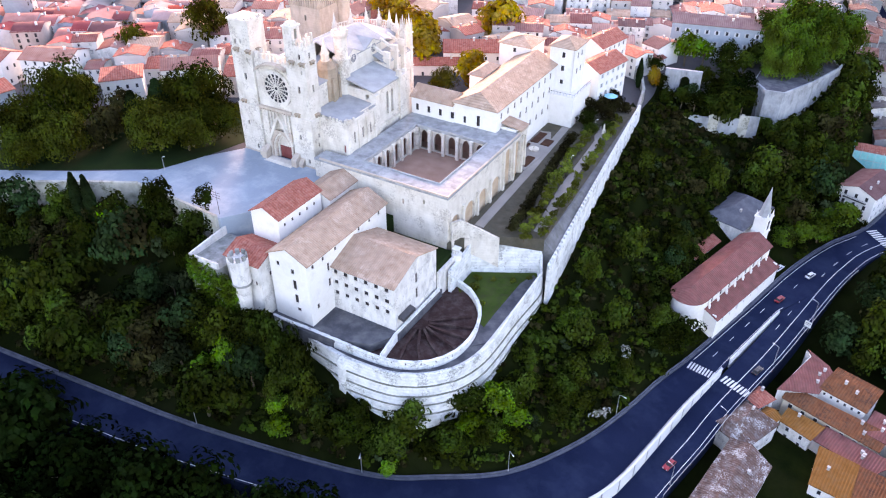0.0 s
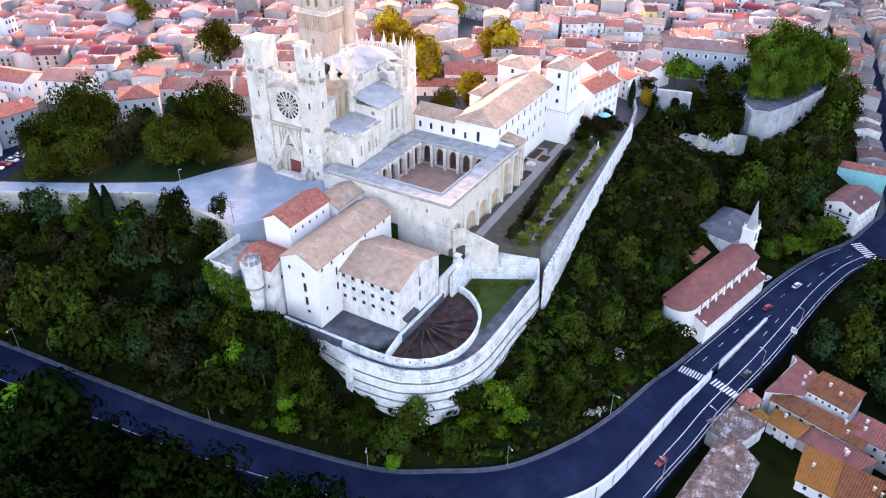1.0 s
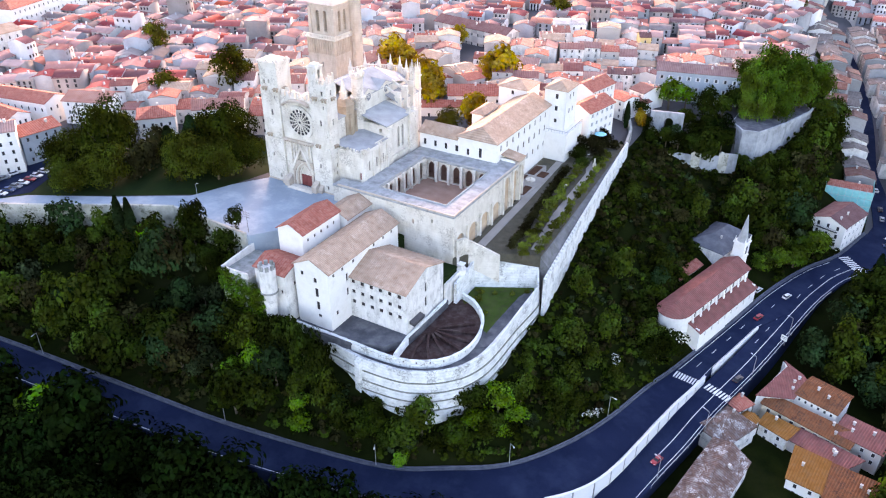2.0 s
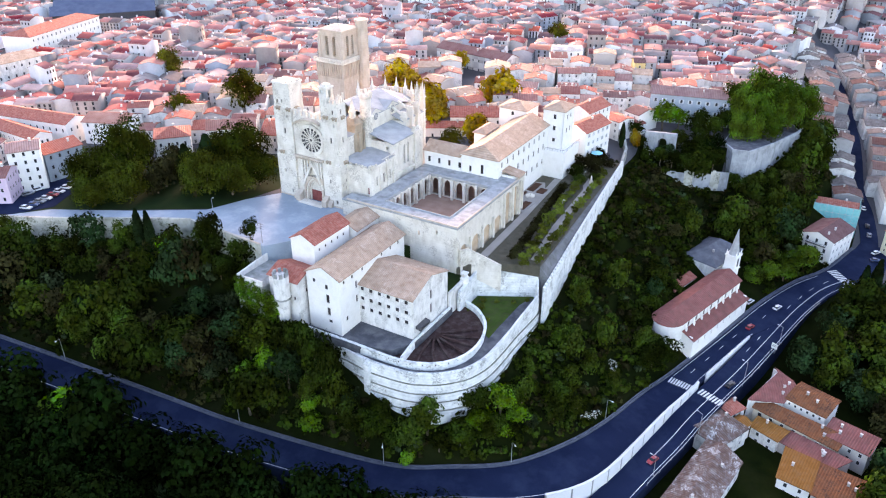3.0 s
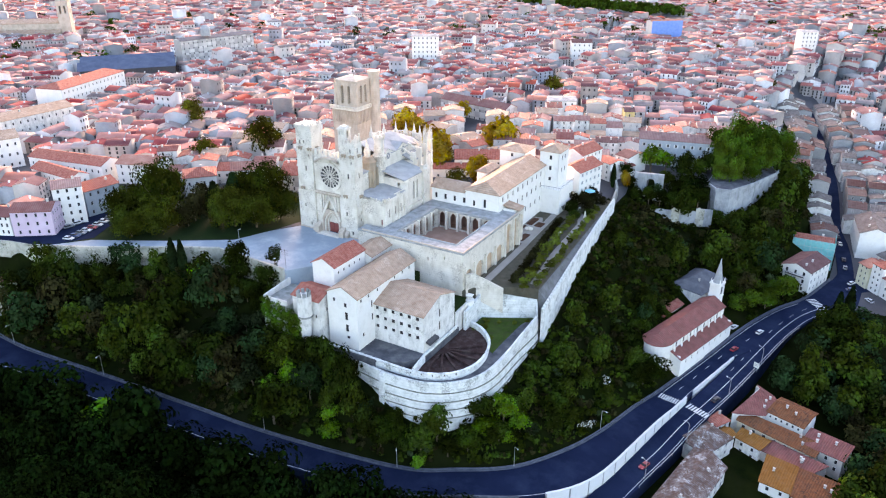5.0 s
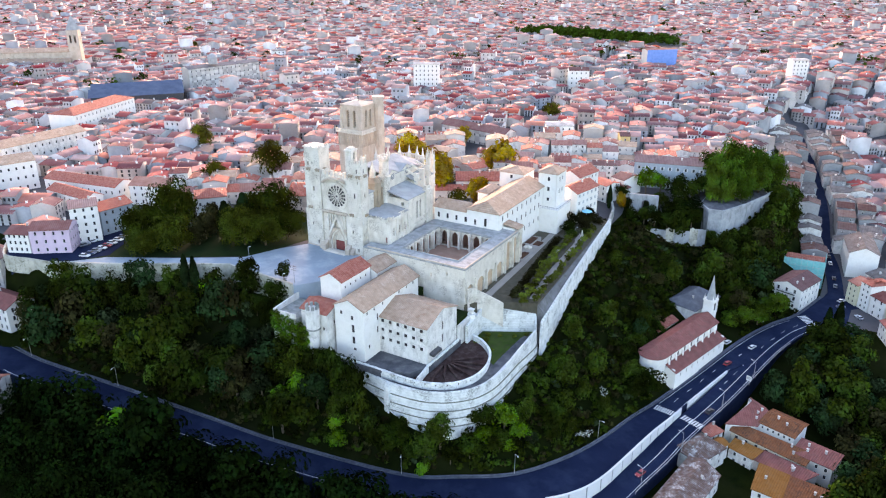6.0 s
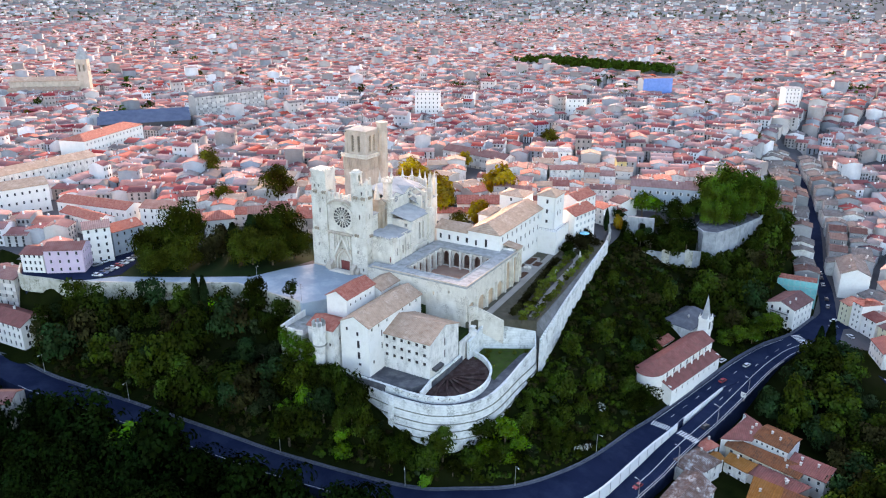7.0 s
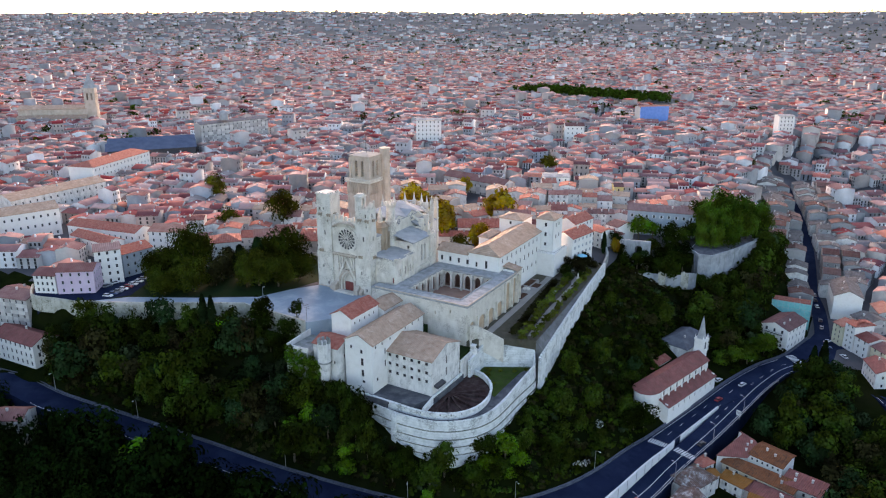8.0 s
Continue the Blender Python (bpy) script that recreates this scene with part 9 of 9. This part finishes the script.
def car_meshes(paint):
    if paint not in CARS:
        cols = {"red": (0.35, 0.02, 0.03), "white": (0.75, 0.75, 0.76), "grey": (0.25, 0.26, 0.28), "black": (0.02, 0.02, 0.025), "blue": (0.05, 0.09, 0.2)}
        c = cols[paint]
        m = surface("car_" + paint, tuple(v * 0.85 for v in c), c, 1.0, 5.0, 0.3, 0.0)
        bm = bmesh.new()
        side = [(-2.1, 0.35), (-2.15, 0.75), (-1.95, 0.9), (1.0, 0.95), (2.05, 0.78), (2.12, 0.4)]
        a = [bm.verts.new((x, -0.87, z)) for x, z in side]
        b = [bm.verts.new((x, 0.87, z)) for x, z in side]
        bm.faces.new(a), bm.faces.new(b[::-1])
        for i in range(len(side)):
            j = (i + 1) % len(side)
            bm.faces.new((a[i], b[i], b[j], a[j]))
        body = mesh_of("body", bm, m)
        bm = bmesh.new()
        lo = [(-1.8, -0.8), (0.95, -0.8), (0.95, 0.8), (-1.8, 0.8)]
        hi = [(-1.35, -0.62), (0.2, -0.62), (0.2, 0.62), (-1.35, 0.62)]
        a, b = [bm.verts.new((*p, 0.9)) for p in lo], [bm.verts.new((*p, 1.42)) for p in hi]
        for i in range(4):
            bm.faces.new((a[i], a[(i + 1) % 4], b[(i + 1) % 4], b[i]))
        glass = mesh_of("glazing", bm, "dark_glass")
        bm = bmesh.new()
        box(bm, -1.36, 0.21, -0.63, 0.63, 1.41, 1.46, 0.05)
        roof = mesh_of("roof", bm, m)
        bm = bmesh.new()
        for k in range(14):
            a0, a1 = 2 * math.pi * k / 14, 2 * math.pi * (k + 1) / 14
            p = [(0.32 * math.cos(t), y, 0.32 + 0.32 * math.sin(t)) for t in (a0, a1) for y in (-0.1, 0.1)]
            quad(bm, p[0], p[1], p[3], p[2])
            for y in (-0.1, 0.1):
                bm.faces.new([bm.verts.new(q) for q in ((0.32 * math.cos(a0), y, 0.32 + 0.32 * math.sin(a0)), (0.32 * math.cos(a1), y, 0.32 + 0.32 * math.sin(a1)), (0, y, 0.32))])
        wheel = mesh_of("wheel", bm, "metal_dark")
        lights = []
        for nm, x, mat in (("headlight", 2.08, "paint"), ("tail_light", -2.14, "red_door")):
            bm = bmesh.new()
            box(bm, x - 0.06, x + 0.06, -0.2, 0.2, 0.58, 0.74)
            lights.append((nm, mesh_of(nm, bm, mat)))
        CARS[paint] = (body, glass, roof, wheel, lights)
    return CARS[paint]


def car(paint, x, y, z, turn, state="parked", group=""):
    body, glass, roof, wheel, lights = car_meshes(paint)
    ob = thing("car", f"small {paint} hatchback car {state} on dark asphalt", "car", pose(x, y, z, 0, 0, turn), group)
    part("body", body, None, ob)
    part("glazing", glass, None, ob)
    part("roof", roof, None, ob)
    for wx in (-1.3, 1.3):
        for wy in (-0.8, 0.8):
            part("wheel", wheel, None, ob, at=pose(wx, wy, 0))
    for nm, me in lights:
        for wy in (-0.6, 0.6):
            part(nm, me, None, ob, at=pose(0, wy, 0))
    return ob


random.seed(3)
for k, (x, y) in enumerate(((-145.8, -54.2), (-146.1, -51.2), (-146.6, -48.3), (-147, -45.4), (-147.6, -42.4), (-148.3, -39.2), (-149.2, -35.6), (-150.2, -32.2), (-156.8, -42), (-156.4, -46.5))):
    car(("white", "blue", "grey", "white", "red", "white", "white", "grey", "white", "grey")[k], x, y, -2.9, 20 + random.uniform(-6, 6) if k < 8 else 75, group="parked cars by the promenade")
car("red", 85.6, 78, -51.6, 70, "driving")
car("red", 73.4, -6, -56, 252, "driving")
car("white", 92.4, 96.5, -50.9, 68, "driving")
car("black", 86.4, 41, -53.7, 70, "driving")
car("white", 82.0, 95.5, -50.9, 68, group="cars near the church")
car("grey", 91.4, 120.5, -49.5, 56, group="cars near the church")
for k, (x, y, a) in enumerate(((112.2, 207, 106), (113.8, 200, 104), (117.2, 183, 98), (118.6, 174.5, 94), (122.6, 159, 60), (123.0, 152, 20), (131.0, 145, 130), (111.0, 213, 108))):
    car(("black", "white", "black", "grey", "white", "blue", "white", "grey")[k], x, y, float(np.interp(y, [145, 168, 197, 218], [-47.75, -46.9, -44.8, -41.9])) + 0.05, a, group="cars in the valley street")



def lamp_post(x, y, z, turn, h=8.0, arm=1.6):
    ob = thing("street_lamp", "tall grey metal street lamp beside the road", "street lamp", pose(x, y, z, 0, 0, turn), "street lamps")
    bm = bmesh.new()
    drum(bm, 0, 0, 0.11, 0.06, -0.5, h, 8)
    part("pole", bm, "metal_grey", ob)
    bm = bmesh.new()
    ribbon(bm, [(0, 0, h), (arm * 0.5, 0, h + 0.25), (arm, 0, h + 0.3)], 0.05, 0.1)
    part("arm", bm, "metal_grey", ob)
    bm = bmesh.new()
    box(bm, arm - 0.1, arm + 0.6, -0.16, 0.16, h + 0.2, h + 0.36, 0.04)
    part("lamp_head", bm, "concrete", ob)
    return ob


for x, y, z, a in ((-37.5, -67.5, -43.4, -60), (6.2, -54.2, -49.6, -60), (38.2, -33.8, -50.6, -35), (55.4, 0.6, -52, -15), (-100, -80.2, -35, -70), (-140, -87, -31, -70)):
    lamp_post(x, y, z, a)
for x, y, z, a in ((75.4, -12, -56, 160), (82.6, 14, -55.5, 160), (90.0, 46, -53.3, 160), (97.0, 73, -52, 160)):
    lamp_post(x, y, z, a, 7.5)
for x, y, z in ((10.2, 88, -10.4), (12.5, 60, -11.4)):
    lamp_post(x, y, z, 0, 3.6, 0.3)
for x, y in ((-88, -21), (-58, -34.5)):
    lamp_post(x, y, -3, 30, 4.5, 0.4)
sign = thing("road_sign", "square white road sign on two posts", "road sign", pose(96.0, 66.5, -52.2, 0, 0, -20))
bm = bmesh.new()
for x in (-0.6, 0.6):
    box(bm, x - 0.05, x + 0.05, -0.05, 0.05, 0, 3.6)
part("post", bm, "metal_grey", sign)
bm = bmesh.new()
box(bm, -1.1, 1.1, -0.12, -0.06, 2.0, 4.2)
part("panel", bm, "paint", sign, "plain white sign panel")
bm = bmesh.new()
box(bm, -0.8, 0.8, -0.135, -0.125, 3.4, 3.6)
box(bm, -0.8, 0.5, -0.135, -0.125, 2.8, 3.0)
part("writing", bm, "metal_dark", sign)
# antenna-like mast beside the guard house
mast = thing("mast", "thin dark mast with three cross bars", "mast", pose(-55.5, -31, -3))
bm = bmesh.new()
drum(bm, 0, 0, 0.08, 0.05, 0, 7.5, 6)
for z in (5.4, 6.2, 7.0):
    box(bm, -1.4, 1.4, -0.05, 0.05, z, z + 0.1)
part("pole", bm, "metal_dark", mast)
# guard rail along the lower road's outer edge
rail = thing("guard_rail", "galvanised guard rail along the lower road", "guard rail")
edge = [p for p in offset(low_mid, 5.3) if -20 < p[1] < 110 and p[0] < 115]
bm = bmesh.new()
ribbon(bm, [(x, y, z + 0.9) for x, y, z in edge], 0.05, 0.3)
part("beam", bm, "metal_grey", rail)
for p in edge[::2]:
    bm = bmesh.new()
    box(bm, p[0] - 0.06, p[0] + 0.06, p[1] - 0.06, p[1] + 0.06, p[2] - 0.4, p[2] + 0.8)
    part("post", bm, "metal_grey", rail)
# dark awning on the prison wing's gable
bm = bmesh.new()
slab(bm, ((1.7, -28.4, -17.4), (1.7, -22.6, -17.4), (3.4, -22.6, -17.8), (3.4, -28.4, -17.8)), 0.9)
tagged(part("awning", bm, "metal_dark"), "dark canopy on the white gable wall", "canopy")

# blue parasol and a pale statue at the end of the garden
parasol = thing("parasol", "open bright blue parasol in the garden", "parasol", pose(9.3, 104.4, -10.3))
bm = bmesh.new()
drum(bm, 0, 0, 0.05, 0.05, 0, 7.2, 8)
part("pole", bm, "metal_grey", parasol)
bm = bmesh.new()
drum(bm, 0, 0, 2.6, 0.05, 6.3, 7.3, 8)
part("canopy", bm, surface("blue_cloth", (0.16, 0.48, 0.62), (0.28, 0.64, 0.76), 1.0, 5.0, 0.8, 0.0), parasol, "bright blue cloth canopy")
bm = bmesh.new()
box(bm, -0.6, 0.6, -0.6, 0.6, -0.5, 1.4, 0.06)
drum(bm, 0, 0, 0.45, 0.3, 1.4, 3.2, 10)
drum(bm, 0, 0, 0.22, 0.18, 3.2, 3.7, 10)
figure = part("statue", bm, "limestone", None, at=pose(14.0, 86.5, -10.6))
tagged(figure, "pale stone statue on a square pedestal", "statue")
